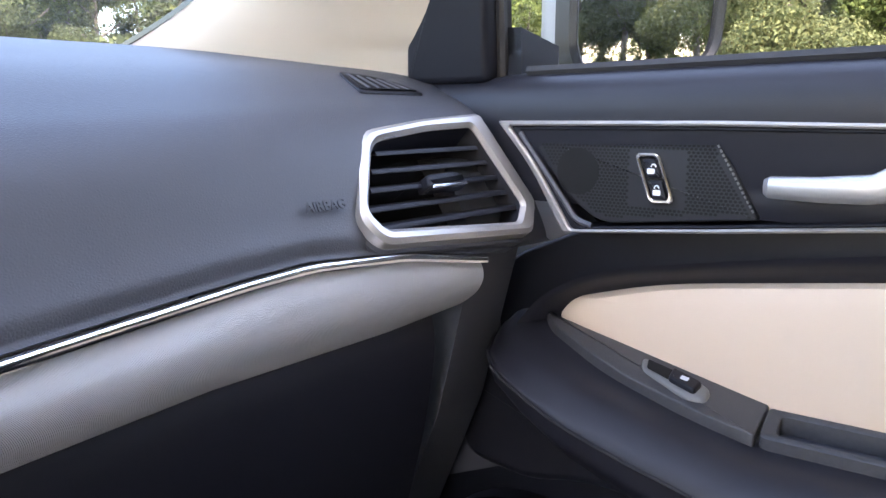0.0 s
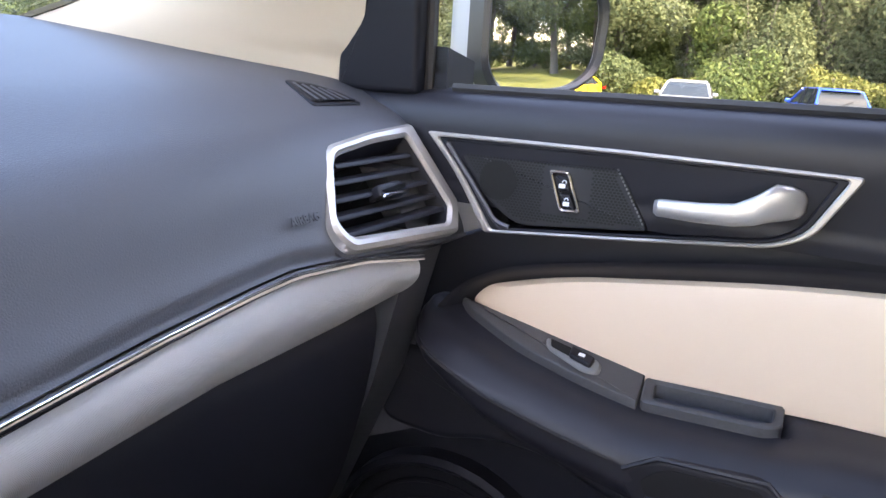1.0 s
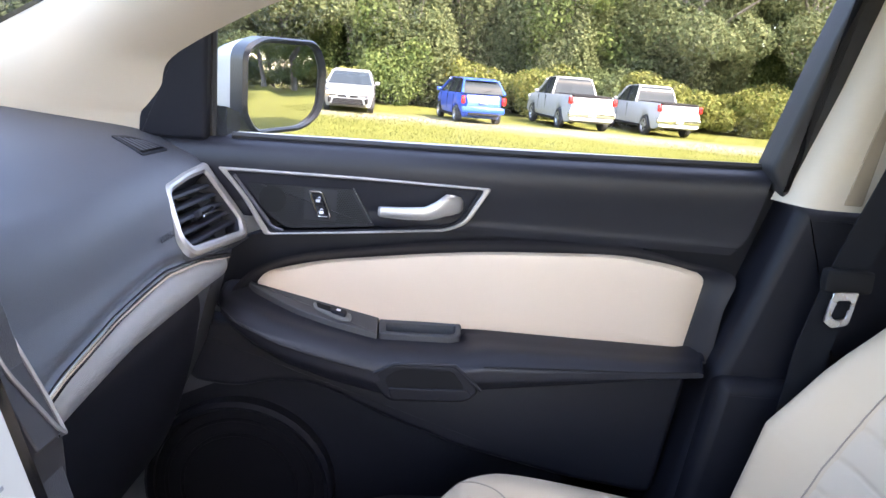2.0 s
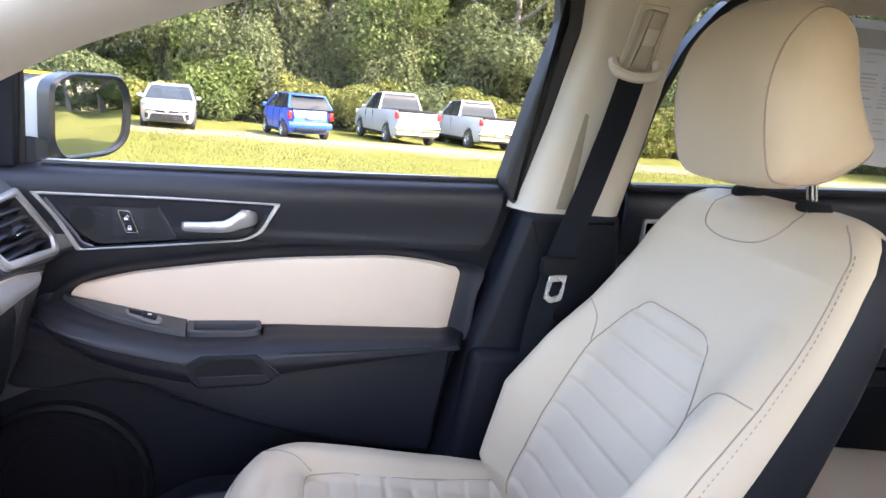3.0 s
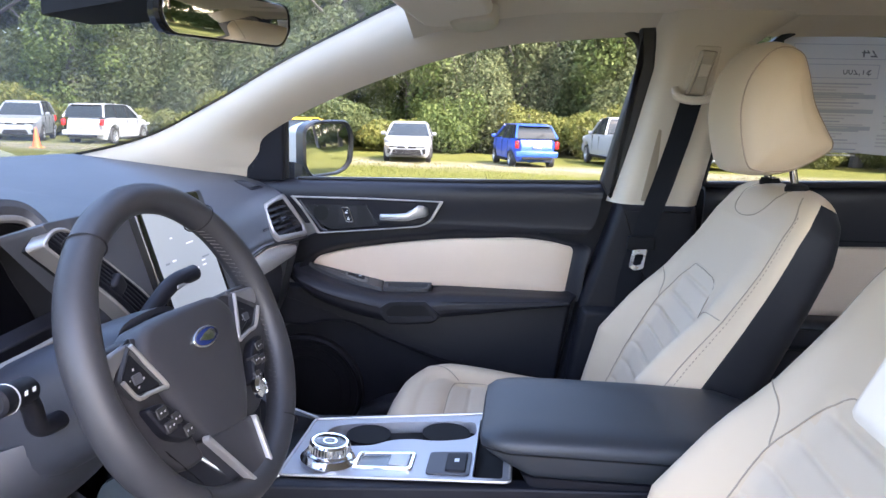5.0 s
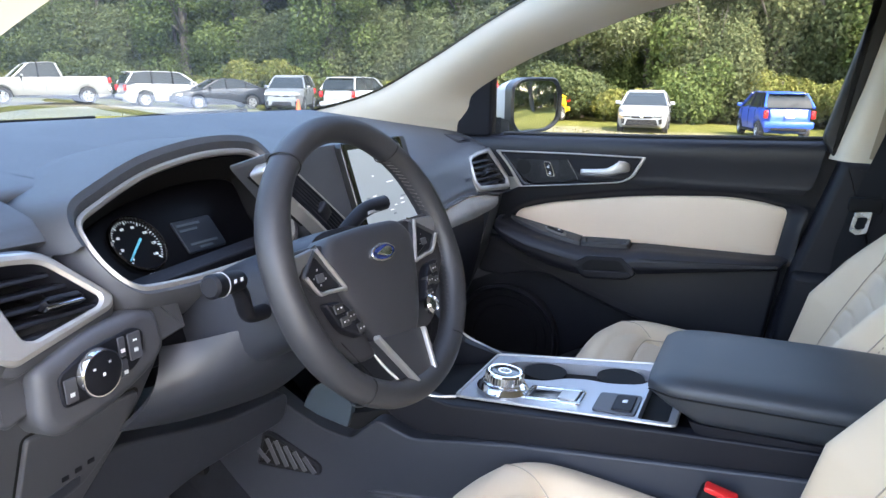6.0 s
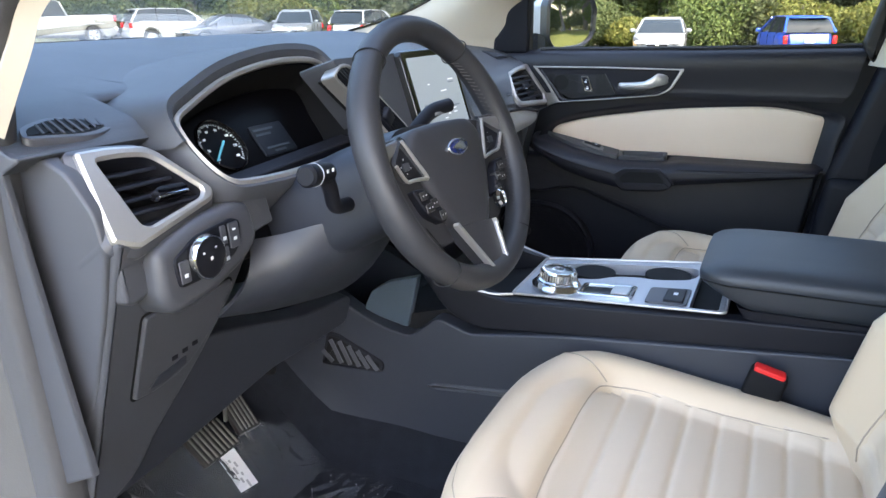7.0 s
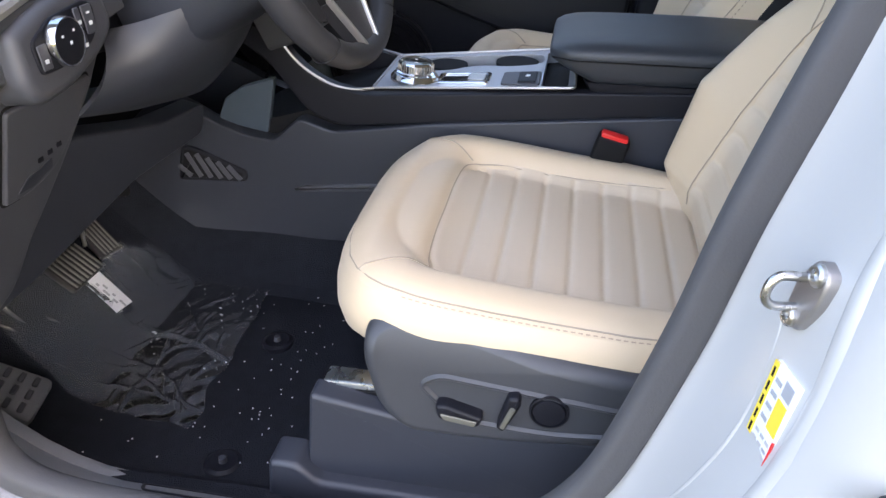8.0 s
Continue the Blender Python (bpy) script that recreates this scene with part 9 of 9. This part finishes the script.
        low = part("lower_intake", slab(rounded([(-half * w2, 0.30), (half * w2, 0.30), (half * (w2 - 0.08), 0.50), (-half * (w2 - 0.08), 0.50)], 0.03), face, 0.014, 0.008, back=-0.10), MATT_BLACK, car)
        for k in range(3):
            part("intake_slat", box((nose + 0.014, 0, 0.345 + 0.05 * k), (0.012, half * (2 * w2 - 0.18), 0.010), 0.003, 1), TYRE, low)
    if shape in ("hatch", "suv"):
        zt = cab[-2][1]
        part("roof_spoiler", box((cab[-2][0] - 0.08, 0, zt + 0.015), (0.26, half * 1.30, 0.035), 0.012, 2), body_mat, car)
        part("rear_wiper", tube([(cab[-1][0] - 0.03, 0.0, cab[-1][1] + 0.05), (cab[-1][0] + 0.06, -0.28, cab[-1][1] + 0.15)], 0.010, 6), MATT_BLACK, car)
        part("bumper_insert", box((tail - 0.055, 0, 0.36), (0.06, half * 1.3, 0.10), 0.02), MATT_BLACK, car)
    part("rear_bumper", box((tail + 0.04, 0, 0.50 if shape != "pickup" else 0.66), (0.20, S["w"] * 0.92, 0.22), 0.06, 2), CHROME if shape == "pickup" else body_mat, car)
    part("number_plate", box((tail - 0.055, 0, 0.80 if shape != "pickup" else 0.66), (0.02, 0.30, 0.14), 0.01), PLATE, car)
    if shape == "pickup":
        part("tailgate_panel", box((tail + 0.0, 0, 1.08), (0.05, S["w"] * 0.74, 0.36), 0.02), body_mat, car)
    car.matrix_world = Matrix.Translation((x, y, ground_z(x, y))) @ Matrix.Rotation(radians(heading), 4, "Z")
    return car


parked_car("sedan", "silver saloon car parked nose-on at the edge of the wood", "sedan", "silver", 27.6, 4.45, 186)
parked_car("hatchback", "bright blue hatchback parked with its tail to the field", "hatch", "blue", 27.6, 0.12, 15)
parked_car("pickup", "white pickup truck parked with its tail to the field", "pickup", "white", 30.8, -3.95, 11)
parked_car("pickup", "white pickup truck parked beside another white pickup", "pickup", "white", 32.4, -7.6, 12)
parked_car("coupe", "yellow car half hidden behind the door mirror", "sedan", "yellow", 31.6, 10.0, 172)
parked_car("pickup", "pale silver pickup truck standing side-on", "pickup", "pale", 24.5, 32.3, 152)
parked_car("off_roader", "blue off-roader with an orange top", "jeep", "blue", 19.7, 31.0, 250, "orange")
parked_car("estate_car", "white sport utility car standing side-on", "suv", "white", 28.4, 28.1, 330)
parked_car("saloon", "black saloon car in the row by the trees", "sedan", "black", 29.0, 25.4, 150)
parked_car("estate_car", "grey sport utility car facing the field", "suv", "grey", 30.4, 22.2, 205)
parked_car("estate_car", "white sport utility car with its tail to the field", "suv", "white", 31.0, 18.6, 4)
parked_car("pickup", "red pickup truck in the row by the trees", "pickup", "red", 31.0, 12.6, 40)


def cone():
    c = thing("traffic_cone", "orange traffic cone on the grass", "traffic cone")
    x, y = 23.8, 17.2
    m = Matrix.Translation((x, y, ground_z(x, y)))
    part("base", box((x, y, ground_z(x, y) + 0.02), (0.36, 0.36, 0.04), 0.01), PAINTS["orange"], c)
    part("body", lathe([(0.14, 0.04), (0.03, 0.70), (0.0, 0.71)], m, 20), CONE, c)


CONE = mat("cone_orange", (0.80, 0.10, 0.02), 0.5)
cone()


# ---- outdoors: trees ----
def leaf_material(name, c, c2):
    m = bpy.data.materials.new(name)
    m.use_nodes = True
    n, link = m.node_tree.nodes, m.node_tree.links
    b = n["Principled BSDF"]
    b.inputs["Roughness"].default_value = 0.8
    b.inputs["Specular IOR Level"].default_value = 0.08
    geo, mix, tl, mx = n.new("ShaderNodeNewGeometry"), n.new("ShaderNodeMix"), n.new("ShaderNodeBsdfTranslucent"), n.new("ShaderNodeMixShader")
    mix.data_type = "RGBA"
    mix.inputs["A"].default_value, mix.inputs["B"].default_value = (*c, 1), (*c2, 1)
    link.new(geo.outputs["Random Per Island"], mix.inputs["Factor"])
    link.new(mix.outputs["Result"], b.inputs["Base Color"])
    link.new(mix.outputs["Result"], tl.inputs["Color"])
    mx.inputs[0].default_value = 0.45
    link.new(b.outputs[0], mx.inputs[1])
    link.new(tl.outputs[0], mx.inputs[2])
    link.new(mx.outputs[0], n["Material Output"].inputs["Surface"])
    return m


LEAVES = [leaf_material("oak_leaves", (0.050, 0.076, 0.024), (0.125, 0.155, 0.052)), leaf_material("dark_leaves", (0.045, 0.064, 0.028), (0.115, 0.135, 0.058)), leaf_material("yellow_green_leaves", (0.075, 0.095, 0.024), (0.180, 0.175, 0.055)), leaf_material("grey_moss_leaves", (0.060, 0.078, 0.036), (0.135, 0.150, 0.070))]
BARK = mat("tree_bark", (0.095, 0.082, 0.066), 0.95, grain=1.0, grain_scale=14, bump_scale=0.03, vary=0.35, spots=3)


def leaf_mesh(name, blobs, count, size, mat_, seed, sag=0.0):
    """Many small leaf sprays on the outside of a heap of uneven lobes."""
    rnd = np.random.RandomState(seed)
    w = np.array([b[3] * b[4] for b in blobs])
    pick = rnd.choice(len(blobs), count, p=w / w.sum())
    B = np.array(blobs)[pick]
    d = rnd.normal(size=(count, 3))
    d /= np.linalg.norm(d, axis=1)[:, None]
    rad = rnd.uniform(0.55, 1.05, count) ** 0.6
    c = B[:, :3] + d * np.stack([B[:, 3], B[:, 3], B[:, 4]], 1) * rad[:, None]
    nrm = d + rnd.normal(size=(count, 3)) * 0.7
    nrm /= np.linalg.norm(nrm, axis=1)[:, None]
    t = np.cross(nrm, rnd.normal(size=(count, 3)))
    t /= np.linalg.norm(t, axis=1)[:, None]
    s = np.cross(nrm, t)
    L = size * rnd.uniform(0.6, 1.4, count)[:, None]
    W = L * 0.5
    tip = c + t * L - np.array([0, 0, 1]) * L * sag
    vs = np.stack([c - t * L, c + s * W - t * L * 0.1, tip, c - s * W - t * L * 0.1], 1).reshape(-1, 3)
    faces = np.arange(count * 4).reshape(-1, 4)
    me = bpy.data.meshes.new(name)
    me.from_pydata(vs.tolist(), [], faces.tolist())
    me.materials.append(mat_)
    return me


def trunk_bm(h, r, rnd, limbs=5):
    bm = bmesh.new()
    path = [V((0.15 * math.sin(k * 0.9) * k / 6, 0.12 * math.cos(k * 1.3) * k / 6, h * k / 6)) for k in range(7)]
    sweep(path, circle(r, 9), up=(1, 0, 0), bm=bm, scale=[1.3, 1.0, 0.9, 0.8, 0.65, 0.5, 0.3])
    for k in range(limbs):
        a, z0 = rnd.uniform(0, 6.28), h * rnd.uniform(0.35, 0.85)
        ln = h * rnd.uniform(0.2, 0.34)
        d = V((math.cos(a), math.sin(a), rnd.uniform(0.3, 0.8)))
        p = [V((0, 0, z0)) + d * ln * t + V((0, 0, 0.2 * ln * t * t)) for t in (0, 0.4, 0.75, 1.0)]
        sweep(p, circle(r * 0.42, 6), up=(0.1, 0.2, 1), bm=bm, scale=[1, 0.75, 0.5, 0.2])
    return bm


def tree_model(seed, h, spread, leaf, low, count, size=0.26):
    rnd = random.Random(seed)
    t = thing("tree", "leafy woodland tree at the edge of the field", "tree", group="wood edge")
    part("trunk", trunk_bm(h * 0.8, 0.12 + h * 0.013, rnd, 6), BARK, t)
    blobs = []
    for k in range(26):
        z = h * rnd.uniform(low, 0.95)
        rr = spread * (1 - 0.6 * abs(z / h - 0.55))
        a, d = rnd.uniform(0, 6.28), rr * rnd.uniform(0.2, 0.85)
        blobs.append((d * math.cos(a), d * math.sin(a), z, spread * rnd.uniform(0.22, 0.42), h * rnd.uniform(0.06, 0.12)))
    crown = new("crown", leaf_mesh("crown", blobs, count, size, leaf, seed, sag=0.25))
    crown.parent = t
    return t


rnd_wood = random.Random(11)
MODELS = [tree_model(1, 15, 4.2, LEAVES[0], 0.12, 24000, 0.11), tree_model(2, 18, 4.0, LEAVES[1], 0.22, 24000, 0.11), tree_model(3, 13, 4.4, LEAVES[3], 0.10, 24000, 0.11), tree_model(4, 20, 3.6, LEAVES[1], 0.28, 22000, 0.11), tree_model(5, 11, 3.8, LEAVES[0], 0.05, 24000, 0.11)]


def wood_edge(t):
    """A line round the field: t metres along it gives a place and the way into the wood."""
    pts = spline([(34, -75, 0), (38, -45, 0), (39, -20, 0), (38, 0, 0), (38, 18, 0), (37, 34, 0), (31, 48, 0), (16, 58, 0), (-8, 62, 0)], 12)
    acc = 0
    for a, b in zip(pts, pts[1:]):
        d = (b - a).length
        if acc + d >= t:
            p = a.lerp(b, (t - acc) / d)
            n = V(((b - a).y, -(b - a).x, 0)).normalized()
            return p, n
        acc += d
    return pts[-1], V((0, 1, 0))


first = [True] * len(MODELS)
for k in range(62):
    p, n = wood_edge(k * 3.05 + rnd_wood.uniform(-1, 1))
    i = rnd_wood.choice((0, 1, 2, 2, 3, 4, 0))
    q = p + n * rnd_wood.uniform(0, 9)
    m = Matrix.Translation((q.x, q.y, ground_z(q.x, q.y) - 0.1)) @ Matrix.Rotation(rnd_wood.uniform(0, 6.28), 4, "Z")
    if first[i]:
        MODELS[i].matrix_world = m
        first[i] = False
    else:
        copy_thing(MODELS[i], m)


def deep_wood():
    """The closed mass of woodland behind the edge trees."""
    rnd = random.Random(5)
    blobs = []
    for k in range(1300):
        p, n = wood_edge(rnd.uniform(0, 190))
        q = p + n * rnd.uniform(6, 18)
        z = rnd.uniform(0.3, 21)
        blobs.append((q.x, q.y, z, rnd.uniform(1.5, 3.2), rnd.uniform(1.0, 2.2)))
    ob = new("far_wood", leaf_mesh("far_wood", blobs, 300000, 0.48, leaf_material("far_leaves", (0.070, 0.090, 0.042), (0.155, 0.175, 0.082)), 77, 0.2))
    tagged(ob, "dense dark green woodland behind the first trees", "woods", kind="stuff")
    bm = bmesh.new()
    for k in range(60):
        p, n = wood_edge(rnd.uniform(0, 190))
        q = p + n * rnd.uniform(2, 10)
        h = rnd.uniform(10, 18)
        base = V((q.x, q.y, -0.3))
        sweep([base, base + V((rnd.uniform(-0.4, 0.4), rnd.uniform(-0.4, 0.4), h * 0.5)), base + V((rnd.uniform(-0.8, 0.8), rnd.uniform(-0.8, 0.8), h))], circle(rnd.uniform(0.09, 0.2), 7), up=(1, 0, 0), bm=bm, scale=[1.2, 0.9, 0.5])
    tagged(part("far_trunks", bm, BARK), "bare grey trunks inside the wood", "tree trunks", kind="stuff")


deep_wood()


def bush_model(seed, leaf, w, h, count, size=0.10):
    rnd = random.Random(seed)
    b = thing("bush", "sunlit yellow-green bush at the foot of the wood", "bush", group="bushes")
    blobs = [(rnd.uniform(-w, w) * 0.7, rnd.uniform(-w, w) * 0.7, h * rnd.uniform(0.25, 0.75), w * rnd.uniform(0.3, 0.55), h * rnd.uniform(0.2, 0.36)) for _ in range(14)]
    bm = bmesh.new()
    for k in range(5):
        a = rnd.uniform(0, 6.28)
        sweep([(0, 0, -0.1), (0.3 * math.cos(a), 0.3 * math.sin(a), h * 0.4), (0.8 * math.cos(a), 0.8 * math.sin(a), h * 0.8)], circle(0.04, 6), up=(0.3, 0.2, 1), bm=bm, scale=[1, 0.7, 0.3])
    part("stems", bm, BARK, b)
    c = new("foliage", leaf_mesh("foliage", blobs, count, size, leaf, seed, 0.2))
    c.parent = b
    return b


BUSHES = [bush_model(21, LEAVES[2], 2.0, 2.6, 8000), bush_model(22, LEAVES[0], 1.8, 3.2, 8000), bush_model(23, LEAVES[2], 1.6, 1.7, 6000), bush_model(24, LEAVES[1], 2.2, 2.8, 8000)]
used = [False] * 4
for k in range(64):
    p, n = wood_edge(k * 2.9 + rnd_wood.uniform(-0.8, 0.8))
    i = rnd_wood.choice((0, 1, 2, 3, 2, 0))
    q = p - n * rnd_wood.uniform(0.5, 3.5)
    m = Matrix.Translation((q.x, q.y, ground_z(q.x, q.y))) @ Matrix.Rotation(rnd_wood.uniform(0, 6.28), 4, "Z")
    if used[i]:
        copy_thing(BUSHES[i], m)
    else:
        BUSHES[i].matrix_world = m
        used[i] = True


def understory():
    """Tall leafy scrub that fills the space under the first crowns."""
    models = [bush_model(41, LEAVES[0], 2.6, 5.5, 19000, 0.10), bush_model(42, LEAVES[3], 2.4, 7.0, 19000, 0.10), bush_model(43, LEAVES[1], 2.8, 4.5, 18000, 0.10)]
    for m in models:
        tagged(m, "tall leafy scrub under the first trees of the wood", "scrub", "tall scrub")
    for k in range(72):
        p, n = wood_edge(k * 2.6 + rnd_wood.uniform(-1, 1))
        q = p + n * rnd_wood.uniform(-0.5, 4.5)
        m = Matrix.Translation((q.x, q.y, ground_z(q.x, q.y) - 0.1)) @ Matrix.Rotation(rnd_wood.uniform(0, 6.28), 4, "Z")
        if k < 3:
            models[k].matrix_world = m
        else:
            copy_thing(models[rnd_wood.choice((0, 1, 2))], m)


understory()


def shade_trees():
    """Tall unseen oaks added beside the car to cast the shade it stands in."""
    model = None
    for x, y, s in ((-5.6, -8.2, 1.0), (-2.5, -12.0, 1.1)):
        if model is None:
            model = tree_model(31, 16, 6.0, LEAVES[0], 0.42, 17000, 0.34)
            tagged(model, "tall spreading oak, unseen, added to shade the car", "tree", "shade trees")
            ob = model
            ob.matrix_world = Matrix.Translation((x, y, ground_z(x, y)))
        else:
            copy_thing(model, Matrix.Translation((x, y, ground_z(x, y))) @ Matrix.Rotation(x * 1.7, 4, "Z"))
    for x, y in ((14, -34), (22, -40), (4, -38), (-9, -36), (30, -36), (-20, -30), (9, -31), (-3, -33), (0, -40), (18, -44), (7, -45), (-14, -40), (26, -46)):
        copy_thing(MODELS[0 if x > 10 else 2], Matrix.Translation((x, y, ground_z(x, y))) @ Matrix.Rotation(x, 4, "Z"))


shade_trees()


def back_row():
    """Trees and scrub across the field behind the car."""
    rnd = random.Random(9)
    for k in range(22):
        x, y = -24 + 3.4 * k + rnd.uniform(-1, 1), -42 - rnd.uniform(0, 8)
        copy_thing(MODELS[k % 5], Matrix.Translation((x, y, ground_z(x, y))) @ Matrix.Rotation(k * 1.3, 4, "Z"))
        x, y = x + 1.5, -38 - rnd.uniform(0, 2)
        copy_thing(BUSHES[k % 4], Matrix.Translation((x, y, ground_z(x, y))) @ Matrix.Rotation(k * 2.1, 4, "Z"))


back_row()


def grass_tufts():
    """Rough blades on the field beyond the car, where the ground is seen."""
    rnd = np.random.RandomState(8)
    n = 60000
    x, y = rnd.uniform(6, 26, n), rnd.uniform(-16, 26, n)
    z = -0.0175 * x + 0.0125 * y
    a, L = rnd.uniform(0, 6.28, n), rnd.uniform(0.03, 0.075, n)
    w = 0.006 + 0.004 * rnd.rand(n)
    dx, dy = np.cos(a), np.sin(a)
    p0 = np.stack([x - dx * w, y - dy * w, z], 1)
    p1 = np.stack([x + dx * w, y + dy * w, z], 1)
    p2 = np.stack([x - dy * L * 0.6, y + dx * L * 0.6, z + L], 1)
    vs = np.stack([p0, p1, p2], 1).reshape(-1, 3)
    me = bpy.data.meshes.new("grass")
    me.from_pydata(vs.tolist(), [], np.arange(3 * n).reshape(-1, 3).tolist())
    me.materials.append(leaf_material("grass_blades", (0.058, 0.074, 0.016), (0.125, 0.120, 0.032)))
    tagged(new("grass", me), "short sunlit grass on the field", "grass", kind="stuff")


grass_tufts()
